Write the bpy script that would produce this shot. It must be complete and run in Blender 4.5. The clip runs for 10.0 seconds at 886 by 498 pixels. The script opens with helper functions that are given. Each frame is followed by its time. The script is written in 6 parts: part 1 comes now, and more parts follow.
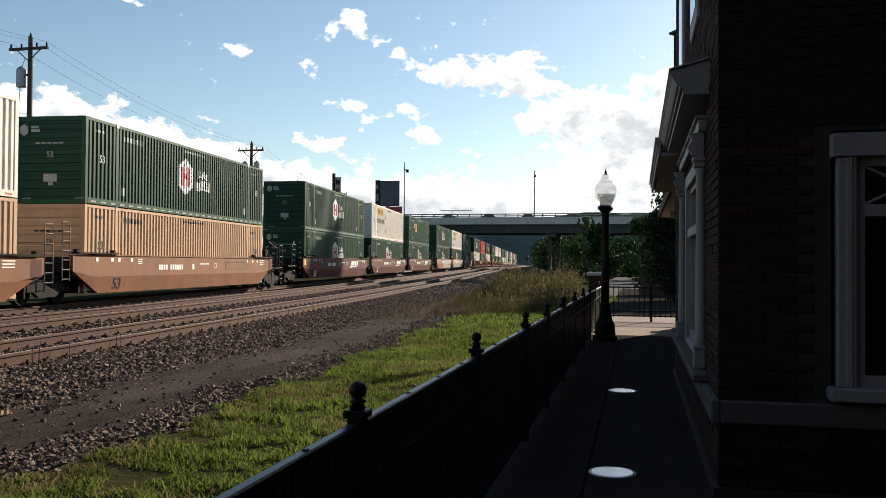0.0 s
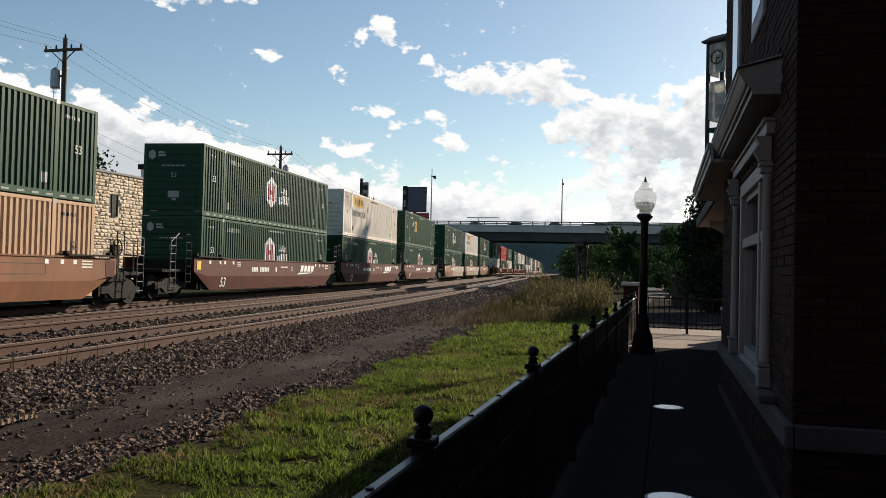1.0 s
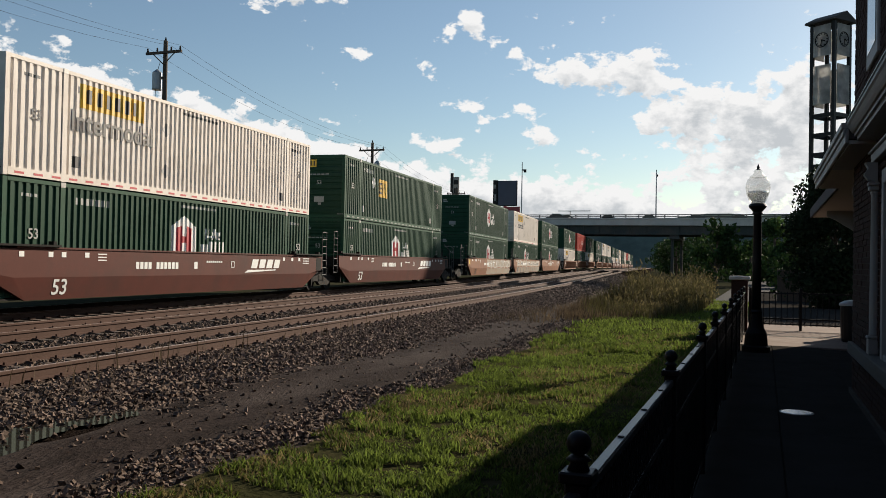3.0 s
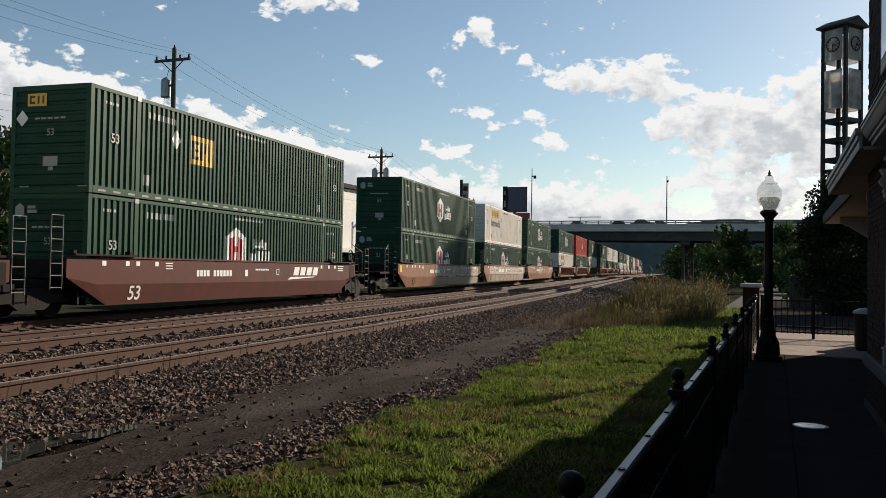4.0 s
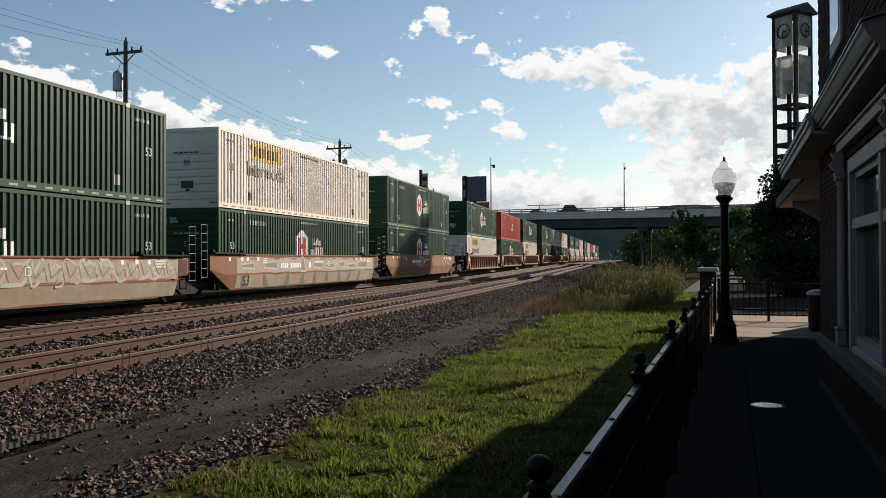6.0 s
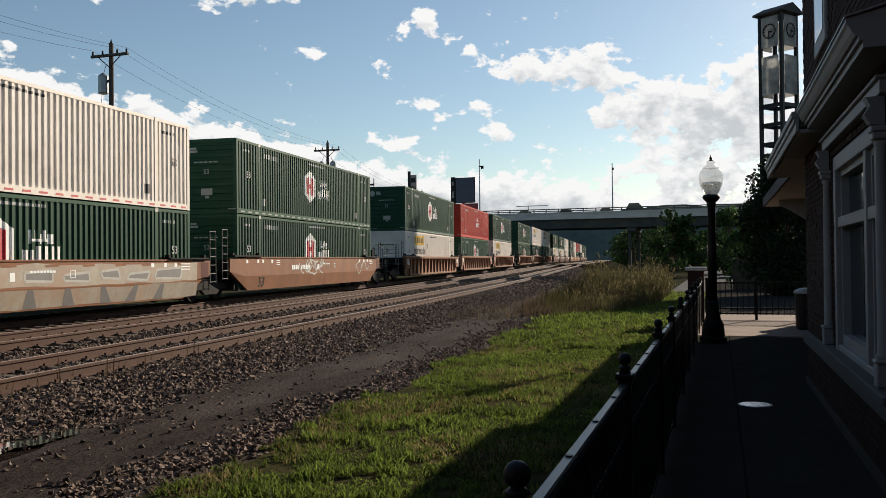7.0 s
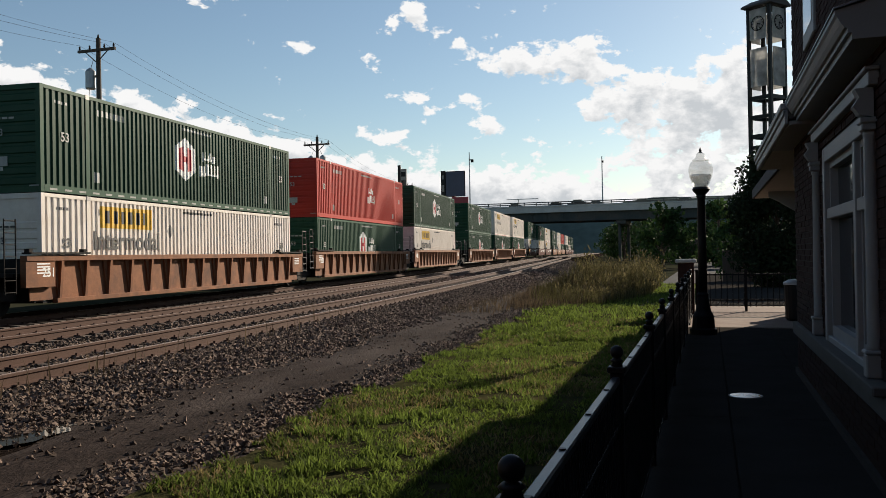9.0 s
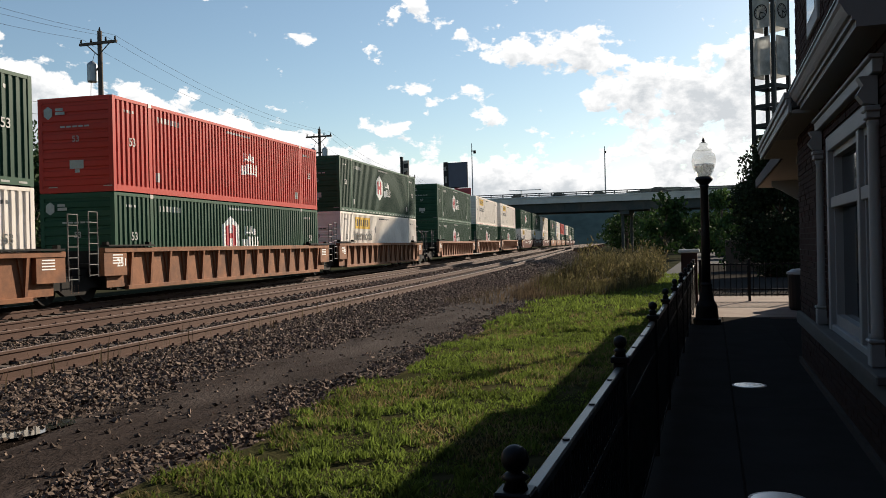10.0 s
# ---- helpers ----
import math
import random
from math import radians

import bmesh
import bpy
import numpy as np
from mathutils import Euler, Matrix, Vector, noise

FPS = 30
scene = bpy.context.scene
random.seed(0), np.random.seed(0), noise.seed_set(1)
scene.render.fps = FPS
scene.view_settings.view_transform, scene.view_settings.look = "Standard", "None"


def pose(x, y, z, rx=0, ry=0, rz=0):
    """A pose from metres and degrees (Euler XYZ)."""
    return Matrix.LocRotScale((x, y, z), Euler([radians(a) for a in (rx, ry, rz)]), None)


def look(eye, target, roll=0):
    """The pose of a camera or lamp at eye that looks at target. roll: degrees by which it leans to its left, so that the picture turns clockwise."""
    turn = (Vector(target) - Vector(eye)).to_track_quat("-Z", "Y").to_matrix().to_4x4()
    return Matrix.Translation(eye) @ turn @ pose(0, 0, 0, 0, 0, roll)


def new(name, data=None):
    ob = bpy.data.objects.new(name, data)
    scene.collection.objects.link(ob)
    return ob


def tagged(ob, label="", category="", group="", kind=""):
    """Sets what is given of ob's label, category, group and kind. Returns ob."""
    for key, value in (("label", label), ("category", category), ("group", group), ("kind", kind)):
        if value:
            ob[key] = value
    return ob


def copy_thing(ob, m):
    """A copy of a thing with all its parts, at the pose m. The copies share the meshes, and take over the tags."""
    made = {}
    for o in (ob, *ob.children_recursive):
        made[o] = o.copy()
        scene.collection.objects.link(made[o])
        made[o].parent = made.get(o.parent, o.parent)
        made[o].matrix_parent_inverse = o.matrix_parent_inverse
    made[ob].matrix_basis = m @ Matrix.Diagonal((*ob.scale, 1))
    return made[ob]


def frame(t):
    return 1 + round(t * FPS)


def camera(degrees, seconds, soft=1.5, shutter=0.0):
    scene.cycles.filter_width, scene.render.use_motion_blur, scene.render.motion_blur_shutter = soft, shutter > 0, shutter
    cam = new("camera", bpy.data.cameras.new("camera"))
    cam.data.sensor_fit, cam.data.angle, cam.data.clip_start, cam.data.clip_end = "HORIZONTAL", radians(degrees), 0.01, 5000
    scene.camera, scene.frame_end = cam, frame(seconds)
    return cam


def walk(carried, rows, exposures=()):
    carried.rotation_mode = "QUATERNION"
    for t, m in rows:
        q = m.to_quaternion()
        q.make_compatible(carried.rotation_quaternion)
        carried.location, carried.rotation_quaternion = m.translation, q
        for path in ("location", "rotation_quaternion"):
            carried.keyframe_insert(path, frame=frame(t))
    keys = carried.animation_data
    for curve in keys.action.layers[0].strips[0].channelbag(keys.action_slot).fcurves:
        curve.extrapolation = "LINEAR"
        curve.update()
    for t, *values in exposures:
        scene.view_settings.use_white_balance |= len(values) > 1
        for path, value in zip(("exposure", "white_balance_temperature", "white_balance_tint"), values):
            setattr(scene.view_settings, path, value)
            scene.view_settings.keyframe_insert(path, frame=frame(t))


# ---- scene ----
cam = camera(55.0, 10.0, soft=0.65)
PATH = [
    (0, (0.382, -1.511, 1.616), (-0.065, 0.438, 1.651), 0.4),
    (0.5, (0.268, -1.344, 1.615), (-0.26, 0.585, 1.638), 1.4),
    (1, (0.119, -1.16, 1.615), (-0.386, 0.775, 1.665), 1.4),
    (1.2, (0.09, -1.06, 1.617), (-0.434, 0.87, 1.665), 0.85),
    (1.5, (0.048, -0.91, 1.621), (-0.654, 0.961, 1.693), -0.2),
    (2, (-0.044, -0.73, 1.602), (-0.871, 1.091, 1.578), 1.0),
    (2.5, (-0.157, -0.765, 1.636), (-0.901, 1.092, 1.639), 1.5),
    (2.7, (-0.176, -0.763, 1.607), (-0.879, 1.11, 1.629), 1.1),
    (4, (-0.179, -0.508, 1.651), (-0.907, 1.354, 1.698), 1.0),
    (4.5, (-0.205, -0.467, 1.652), (-0.924, 1.399, 1.674), 1.4),
    (5, (-0.212, -0.464, 1.644), (-0.905, 1.413, 1.659), 0.8),
    (5.5, (-0.201, -0.546, 1.649), (-0.864, 1.341, 1.669), 0.2),
    (7, (-0.169, -0.456, 1.647), (-0.786, 1.446, 1.675), -0.6),
    (7.5, (-0.172, -0.488, 1.656), (-0.782, 1.416, 1.682), -0.7),
    (8, (-0.18, -0.502, 1.661), (-0.782, 1.405, 1.684), -0.8),
    (8.5, (-0.174, -0.516, 1.656), (-0.773, 1.392, 1.675), -0.9),
    (9, (-0.176, -0.451, 1.649), (-0.772, 1.458, 1.662), -1.0),
    (9.5, (-0.183, -0.469, 1.647), (-0.78, 1.439, 1.651), -1.1),
    (10, (-0.177, -0.442, 1.646), (-0.78, 1.465, 1.639), -1.3),
]
walk(cam, [(t, look(eye, target, roll)) for t, eye, target, roll in PATH], [(0, 0.94), (1, 0.70), (1.5, 0.60), (2, 0.68), (2.5, 0.60), (4, 0.56), (5, 0.66), (7, 0.62), (9, 0.62), (10, 0.80)])

# ---- light ----
SUN_AZ, SUN_EL = 23.5, 23.6          # degrees right of +y, above the horizon


def nd(tree, kind, **sets):
    n = tree.nodes.new(kind)
    for k, v in sets.items():
        if k in n.inputs:
            n.inputs[k].default_value = v
    return n


def make_world():
    w = bpy.data.worlds.new("sky")
    scene.world = w
    w.use_nodes = True
    t = w.node_tree
    t.nodes.clear()
    L = t.links.new
    out = t.nodes.new("ShaderNodeOutputWorld")
    bg = nd(t, "ShaderNodeBackground", Strength=SKY_STRENGTH)
    sky = t.nodes.new("ShaderNodeTexSky")
    sky.sky_type = "NISHITA"
    sky.sun_disc = False
    sky.sun_elevation = radians(SUN_EL)
    sky.sun_rotation = radians(SUN_AZ)
    sky.dust_density = 0.4
    sky.ozone_density = 1.5
    co = t.nodes.new("ShaderNodeTexCoord")
    sep = t.nodes.new("ShaderNodeSeparateXYZ")
    L(co.outputs["Generated"], sep.inputs[0])

    def math_node(op, a, b=None, c=None, clamp=False):
        n = t.nodes.new("ShaderNodeMath")
        n.operation = op
        n.use_clamp = clamp
        for i, v in enumerate((a, b, c)):
            if v is None:
                continue
            if isinstance(v, (int, float)):
                n.inputs[i].default_value = v
            else:
                L(v, n.inputs[i])
        return n.outputs[0]

    # azimuth (degrees left of +y) and elevation, for the broad cloud masses
    az = math_node("MULTIPLY", math_node("ARCTAN2", math_node("MULTIPLY", sep.outputs[0], -1.0), sep.outputs[1]), 57.2958)
    el = math_node("MULTIPLY", math_node("ARCSINE", sep.outputs[2]), 57.2958)

    def blob(a, e, ra, re, amp):
        da = math_node("DIVIDE", math_node("SUBTRACT", az, a), ra)
        de = math_node("DIVIDE", math_node("SUBTRACT", el, e), re)
        r2 = math_node("ADD", math_node("MULTIPLY", da, da), math_node("MULTIPLY", de, de))
        g = math_node("POWER", 2.71828, math_node("MULTIPLY", r2, -1.0))
        return math_node("MULTIPLY", g, amp)

    def masses(lift):
        total = None
        for a, e, ra, re, amp in CLOUDS:
            g = blob(a, e - lift, ra, re, amp)
            total = g if total is None else math_node("ADD", total, g)
        return total
    # cumulus texture in flattened angular coordinates
    comb = t.nodes.new("ShaderNodeCombineXYZ")
    L(math_node("MULTIPLY", az, 0.10), comb.inputs[0])
    L(math_node("MULTIPLY", el, 0.15), comb.inputs[1])
    def density(lift):
        up = t.nodes.new("ShaderNodeVectorMath")
        up.operation = "ADD"
        up.inputs[1].default_value = (0, 0.15 * lift, 0)
        L(comb.outputs[0], up.inputs[0])
        n1 = nd(t, "ShaderNodeTexNoise", Scale=5.2, Detail=12.0, Roughness=0.60, Distortion=0.15)
        n2 = nd(t, "ShaderNodeTexNoise", Scale=1.15, Detail=4.0, Roughness=0.5)
        L(up.outputs[0], n1.inputs["Vector"])
        L(up.outputs[0], n2.inputs["Vector"])
        d = math_node("ADD", math_node("MULTIPLY", math_node("SUBTRACT", n1.outputs[0], 0.5), 2.5),
                      math_node("MULTIPLY", math_node("SUBTRACT", n2.outputs[0], 0.5), 0.7))
        return math_node("ADD", d, masses(lift))

    dens = density(0.0)
    mask = t.nodes.new("ShaderNodeMapRange")
    mask.inputs["From Min"].default_value = 0.40
    mask.inputs["From Max"].default_value = 0.56
    L(dens, mask.inputs["Value"])
    # sunlit rims stay bright; what lies under thick cloud turns grey
    thick = t.nodes.new("ShaderNodeMapRange")
    thick.inputs["From Min"].default_value = 0.50
    thick.inputs["From Max"].default_value = 1.10
    L(density(0.75), thick.inputs["Value"])
    shade = t.nodes.new("ShaderNodeMix")
    shade.data_type = "RGBA"
    shade.inputs["A"].default_value = (*CLOUD_BRIGHT, 1)
    shade.inputs["B"].default_value = (*CLOUD_GREY, 1)
    L(thick.outputs[0], shade.inputs["Factor"])
    mix = t.nodes.new("ShaderNodeMix")
    mix.data_type = "RGBA"
    tint = t.nodes.new("ShaderNodeMix")
    tint.data_type = "RGBA"
    tint.blend_type = "MULTIPLY"
    tint.inputs["Factor"].default_value = 1.0
    tint.inputs["B"].default_value = (*SKY_TINT, 1)
    L(sky.outputs[0], tint.inputs["A"])
    L(mask.outputs[0], mix.inputs["Factor"])
    L(tint.outputs["Result"], mix.inputs["A"])
    L(shade.outputs["Result"], mix.inputs["B"])
    L(mix.outputs["Result"], bg.inputs["Color"])
    L(bg.outputs[0], out.inputs[0])


SKY_STRENGTH = 0.060
SKY_TINT = (1.10, 1.13, 1.10)
CLOUD_BRIGHT = (10.2, 10.15, 10.1)
CLOUD_GREY = (6.3, 6.6, 6.9)
# azimuth left of ahead, elevation, half widths, weight
CLOUDS = [
    (12, 1.5, 70, 3.2, 0.30), (47, 5.0, 12, 3.6, 0.60), (37, 4.2, 8, 3.2, 0.60), (29, 3.2, 7, 2.8, 0.55), (21, 2.6, 5, 2.2, 0.40), (44, 8.6, 5.5, 2.9, 0.95), (50, 8.6, 6, 3.4, 0.95), (37, 7.4, 4.5, 2.3, 0.95), (30.5, 6.6, 4.2, 1.9, 0.92), (25.5, 5.0, 4, 1.7, 0.82),
    (12, 5.5, 20, 4.0, 0.16), (17, 3.0, 15, 1.5, 0.36), (20, 4.2, 4.5, 1.4, 0.55), (14, 4.4, 3.6, 1.5, 0.60), (10, 4.0, 3.0, 1.0, 0.5), (5, 2.8, 8, 0.9, 0.5),
    (32, 17.2, 2.6, 1.4, 0.65), (29, 17.6, 1.6, 0.8, 0.5), (27.2, 13.8, 1.3, 0.5, 0.5), (19.6, 15.6, 1.7, 1.4, 0.70), (21.6, 12.5, 1.2, 0.7, 0.36), (16.2, 13.6, 1.4, 1.2, 0.55),
    (13, 13.2, 1.6, 1.1, 0.6), (10.5, 12.4, 2.0, 1.1, 0.62), (7.4, 12.4, 2.2, 2.0, 0.72), (4.0, 10.4, 2.6, 1.4, 0.6),
    (2.5, 8.6, 3.6, 2.4, 0.62), (-1.5, 10.5, 2.4, 3.4, 0.58), (-5, 8, 4, 4, 0.55), (7.6, 9.0, 1.6, 0.8, 0.5), (1, 5.2, 3.0, 1.4, 0.5),
    (19, 10.4, 1.3, 0.6, 0.55), (15.4, 10.2, 1.2, 0.6, 0.45), (14.2, 8.8, 1.4, 0.8, 0.45), (21, 7.8, 1.0, 0.9, 0.5), (11.6, 7.6, 1.2, 0.5, 0.4),
    (26, 18.5, 2, 1, 0.4), (60, 12, 9, 4, 0.5), (-22, 12, 9, 5, 0.5), (-50, 20, 14, 8, 0.35), (150, 22, 20, 8, 0.3), (-130, 22, 20, 8, 0.3),
]
make_world()

sun_data = bpy.data.lights.new("sun", "SUN")
sun_data.energy, sun_data.angle, sun_data.color = 5.0, radians(0.6), (1.0, 0.87, 0.70)
sun = new("sun", sun_data)
_a, _e = radians(SUN_AZ), radians(SUN_EL)
sun_dir = Vector((math.sin(_a) * math.cos(_e), math.cos(_a) * math.cos(_e), math.sin(_e)))
sun.matrix_world = look(sun_dir * 200, (0, 0, 0))

# ---- materials ----
MATS = {}


def mat(name, color, rough=0.6, metal=0.0, var=0.25, scale=6.0, fine=60.0, bump=0.15, dist=0.01, dirt=None, dirt_amt=0.35,
        dirt_scale=1.2, stretch=(1, 1, 1), spec=0.5, random_amt=0.0, emit=None, island=0.0):
    """Procedural paint, stone or soil: a base colour that varies at two scales, dirt in patches, fine relief."""
    if name in MATS:
        return MATS[name]
    m = bpy.data.materials.new(name)
    m.use_nodes = True
    t = m.node_tree
    L = t.links.new
    b = t.nodes["Principled BSDF"]
    b.inputs["Roughness"].default_value = rough
    b.inputs["Metallic"].default_value = metal
    b.inputs["Specular IOR Level"].default_value = spec
    co = t.nodes.new("ShaderNodeTexCoord")
    mp = t.nodes.new("ShaderNodeMapping")
    mp.inputs["Scale"].default_value = stretch
    L(co.outputs["Object"], mp.inputs[0])
    n1 = nd(t, "ShaderNodeTexNoise", Scale=scale, Detail=5.0, Roughness=0.6)
    n2 = nd(t, "ShaderNodeTexNoise", Scale=fine, Detail=3.0, Roughness=0.6)
    L(mp.outputs[0], n1.inputs["Vector"])
    L(mp.outputs[0], n2.inputs["Vector"])
    ramp = t.nodes.new("ShaderNodeMapRange")
    ramp.inputs["From Min"].default_value, ramp.inputs["From Max"].default_value = 0.25, 0.75
    ramp.inputs["To Min"].default_value, ramp.inputs["To Max"].default_value = 1 - var, 1 + var
    add = t.nodes.new("ShaderNodeMix")
    add.inputs["Factor"].default_value = 0.4
    L(n1.outputs[0], add.inputs["A"])
    L(n2.outputs[0], add.inputs["B"])
    L(add.outputs["Result"], ramp.inputs["Value"])
    value = ramp.outputs[0]
    if random_amt or island:
        info = t.nodes.new("ShaderNodeNewGeometry" if island else "ShaderNodeObjectInfo")
        random_amt = random_amt or island
        rr = t.nodes.new("ShaderNodeMapRange")
        rr.inputs["To Min"].default_value, rr.inputs["To Max"].default_value = 1 - random_amt, 1 + random_amt
        L(info.outputs["Random Per Island" if island else "Random"], rr.inputs["Value"])
        mm = t.nodes.new("ShaderNodeMath")
        mm.operation = "MULTIPLY"
        L(value, mm.inputs[0])
        L(rr.outputs[0], mm.inputs[1])
        value = mm.outputs[0]
    mul = t.nodes.new("ShaderNodeVectorMath")
    mul.operation = "SCALE"
    mul.inputs[0].default_value = color
    L(value, mul.inputs["Scale"])
    col = mul.outputs[0]
    if dirt is not None:
        n3 = nd(t, "ShaderNodeTexNoise", Scale=dirt_scale, Detail=6.0, Roughness=0.7)
        L(mp.outputs[0], n3.inputs["Vector"])
        dm = t.nodes.new("ShaderNodeMapRange")
        dm.inputs["From Min"].default_value, dm.inputs["From Max"].default_value = 0.45, 0.7
        dm.inputs["To Max"].default_value = dirt_amt
        L(n3.outputs[0], dm.inputs["Value"])
        mx = t.nodes.new("ShaderNodeMix")
        mx.data_type = "RGBA"
        L(dm.outputs[0], mx.inputs["Factor"])
        L(col, mx.inputs["A"])
        mx.inputs["B"].default_value = (*dirt, 1)
        col = mx.outputs["Result"]
    L(col, b.inputs["Base Color"])
    if bump:
        bp = t.nodes.new("ShaderNodeBump")
        bp.inputs["Strength"].default_value = bump
        bp.inputs["Distance"].default_value = dist
        L(n2.outputs[0], bp.inputs["Height"])
        L(bp.outputs[0], b.inputs["Normal"])
    if emit:
        b.inputs["Emission Color"].default_value = (*color, 1)
        b.inputs["Emission Strength"].default_value = emit
    MATS[name] = m
    return m


def leaf_mat(name, color, back=0.5):
    """Leaves and blades: colour varies clump by clump, light passes through."""
    m = bpy.data.materials.new(name)
    m.use_nodes = True
    t = m.node_tree
    L = t.links.new
    b = t.nodes["Principled BSDF"]
    b.inputs["Roughness"].default_value = 0.75
    b.inputs["Specular IOR Level"].default_value = 0.12
    geo = t.nodes.new("ShaderNodeNewGeometry")
    mr = t.nodes.new("ShaderNodeMapRange")
    mr.inputs["To Min"].default_value, mr.inputs["To Max"].default_value = 0.55, 1.5
    L(geo.outputs["Random Per Island"], mr.inputs["Value"])
    co = t.nodes.new("ShaderNodeTexCoord")
    n = nd(t, "ShaderNodeTexNoise", Scale=0.9, Detail=3.0)
    L(co.outputs["Object"], n.inputs["Vector"])
    mr2 = t.nodes.new("ShaderNodeMapRange")
    mr2.inputs["From Min"].default_value, mr2.inputs["From Max"].default_value = 0.3, 0.7
    mr2.inputs["To Min"].default_value, mr2.inputs["To Max"].default_value = 0.65, 1.3
    L(n.outputs[0], mr2.inputs["Value"])
    mm = t.nodes.new("ShaderNodeMath")
    mm.operation = "MULTIPLY"
    L(mr.outputs[0], mm.inputs[0])
    L(mr2.outputs[0], mm.inputs[1])
    sc = t.nodes.new("ShaderNodeVectorMath")
    sc.operation = "SCALE"
    sc.inputs[0].default_value = color
    L(mm.outputs[0], sc.inputs["Scale"])
    L(sc.outputs[0], b.inputs["Base Color"])
    tr = t.nodes.new("ShaderNodeBsdfTranslucent")
    L(sc.outputs[0], tr.inputs["Color"])
    mixs = t.nodes.new("ShaderNodeMixShader")
    mixs.inputs[0].default_value = back
    L(b.outputs[0], mixs.inputs[1])
    L(tr.outputs[0], mixs.inputs[2])
    L(mixs.outputs[0], t.nodes["Material Output"].inputs[0])
    MATS[name] = m
    return m


def glass_mat(name, color, rough=0.02, alpha_mix=0.0):
    m = bpy.data.materials.new(name)
    m.use_nodes = True
    b = m.node_tree.nodes["Principled BSDF"]
    b.inputs["Base Color"].default_value = (*color, 1)
    b.inputs["Roughness"].default_value = rough
    b.inputs["Transmission Weight"].default_value = alpha_mix
    b.inputs["IOR"].default_value = 1.45
    MATS[name] = m
    return m


def thin_glass(name, clear):
    """A thin clear shell: mostly see-through, with a gloss."""
    m = bpy.data.materials.new(name)
    m.use_nodes = True
    t = m.node_tree
    tr = nd(t, "ShaderNodeBsdfTransparent", Color=(0.90, 0.90, 0.88, 1))
    gl = nd(t, "ShaderNodeBsdfGlossy", Roughness=0.15)
    mx = t.nodes.new("ShaderNodeMixShader")
    mx.inputs[0].default_value = 1 - clear
    t.links.new(tr.outputs[0], mx.inputs[1])
    t.links.new(gl.outputs[0], mx.inputs[2])
    t.links.new(mx.outputs[0], t.nodes["Material Output"].inputs[0])
    MATS[name] = m
    return m


M_GREEN = mat("green_container_paint", (0.009, 0.045, 0.023), 0.5, spec=0.15, var=0.15, scale=1.2, fine=25, bump=0.05, dirt=(0.032, 0.062, 0.046), dirt_amt=0.3, random_amt=0.18)
M_GREEN_TRIM = mat("green_rail_paint", (0.014, 0.060, 0.032), 0.5, spec=0.15, var=0.2, scale=2, fine=30, bump=0.05, dirt=(0.05, 0.07, 0.05), dirt_amt=0.3)
M_WHITE = mat("white_container_paint", (0.72, 0.66, 0.60), 0.5, spec=0.15, var=0.08, scale=1.2, fine=25, bump=0.04, dirt=(0.36, 0.30, 0.24), dirt_amt=0.4)
M_TAN = mat("tan_container_paint", (0.50, 0.33, 0.21), 0.5, spec=0.15, var=0.1, scale=1.2, fine=25, bump=0.04, dirt=(0.25, 0.16, 0.09), dirt_amt=0.35)
M_RED = mat("red_container_paint", (0.40, 0.034, 0.022), 0.5, spec=0.15, var=0.12, scale=1.2, fine=25, bump=0.04, dirt=(0.25, 0.05, 0.04), dirt_amt=0.35)
M_BROWN = mat("brown_well_car_paint", (0.088, 0.024, 0.0165), 0.6, spec=0.15, var=0.15, scale=1.5, fine=30, bump=0.06, dirt=(0.04, 0.022, 0.018), dirt_amt=0.5, dirt_scale=0.8)
M_ORANGE = mat("faded_orange_well_car_paint", (0.215, 0.09, 0.043), 0.65, spec=0.2, var=0.22, scale=1.5, fine=30, bump=0.06, dirt=(0.12, 0.055, 0.032), dirt_amt=0.75, dirt_scale=0.8, stretch=(1, 0.8, 0.5))
M_RUST = mat("rusty_ribbed_steel", (0.21, 0.088, 0.042), 0.75, spec=0.2, var=0.4, scale=2.5, fine=40, bump=0.1, dirt=(0.07, 0.036, 0.025), dirt_amt=0.8)
M_DARK = mat("dark_running_gear_steel", (0.012, 0.011, 0.010), 0.8, spec=0.15, var=0.35, scale=4, fine=40, bump=0.15, dirt=(0.03, 0.022, 0.018), dirt_amt=0.5)
M_STEEL = mat("worn_grey_steel", (0.25, 0.24, 0.23), 0.5, 0.4, var=0.2, scale=5, fine=50, bump=0.08)
M_TAPE = mat("dirty_reflective_tape", (0.24, 0.25, 0.23), 0.5, var=0.5, scale=2.0, bump=0)
M_LWHITE = mat("white_lettering_paint", (0.72, 0.72, 0.70), 0.5, var=0.1, scale=4, bump=0)
M_LFAINT = mat("worn_white_lettering_paint", (0.30, 0.31, 0.29), 0.5, var=0.3, scale=4, bump=0)
M_LRED = mat("red_lettering_paint", (0.42, 0.03, 0.04), 0.5, var=0.1, scale=4, bump=0)
M_LYEL = mat("yellow_plate_paint", (0.68, 0.42, 0.03), 0.5, var=0.1, scale=4, bump=0)
M_LBLACK = mat("black_lettering_paint", (0.02, 0.02, 0.02), 0.5, var=0.1, scale=4, bump=0)
M_GUARD = mat("dark_bridge_railing", (0.06, 0.06, 0.06), 0.7, var=0.1, scale=1, bump=0)
M_GRAF = mat("pale_graffiti_paint", (0.34, 0.32, 0.29), 0.6, var=0.25, scale=3, bump=0)
M_GRAFF = mat("pale_graffiti_ground", (0.27, 0.23, 0.18), 0.65, var=0.35, scale=1.6, fine=9, bump=0, dirt=(0.30, 0.17, 0.10), dirt_amt=0.8, dirt_scale=1.1)
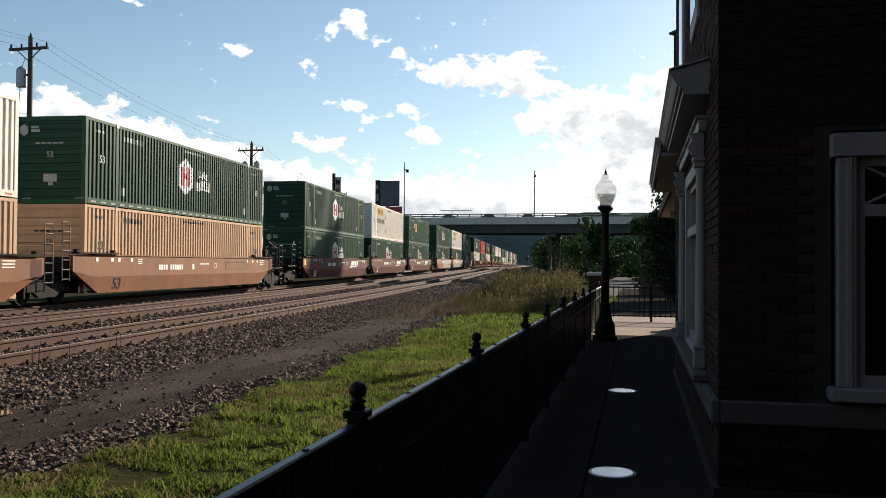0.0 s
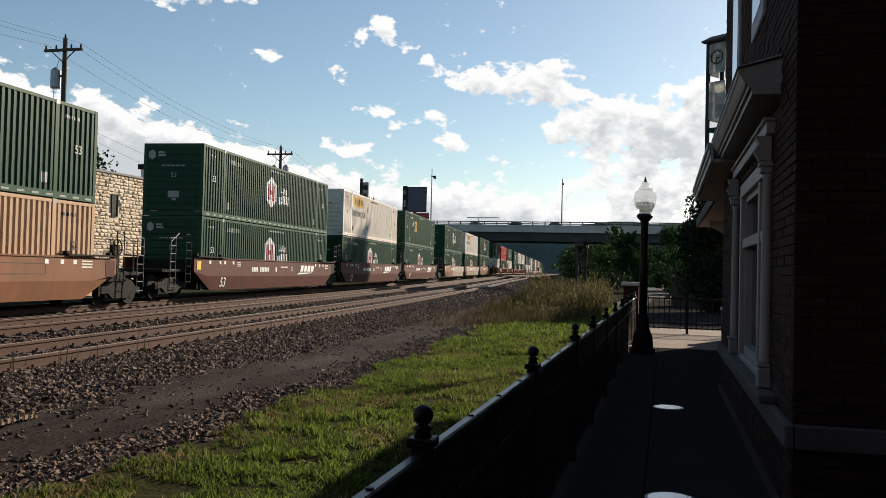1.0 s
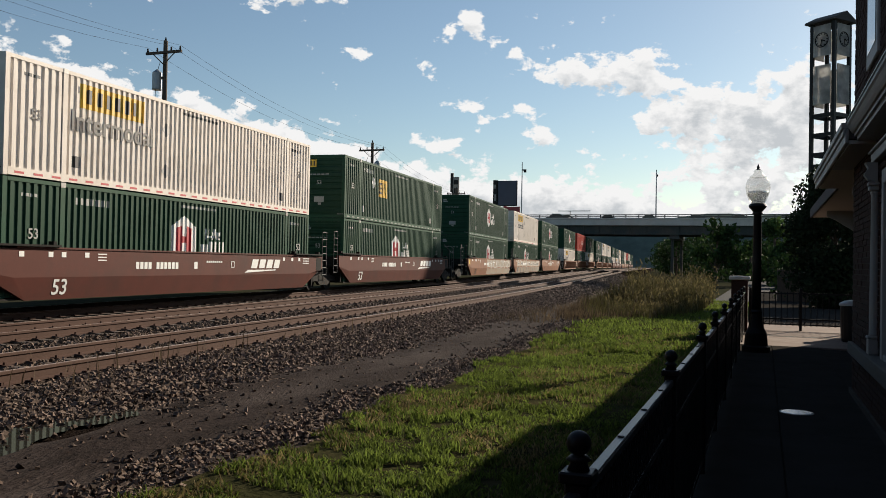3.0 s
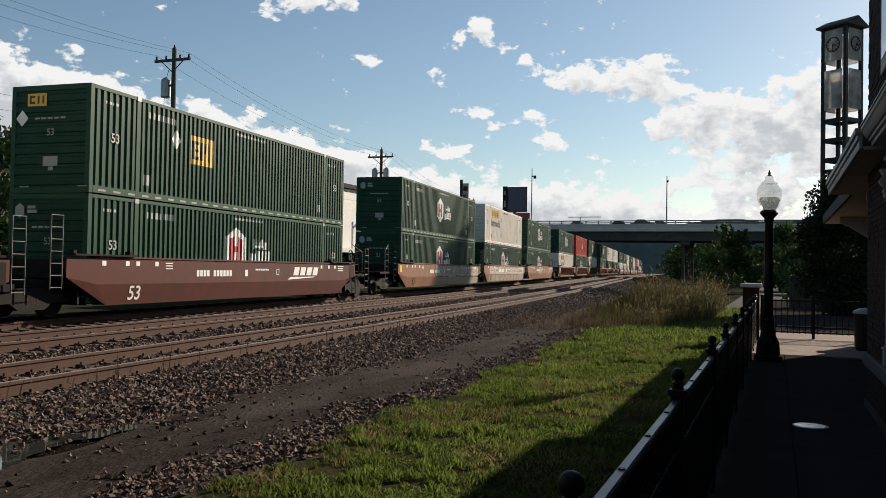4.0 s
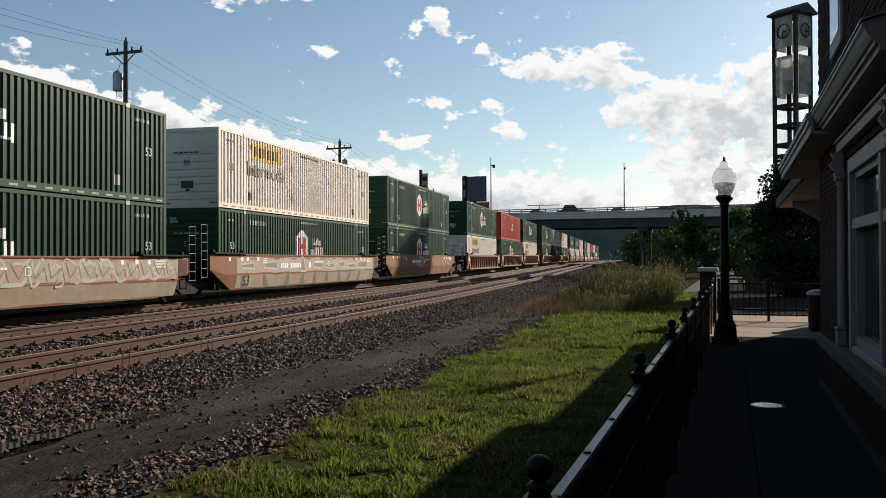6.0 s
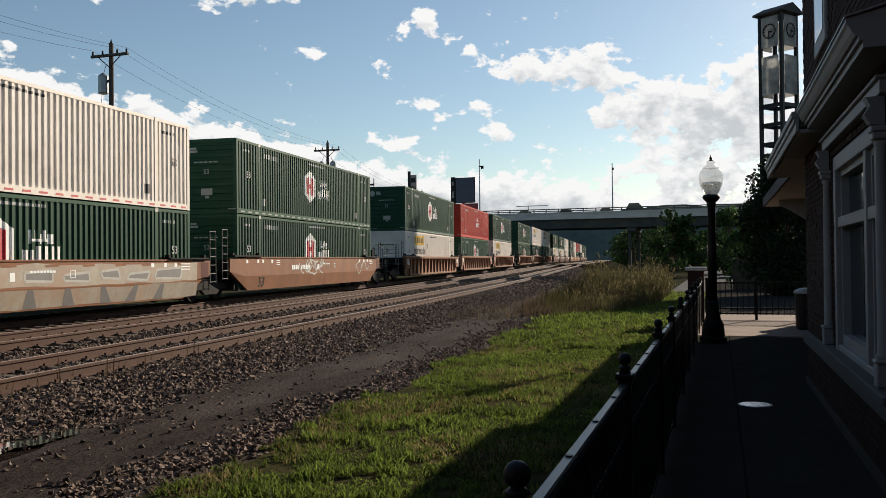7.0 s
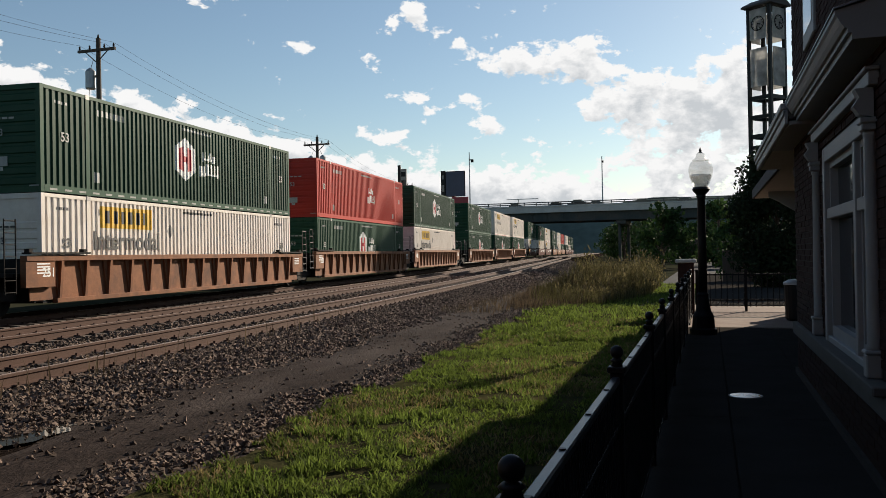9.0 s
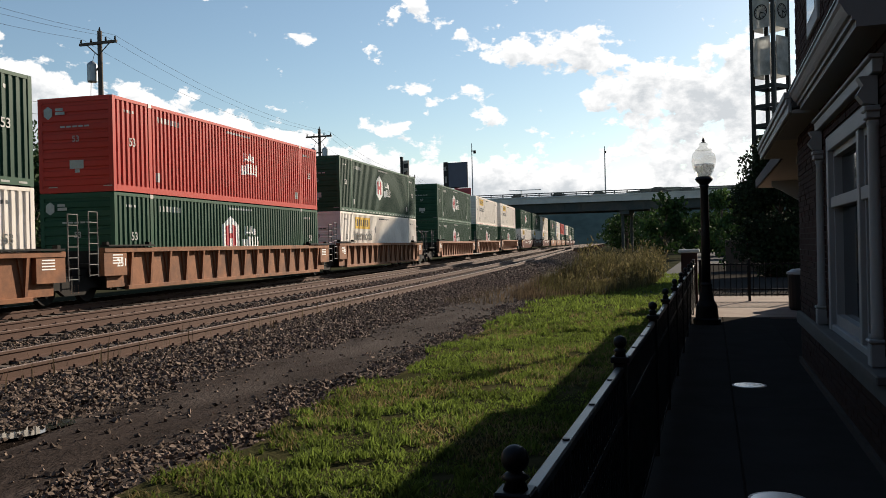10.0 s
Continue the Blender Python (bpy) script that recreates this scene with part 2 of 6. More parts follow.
M_GRAFD = mat("grey_graffiti_paint", (0.13, 0.12, 0.115), 0.6, var=0.25, scale=3, bump=0)
M_RAIL = mat("rusty_rail_steel", (0.075, 0.041, 0.030), 0.8, 0.0, spec=0.2, var=0.25, scale=3, fine=50, bump=0.1)
M_RAILTOP = mat("polished_rail_head", (0.36, 0.27, 0.23), 0.5, 0.4, var=0.15, scale=8, fine=80, bump=0.03, stretch=(1, 0.1, 1))
M_TIE = mat("weathered_wooden_tie", (0.060, 0.042, 0.033), 0.9, var=0.35, scale=3, fine=30, bump=0.4, dist=0.02, stretch=(0.3, 1, 1), random_amt=0.3)
# bed is near black: the shaded gaps between stones are put into its colour
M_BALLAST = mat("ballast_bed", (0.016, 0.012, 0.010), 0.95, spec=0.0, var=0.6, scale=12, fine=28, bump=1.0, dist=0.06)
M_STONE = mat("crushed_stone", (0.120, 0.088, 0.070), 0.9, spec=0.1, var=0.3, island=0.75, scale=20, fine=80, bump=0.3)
M_DIRT = mat("damp_gravel_track", (0.032, 0.024, 0.021), 0.92, spec=0.03, var=0.7, scale=3.5, fine=30, bump=0.9, dist=0.035, stretch=(1, 0.35, 1), dirt=(0.074, 0.060, 0.054), dirt_amt=0.85, dirt_scale=0.7)
M_SOIL = mat("grassy_soil", (0.034, 0.034, 0.016), 0.95, spec=0.0, var=0.4, scale=0.8, fine=14, bump=0.6, dist=0.04, dirt=(0.10, 0.08, 0.04), dirt_amt=0.6)
M_FIELD = mat("far_ground", (0.035, 0.036, 0.022), 0.95, spec=0.0, var=0.4, scale=0.05, fine=2, bump=0.4, dist=0.05, dirt=(0.05, 0.044, 0.036), dirt_amt=0.6, dirt_scale=0.02)
# sidewalk base colour is darkened to carry the building's shade; the plaza stays pale
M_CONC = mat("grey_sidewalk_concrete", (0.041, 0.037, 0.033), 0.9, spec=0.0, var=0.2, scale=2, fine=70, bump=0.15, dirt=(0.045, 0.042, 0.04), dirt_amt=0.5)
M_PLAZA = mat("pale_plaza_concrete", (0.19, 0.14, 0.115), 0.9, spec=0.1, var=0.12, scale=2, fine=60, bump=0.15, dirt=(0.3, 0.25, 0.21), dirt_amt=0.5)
M_ASPH = mat("worn_asphalt", (0.04, 0.04, 0.042), 0.95, spec=0.05, var=0.25, scale=1, fine=80, bump=0.2)
M_IRON = mat("black_painted_iron", (0.008, 0.008, 0.009), 0.45, spec=0.2, var=0.2, scale=5, fine=60, bump=0.06)
M_IRON_TOP = mat("black_rail_paint_gloss", (0.016, 0.018, 0.022), 0.36, var=0.2, scale=5, fine=90, bump=0.05)
# station brick, trim and limestone carry the building's shade in their base colours
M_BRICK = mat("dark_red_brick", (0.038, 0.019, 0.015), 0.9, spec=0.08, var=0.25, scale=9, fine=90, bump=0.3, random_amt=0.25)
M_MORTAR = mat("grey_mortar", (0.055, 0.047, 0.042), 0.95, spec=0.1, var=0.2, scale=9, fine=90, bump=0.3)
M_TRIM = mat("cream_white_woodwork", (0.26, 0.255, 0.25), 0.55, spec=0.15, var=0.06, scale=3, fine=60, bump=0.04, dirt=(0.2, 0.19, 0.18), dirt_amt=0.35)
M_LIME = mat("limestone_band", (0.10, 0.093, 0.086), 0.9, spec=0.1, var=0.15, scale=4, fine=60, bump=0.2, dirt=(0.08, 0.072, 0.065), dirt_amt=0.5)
M_SHINGLE = mat("dark_roof_shingle", (0.05, 0.045, 0.045), 0.9, var=0.3, scale=5, fine=40, bump=0.4)
M_SOFFIT = mat("painted_board_soffit", (0.42, 0.36, 0.29), 0.7, var=0.1, scale=3, fine=50, bump=0.08)
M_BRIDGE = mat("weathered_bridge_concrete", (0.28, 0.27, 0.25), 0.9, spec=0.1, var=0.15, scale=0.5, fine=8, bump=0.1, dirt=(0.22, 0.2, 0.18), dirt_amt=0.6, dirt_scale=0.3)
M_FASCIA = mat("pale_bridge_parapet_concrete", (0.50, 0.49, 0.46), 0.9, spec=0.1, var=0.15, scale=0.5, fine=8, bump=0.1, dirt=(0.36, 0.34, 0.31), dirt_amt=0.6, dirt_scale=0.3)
# girder colour is lowered to carry the unlit underside of the deck
M_GIRDER = mat("blue_green_girder_paint", (0.045, 0.055, 0.055), 0.7, spec=0.2, var=0.15, scale=0.5, fine=8, bump=0.05, dirt=(0.12, 0.1, 0.08), dirt_amt=0.5, dirt_scale=0.3)
M_WOOD = mat("dark_utility_pole_wood", (0.07, 0.055, 0.045), 0.9, var=0.3, scale=3, fine=25, bump=0.3, stretch=(4, 4, 0.4))
M_GREYMETAL = mat("grey_galvanised_metal", (0.30, 0.32, 0.34), 0.45, 0.5, var=0.15, scale=4, fine=40, bump=0.05)
M_DARKWALL = mat("dark_brown_render", (0.035, 0.024, 0.018), 0.9, spec=0.1, var=0.2, scale=1.0, fine=15, bump=0.1)
M_WALLSTONE = mat("split_face_tan_stone", (0.66, 0.54, 0.41), 0.9, spec=0.1, var=0.15, scale=1.5, fine=12, bump=0.3, dist=0.03, island=0.2)
M_WHITEWALL = mat("pale_metal_cladding", (0.62, 0.60, 0.57), 0.6, var=0.06, scale=0.8, fine=12, bump=0.03)
M_BARK = mat("grey_brown_bark", (0.09, 0.065, 0.05), 0.95, var=0.35, scale=4, fine=30, bump=0.6, dist=0.03, stretch=(2, 2, 0.5))
M_BLUEBOARD = mat("dark_blue_billboard_face", (0.02, 0.03, 0.07), 0.4, var=0.2, scale=1, bump=0)
M_BRACKEN = mat("dull_white_car_paint", (0.5, 0.5, 0.5), 0.3, var=0.05, scale=2, bump=0, random_amt=0.6)
M_TYRE = mat("black_tyre_rubber", (0.02, 0.02, 0.02), 0.85, var=0.2, scale=8, bump=0.1)
M_GRASS = leaf_mat("sunlit_grass_blades", (0.092, 0.126, 0.024), 0.55)
M_DRYGRASS = leaf_mat("dry_straw_blades", (0.17, 0.135, 0.06), 0.4)
M_WEED = leaf_mat("tall_olive_weeds", (0.070, 0.064, 0.026), 0.35)
M_WEEDB = leaf_mat("brown_weed_stalks", (0.095, 0.070, 0.045), 0.35)
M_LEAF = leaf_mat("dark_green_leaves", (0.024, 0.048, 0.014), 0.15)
# darker leaf copy for trees against the sun: their shade is in the colour
M_LEAFSHADE = leaf_mat("blackish_green_leaves", (0.016, 0.026, 0.011), 0.08)
M_LEAF2 = leaf_mat("mid_green_leaves", (0.04, 0.07, 0.02), 0.3)
M_PANEL = leaf_mat("translucent_pale_clock_panel", (0.62, 0.62, 0.61), 0.6)
M_GLASSDARK = glass_mat("dark_window_glass", (0.012, 0.016, 0.02), 0.05)
M_GLOBE = thin_glass("clear_prismatic_globe_glass", 0.86)
M_WATER = glass_mat("still_puddle_water", (0.03, 0.028, 0.024), 0.03)

# ---- mesh helpers ----


def part(name, bm, material, parent=None, label="", smooth=False):
    """Link a bmesh as one mesh object, a part under its thing where a parent is given."""
    me = bpy.data.meshes.new(name)
    if smooth:
        for f in bm.faces:
            f.smooth = True
    bm.to_mesh(me)
    bm.free()
    me.materials.append(material)
    ob = new(name, me)
    if parent is not None:
        ob.parent = parent
    if label:
        ob["label"] = label
    return ob


def box(bm, x0, x1, y0, y1, z0, z1, bevel=0.0):
    vs = [bm.verts.new((x, y, z)) for z in (z0, z1) for y in (y0, y1) for x in (x0, x1)]
    fs = [bm.faces.new([vs[i] for i in q]) for q in ((0, 2, 3, 1), (4, 5, 7, 6), (0, 1, 5, 4), (2, 6, 7, 3), (0, 4, 6, 2), (1, 3, 7, 5))]
    if bevel:
        es = list({e for f in fs for e in f.edges})
        bmesh.ops.bevel(bm, geom=es, offset=bevel, segments=1, affect="EDGES")
    return bm


def boxes(*rows, bevel=0.0):
    bm = bmesh.new()
    for r in rows:
        box(bm, *r, bevel=bevel)
    return bm


def tube(bm, p, q, r0, r1=None, seg=10, caps=True):
    p, q = Vector(p), Vector(q)
    r1 = r0 if r1 is None else r1
    d = (q - p).normalized()
    u = d.orthogonal().normalized()
    w = d.cross(u)
    rings = []
    for c, r in ((p, r0), (q, r1)):
        rings.append([bm.verts.new(c + (u * math.cos(2 * math.pi * i / seg) + w * math.sin(2 * math.pi * i / seg)) * r) for i in range(seg)])
    for i in range(seg):
        j = (i + 1) % seg
        bm.faces.new((rings[0][i], rings[0][j], rings[1][j], rings[1][i]))
    if caps:
        bm.faces.new(rings[0][::-1])
        bm.faces.new(rings[1])
    return bm


def pipe(bm, pts, r, seg=6):
    """One continuous round bar through the points."""
    pts = [Vector(p) for p in pts]
    rings = []
    for i, p in enumerate(pts):
        d = (pts[min(i + 1, len(pts) - 1)] - pts[max(i - 1, 0)]).normalized()
        ref = Vector((0, 0, 1)) if abs(d.z) < 0.9 else Vector((1, 0, 0))
        u = d.cross(ref).normalized()
        w = d.cross(u)
        rings.append([bm.verts.new(p + (u * math.cos(2 * math.pi * k / seg) + w * math.sin(2 * math.pi * k / seg)) * r) for k in range(seg)])
    for a, b in zip(rings, rings[1:]):
        for k in range(seg):
            bm.faces.new((a[k], a[(k + 1) % seg], b[(k + 1) % seg], b[k]))
    bm.faces.new(rings[0][::-1])
    bm.faces.new(rings[-1])
    return bm


def lathe(bm, profile, seg=20, centre=(0, 0, 0)):
    """Turn a profile of (radius, height) about the upright axis."""
    cx, cy, cz = centre
    rings = [[bm.verts.new((cx + r * math.cos(2 * math.pi * i / seg), cy + r * math.sin(2 * math.pi * i / seg), cz + z)) for i in range(seg)] for r, z in profile]
    for a, b in zip(rings, rings[1:]):
        for i in range(seg):
            j = (i + 1) % seg
            bm.faces.new((a[i], a[j], b[j], b[i]))
    bm.faces.new(rings[0][::-1])
    bm.faces.new(rings[-1])
    return bm


def prism(bm, outline, axis, a, b):
    """Extrude a closed outline of 2D points along an axis from a to b."""
    def at(p, v):
        return {"x": (v, p[0], p[1]), "y": (p[0], v, p[1]), "z": (p[0], p[1], v)}[axis]
    lo = [bm.verts.new(at(p, a)) for p in outline]
    hi = [bm.verts.new(at(p, b)) for p in outline]
    n = len(outline)
    for i in range(n):
        j = (i + 1) % n
        bm.faces.new((lo[i], lo[j], hi[j], hi[i]))
    bm.faces.new(lo[::-1])
    bm.faces.new(hi)
    bmesh.ops.recalc_face_normals(bm, faces=bm.faces[:])
    return bm


def empty(name, m, label, category, group="", kind=""):
    ob = new(name)
    ob.empty_display_size = 0.2
    ob.matrix_basis = m
    return tagged(ob, label, category, group, kind)


def word(text, size, m, parent, material, name="lettering"):
    cu = bpy.data.curves.new(name, "FONT")
    cu.body = text
    cu.size = size
    cu.align_x, cu.align_y = "CENTER", "CENTER"
    cu.extrude = 0.002
    cu.offset = size * 0.012
    cu.materials.append(material)
    ob = new(name, cu)
    ob.parent = parent
    ob.matrix_basis = m
    return ob


# ---- the line of the tracks ----
def bend(y):
    """Sideways run of the tracks: nearly straight, then a gentle bend to the left, then straight again."""
    if y <= 10:
        return -0.05 * y
    b = min(y, 65.0)
    v = -0.5 - 0.05 * (b - 10) - 0.00109 * (b - 10) ** 2 / 2
    return v - 0.11 * max(0.0, y - 65)


def slope(y):
    return -0.05 - 0.00109 * (min(max(y, 10), 65) - 10)


def rail_z(y):
    return 0.19 + 0.005 * (min(max(y, -40), 150) - 18)


TRACK_C = -18.5 - bend(20)     # far track, on which the train runs
TRACK_B = TRACK_C + 3.85
TRACK_A = TRACK_C + 7.9
# ---- the train ----
L53, W53, H53 = 16.15, 2.59, 2.896
PITCH, DEPTH = 0.232, 0.038
POST = 1.98


def corrugation(y0, y1, x_out, pitch=PITCH, depth=DEPTH):
    n = max(2, round((y1 - y0) / pitch))
    p = (y1 - y0) / n
    pts = []
    for i in range(n):
        a = y0 + i * p
        pts += [(a, x_out - depth), (a + p * 0.28, x_out - depth), (a + p * 0.42, x_out), (a + p * 0.86, x_out)]
    pts.append((y1, x_out - depth))
    return pts


def ribbon(bm, pts, low, high, off=0.0, sign=1):
    """A strip that follows the corrugation; low and high give its lower and upper edge at each y."""
    last = None
    for y, x in pts:
        a, b = low(y), high(y)
        if b - a < 1e-4:
            last = None
            continue
        v = (bm.verts.new((sign * (x + off), y, a)), bm.verts.new((sign * (x + off), y, b)))
        if last:
            bm.faces.new((last[0], v[0], v[1], last[1]) if sign > 0 else (last[0], last[1], v[1], v[0]))
        last = v


def cut(pts, y0, y1, step=0.03):
    """The profile between y0 and y1, with points set close enough to draw a sloping edge."""
    ys = sorted({y for y, _ in pts if y0 < y < y1} | {y0, y1} | {y0 + i * step for i in range(int((y1 - y0) / step) + 1)})
    xs = np.interp(ys, [p[0] for p in pts], [p[1] for p in pts])
    return list(zip(ys, xs))


def container(paint, trim, style, label):
    ob = empty("shipping_container", pose(0, 0, 0), label, "container", "containers on the train")
    hx = W53 / 2
    secs = [(0.16, POST - 0.09), (POST + 0.09, L53 - POST - 0.09), (L53 - POST + 0.09, L53 - 0.16)]
    for s in (1, -1):
        bm = bmesh.new()
        for a, b in secs:
            ribbon(bm, corrugation(a, b, hx - 0.012), lambda y: 0.20, lambda y: H53 - 0.09, 0, s)
        part("side_wall", bm, paint, ob)
        part("top_rail", boxes((s * hx - s * 0.07, s * hx, 0.16, L53 - 0.16, H53 - 0.10, H53 - 0.004)), trim, ob)
        part("bottom_rail", boxes((s * hx - s * 0.08, s * hx + s * 0.004, 0.16, L53 - 0.16, 0.02, 0.21)), trim, ob)
        for y in (POST, L53 - POST):
            part("side_post", boxes((s * hx - s * 0.09, s * (hx + 0.006), y - 0.09, y + 0.09, 0.0, H53), bevel=0.008), trim, ob)
        for y in (0.08, L53 - 0.08):
            part("corner_post", boxes((s * hx - s * 0.15, s * (hx + 0.002), y - 0.08, y + 0.08, 0, H53), bevel=0.01), trim, ob)
        for y in (POST, L53 - POST):
            part("corner_casting", boxes((s * hx - s * 0.16, s * (hx + 0.012), y - 0.085, y + 0.085, H53 - 0.12, H53 + 0.008)), M_STEEL, ob)
    bm = bmesh.new()
    prof = corrugation(0.1, L53 - 0.1, H53 - 0.01, 0.30, 0.02)
    last = None
    for y, z in prof:
        v = (bm.verts.new((-hx + 0.05, y, z)), bm.verts.new((hx - 0.05, y, z)))
        if last:
            bm.faces.new((last[0], last[1], v[1], v[0]))
        last = v
    part("roof_panel", bm, paint, ob)
    part("floor_frame", boxes((-hx + 0.06, hx - 0.06, 0.05, L53 - 0.05, 0.04, 0.16)), M_DARK, ob)
    for near in (True, False):
        y = 0.045 if near else L53 - 0.045
        d = -1 if near else 1
        n, d0, zlo, zhi = (7, 0.026, 0.3, 2.2) if style == "white" else (9, 0.028, 0.2, 2.72)
        prof = [(0.12, 0.0)]
        step = (zhi - zlo) / n
        for k in range(n):
            z = zlo + k * step
            prof += [(z, 0.0), (z + 0.03, d0), (z + step * 0.66, d0), (z + step * 0.66 + 0.03, 0.0)]
        prof.append((H53 - 0.1, 0.0))
        bm = bmesh.new()
        prism(bm, [(y + d * (0.012 + q), z) for z, q in prof] + [(y - d * 0.03, H53 - 0.1), (y - d * 0.03, 0.12)], "x", -hx + 0.14, hx - 0.14)
        part("end_wall", bm, paint, ob)
        part("end_header", boxes((-hx + 0.1, hx - 0.1, y - 0.05, y + 0.05, H53 - 0.14, H53)), trim, ob)
        part("end_sill", boxes((-hx + 0.1, hx - 0.1, y - 0.05, y + 0.05, 0, 0.14)), trim, ob)
    face = corrugation(*secs[1], hx - 0.012)
    lead, tail = corrugation(*secs[0], hx - 0.012), corrugation(*secs[2], hx - 0.012)

    def bar(bm, pts, y0, y1, z0, z1, off=0.004):
        ribbon(bm, cut(pts, y0, y1, 0.5), lambda y: z0, lambda y: z1, off)

    if style in ("hexagon", "red"):
        c, z0, hw, hh = 7.35, 1.62, 0.64, 0.76

        def top(y, k=1.0):
            u = abs(y - c) / (hw * k)
            return 0 if u >= 1 else hh * k * (1 - u * 0.46)
        if style == "hexagon":
            bm = bmesh.new()
            ribbon(bm, cut(face, c - hw, c + hw), lambda y: z0 - top(y), lambda y: z0 + top(y), 0.004)
            part("badge", bm, M_LWHITE, ob, "white hexagon badge")
            bm = bmesh.new()
            for a, b in ((-0.38, -0.12), (0.12, 0.38)):
                ribbon(bm, cut(face, c + a, c + b), lambda y: z0 - 0.46 + 0.25 * abs(y - c), lambda y: z0 + 0.46 - 0.25 * abs(y - c), 0.008)
            bar(bm, face, c - 0.12, c + 0.12, z0 - 0.1, z0 + 0.1, 0.008)
            part("badge_mark", bm, M_LRED, ob, "red mark on the badge")
        bm = bmesh.new()
        rows = ((1.72, 2.02, (8.55, 8.62, 8.72, 8.78, 8.92, 9.0, 9.06, 9.14, 9.22, 9.42)), (1.18, 1.60, (8.3, 8.48, 8.6, 8.68, 8.8, 8.96, 9.1, 9.26, 9.36, 9.5, 9.58, 9.72)))
        for z0r, z1r, ys in rows:
            for a, b in zip(ys[::2], ys[1::2]):
                bar(bm, face, a, b, z0r + (0.0 if (a * 10) % 3 < 1.5 else -0.06), z1r - (0.1 if (a * 7) % 2 < 1 else 0.0))
            bar(bm, face, ys[0], ys[-1], z0r, z0r + 0.07)
        tagged(part("name_lettering", bm, M_LWHITE, ob), kind="stuff")
    if style == "white":
        bm = bmesh.new()
        bar(bm, face, 2.55, 5.2, 2.02, 2.66, 0.006)
        part("name_plate", bm, M_LYEL, ob, "yellow name plate")
        bm = bmesh.new()
        for k, w in enumerate((0.16, 0.2, 0.2, 0.22, 0.2, 0.16)):
            bar(bm, face, 2.8 + k * 0.38, 2.8 + k * 0.38 + w, 2.16, 2.54, 0.010)
        tagged(part("name_lettering", bm, M_LBLACK, ob), kind="stuff")
        word("Intermodal", 0.78, Matrix.Translation((hx + 0.004, 3.9, 1.62)) @ Euler((radians(90), 0, radians(90))).to_matrix().to_4x4(), ob, M_LBLACK)
        for z in (0.75, 2.0):
            bm = bmesh.new()
            ribbon(bm, cut(face, 6.1, 6.5), lambda y: z - 0.22 + abs(y - 6.3), lambda y: z + 0.22 - abs(y - 6.3), 0.004)
            part("placard", bm, M_STEEL, ob)
    if style == "square":
        bm = bmesh.new()
        bar(bm, face, 4.55, 5.85, 1.32, 2.22)
        part("badge", bm, M_LYEL, ob, "yellow square badge")
        bm = bmesh.new()
        for a, b, z0, z1 in ((4.66, 4.76, 1.48, 2.06), (4.76, 5.0, 1.48, 1.58), (4.76, 4.96, 1.73, 1.81), (4.76, 5.0, 1.96, 2.06), (5.1, 5.2, 1.48, 2.06), (5.3, 5.4, 1.72, 2.06), (5.5, 5.6, 1.48, 2.06)):
            bar(bm, face, a, b, z0, z1, 0.008)
        part("badge_mark", bm, M_LBLACK, ob)
        bm = bmesh.new()
        ribbon(bm, cut(face, 3.55, 4.05), lambda y: 1.95 - 0.3 + 1.2 * abs(y - 3.8), lambda y: 1.95 + 0.3 - 1.2 * abs(y - 3.8), 0.004)
        part("placard", bm, M_LWHITE, ob)
    ink = M_LBLACK if style in ("white", "tan") else M_LFAINT
    bm = bmesh.new()
    for k in range(7):
        bar(bm, face, 2.45 + k * 0.2, 2.45 + k * 0.2 + (0.08 if k == 3 else 0.13), 2.38, 2.56)
    for k in range(4):
        bar(bm, tail, L53 - 1.6 + k * 0.2, L53 - 1.47 + k * 0.2, 2.44, 2.54)
        bar(bm, lead, 0.6 + k * 0.14, 0.7 + k * 0.14, 2.46, 2.54)
    for k in range(9):
        bar(bm, face, 7.2 + k * 0.22, 7.2 + k * 0.22 + 0.17, 2.62, 2.70)
    for y in (2.3, L53 - 2.6):
        bar(bm, face, y, y + 0.28, 0.42, 0.72)
    tagged(part("number_lettering", bm, ink, ob), kind="stuff")
    turn = Euler((radians(90), 0, radians(90))).to_matrix().to_4x4()
    for y, z in ((1.0, 1.55), (L53 - 0.95, 1.55)):
        word("53", 0.36, Matrix.Translation((hx + 0.004, y, z)) @ turn, ob, ink)
    if style in ("hexagon", "white", "square"):
        bm = bmesh.new()
        for k in range(26):
            y = 0.35 + k * 0.61
            box(bm, hx + 0.004, hx + 0.008, y, y + 0.30, 0.07, 0.125)
        tagged(part("reflective_tape", bm, M_TAPE if style != "white" else M_LRED, ob), kind="stuff")
    # near end: badge, bars and plates
    ye = -0.012
    bm = bmesh.new()
    if style in ("hexagon", "red"):
        prism(bm, [(-0.92 + 0.17 * math.sin(a), 2.45 + 0.2 * math.cos(a)) for a in [k * math.pi / 3 for k in range(6)]], "y", ye, ye + 0.008)
        box(bm, -0.66, -0.40, ye, ye + 0.008, 2.50, 2.58)
        box(bm, -0.66, -0.34, ye, ye + 0.008, 2.38, 2.47)
    for k in range(5):
        box(bm, -0.5 + k * 0.21, -0.34 + k * 0.21, ye, ye + 0.008, 1.98, 2.03)
    box(bm, -0.2, 0.28, ye, ye + 0.008, 0.72, 0.98)
    box(bm, -0.02, 0.14, ye, ye + 0.008, 0.60, 0.70)
    for s in (-1, 1):
        box(bm, s * 0.95, s * 0.95 + 0.3, ye, ye + 0.008, 0.16, 0.19)
    tagged(part("end_markings", bm, ink if style != "tan" else M_DARK, ob), kind="stuff")
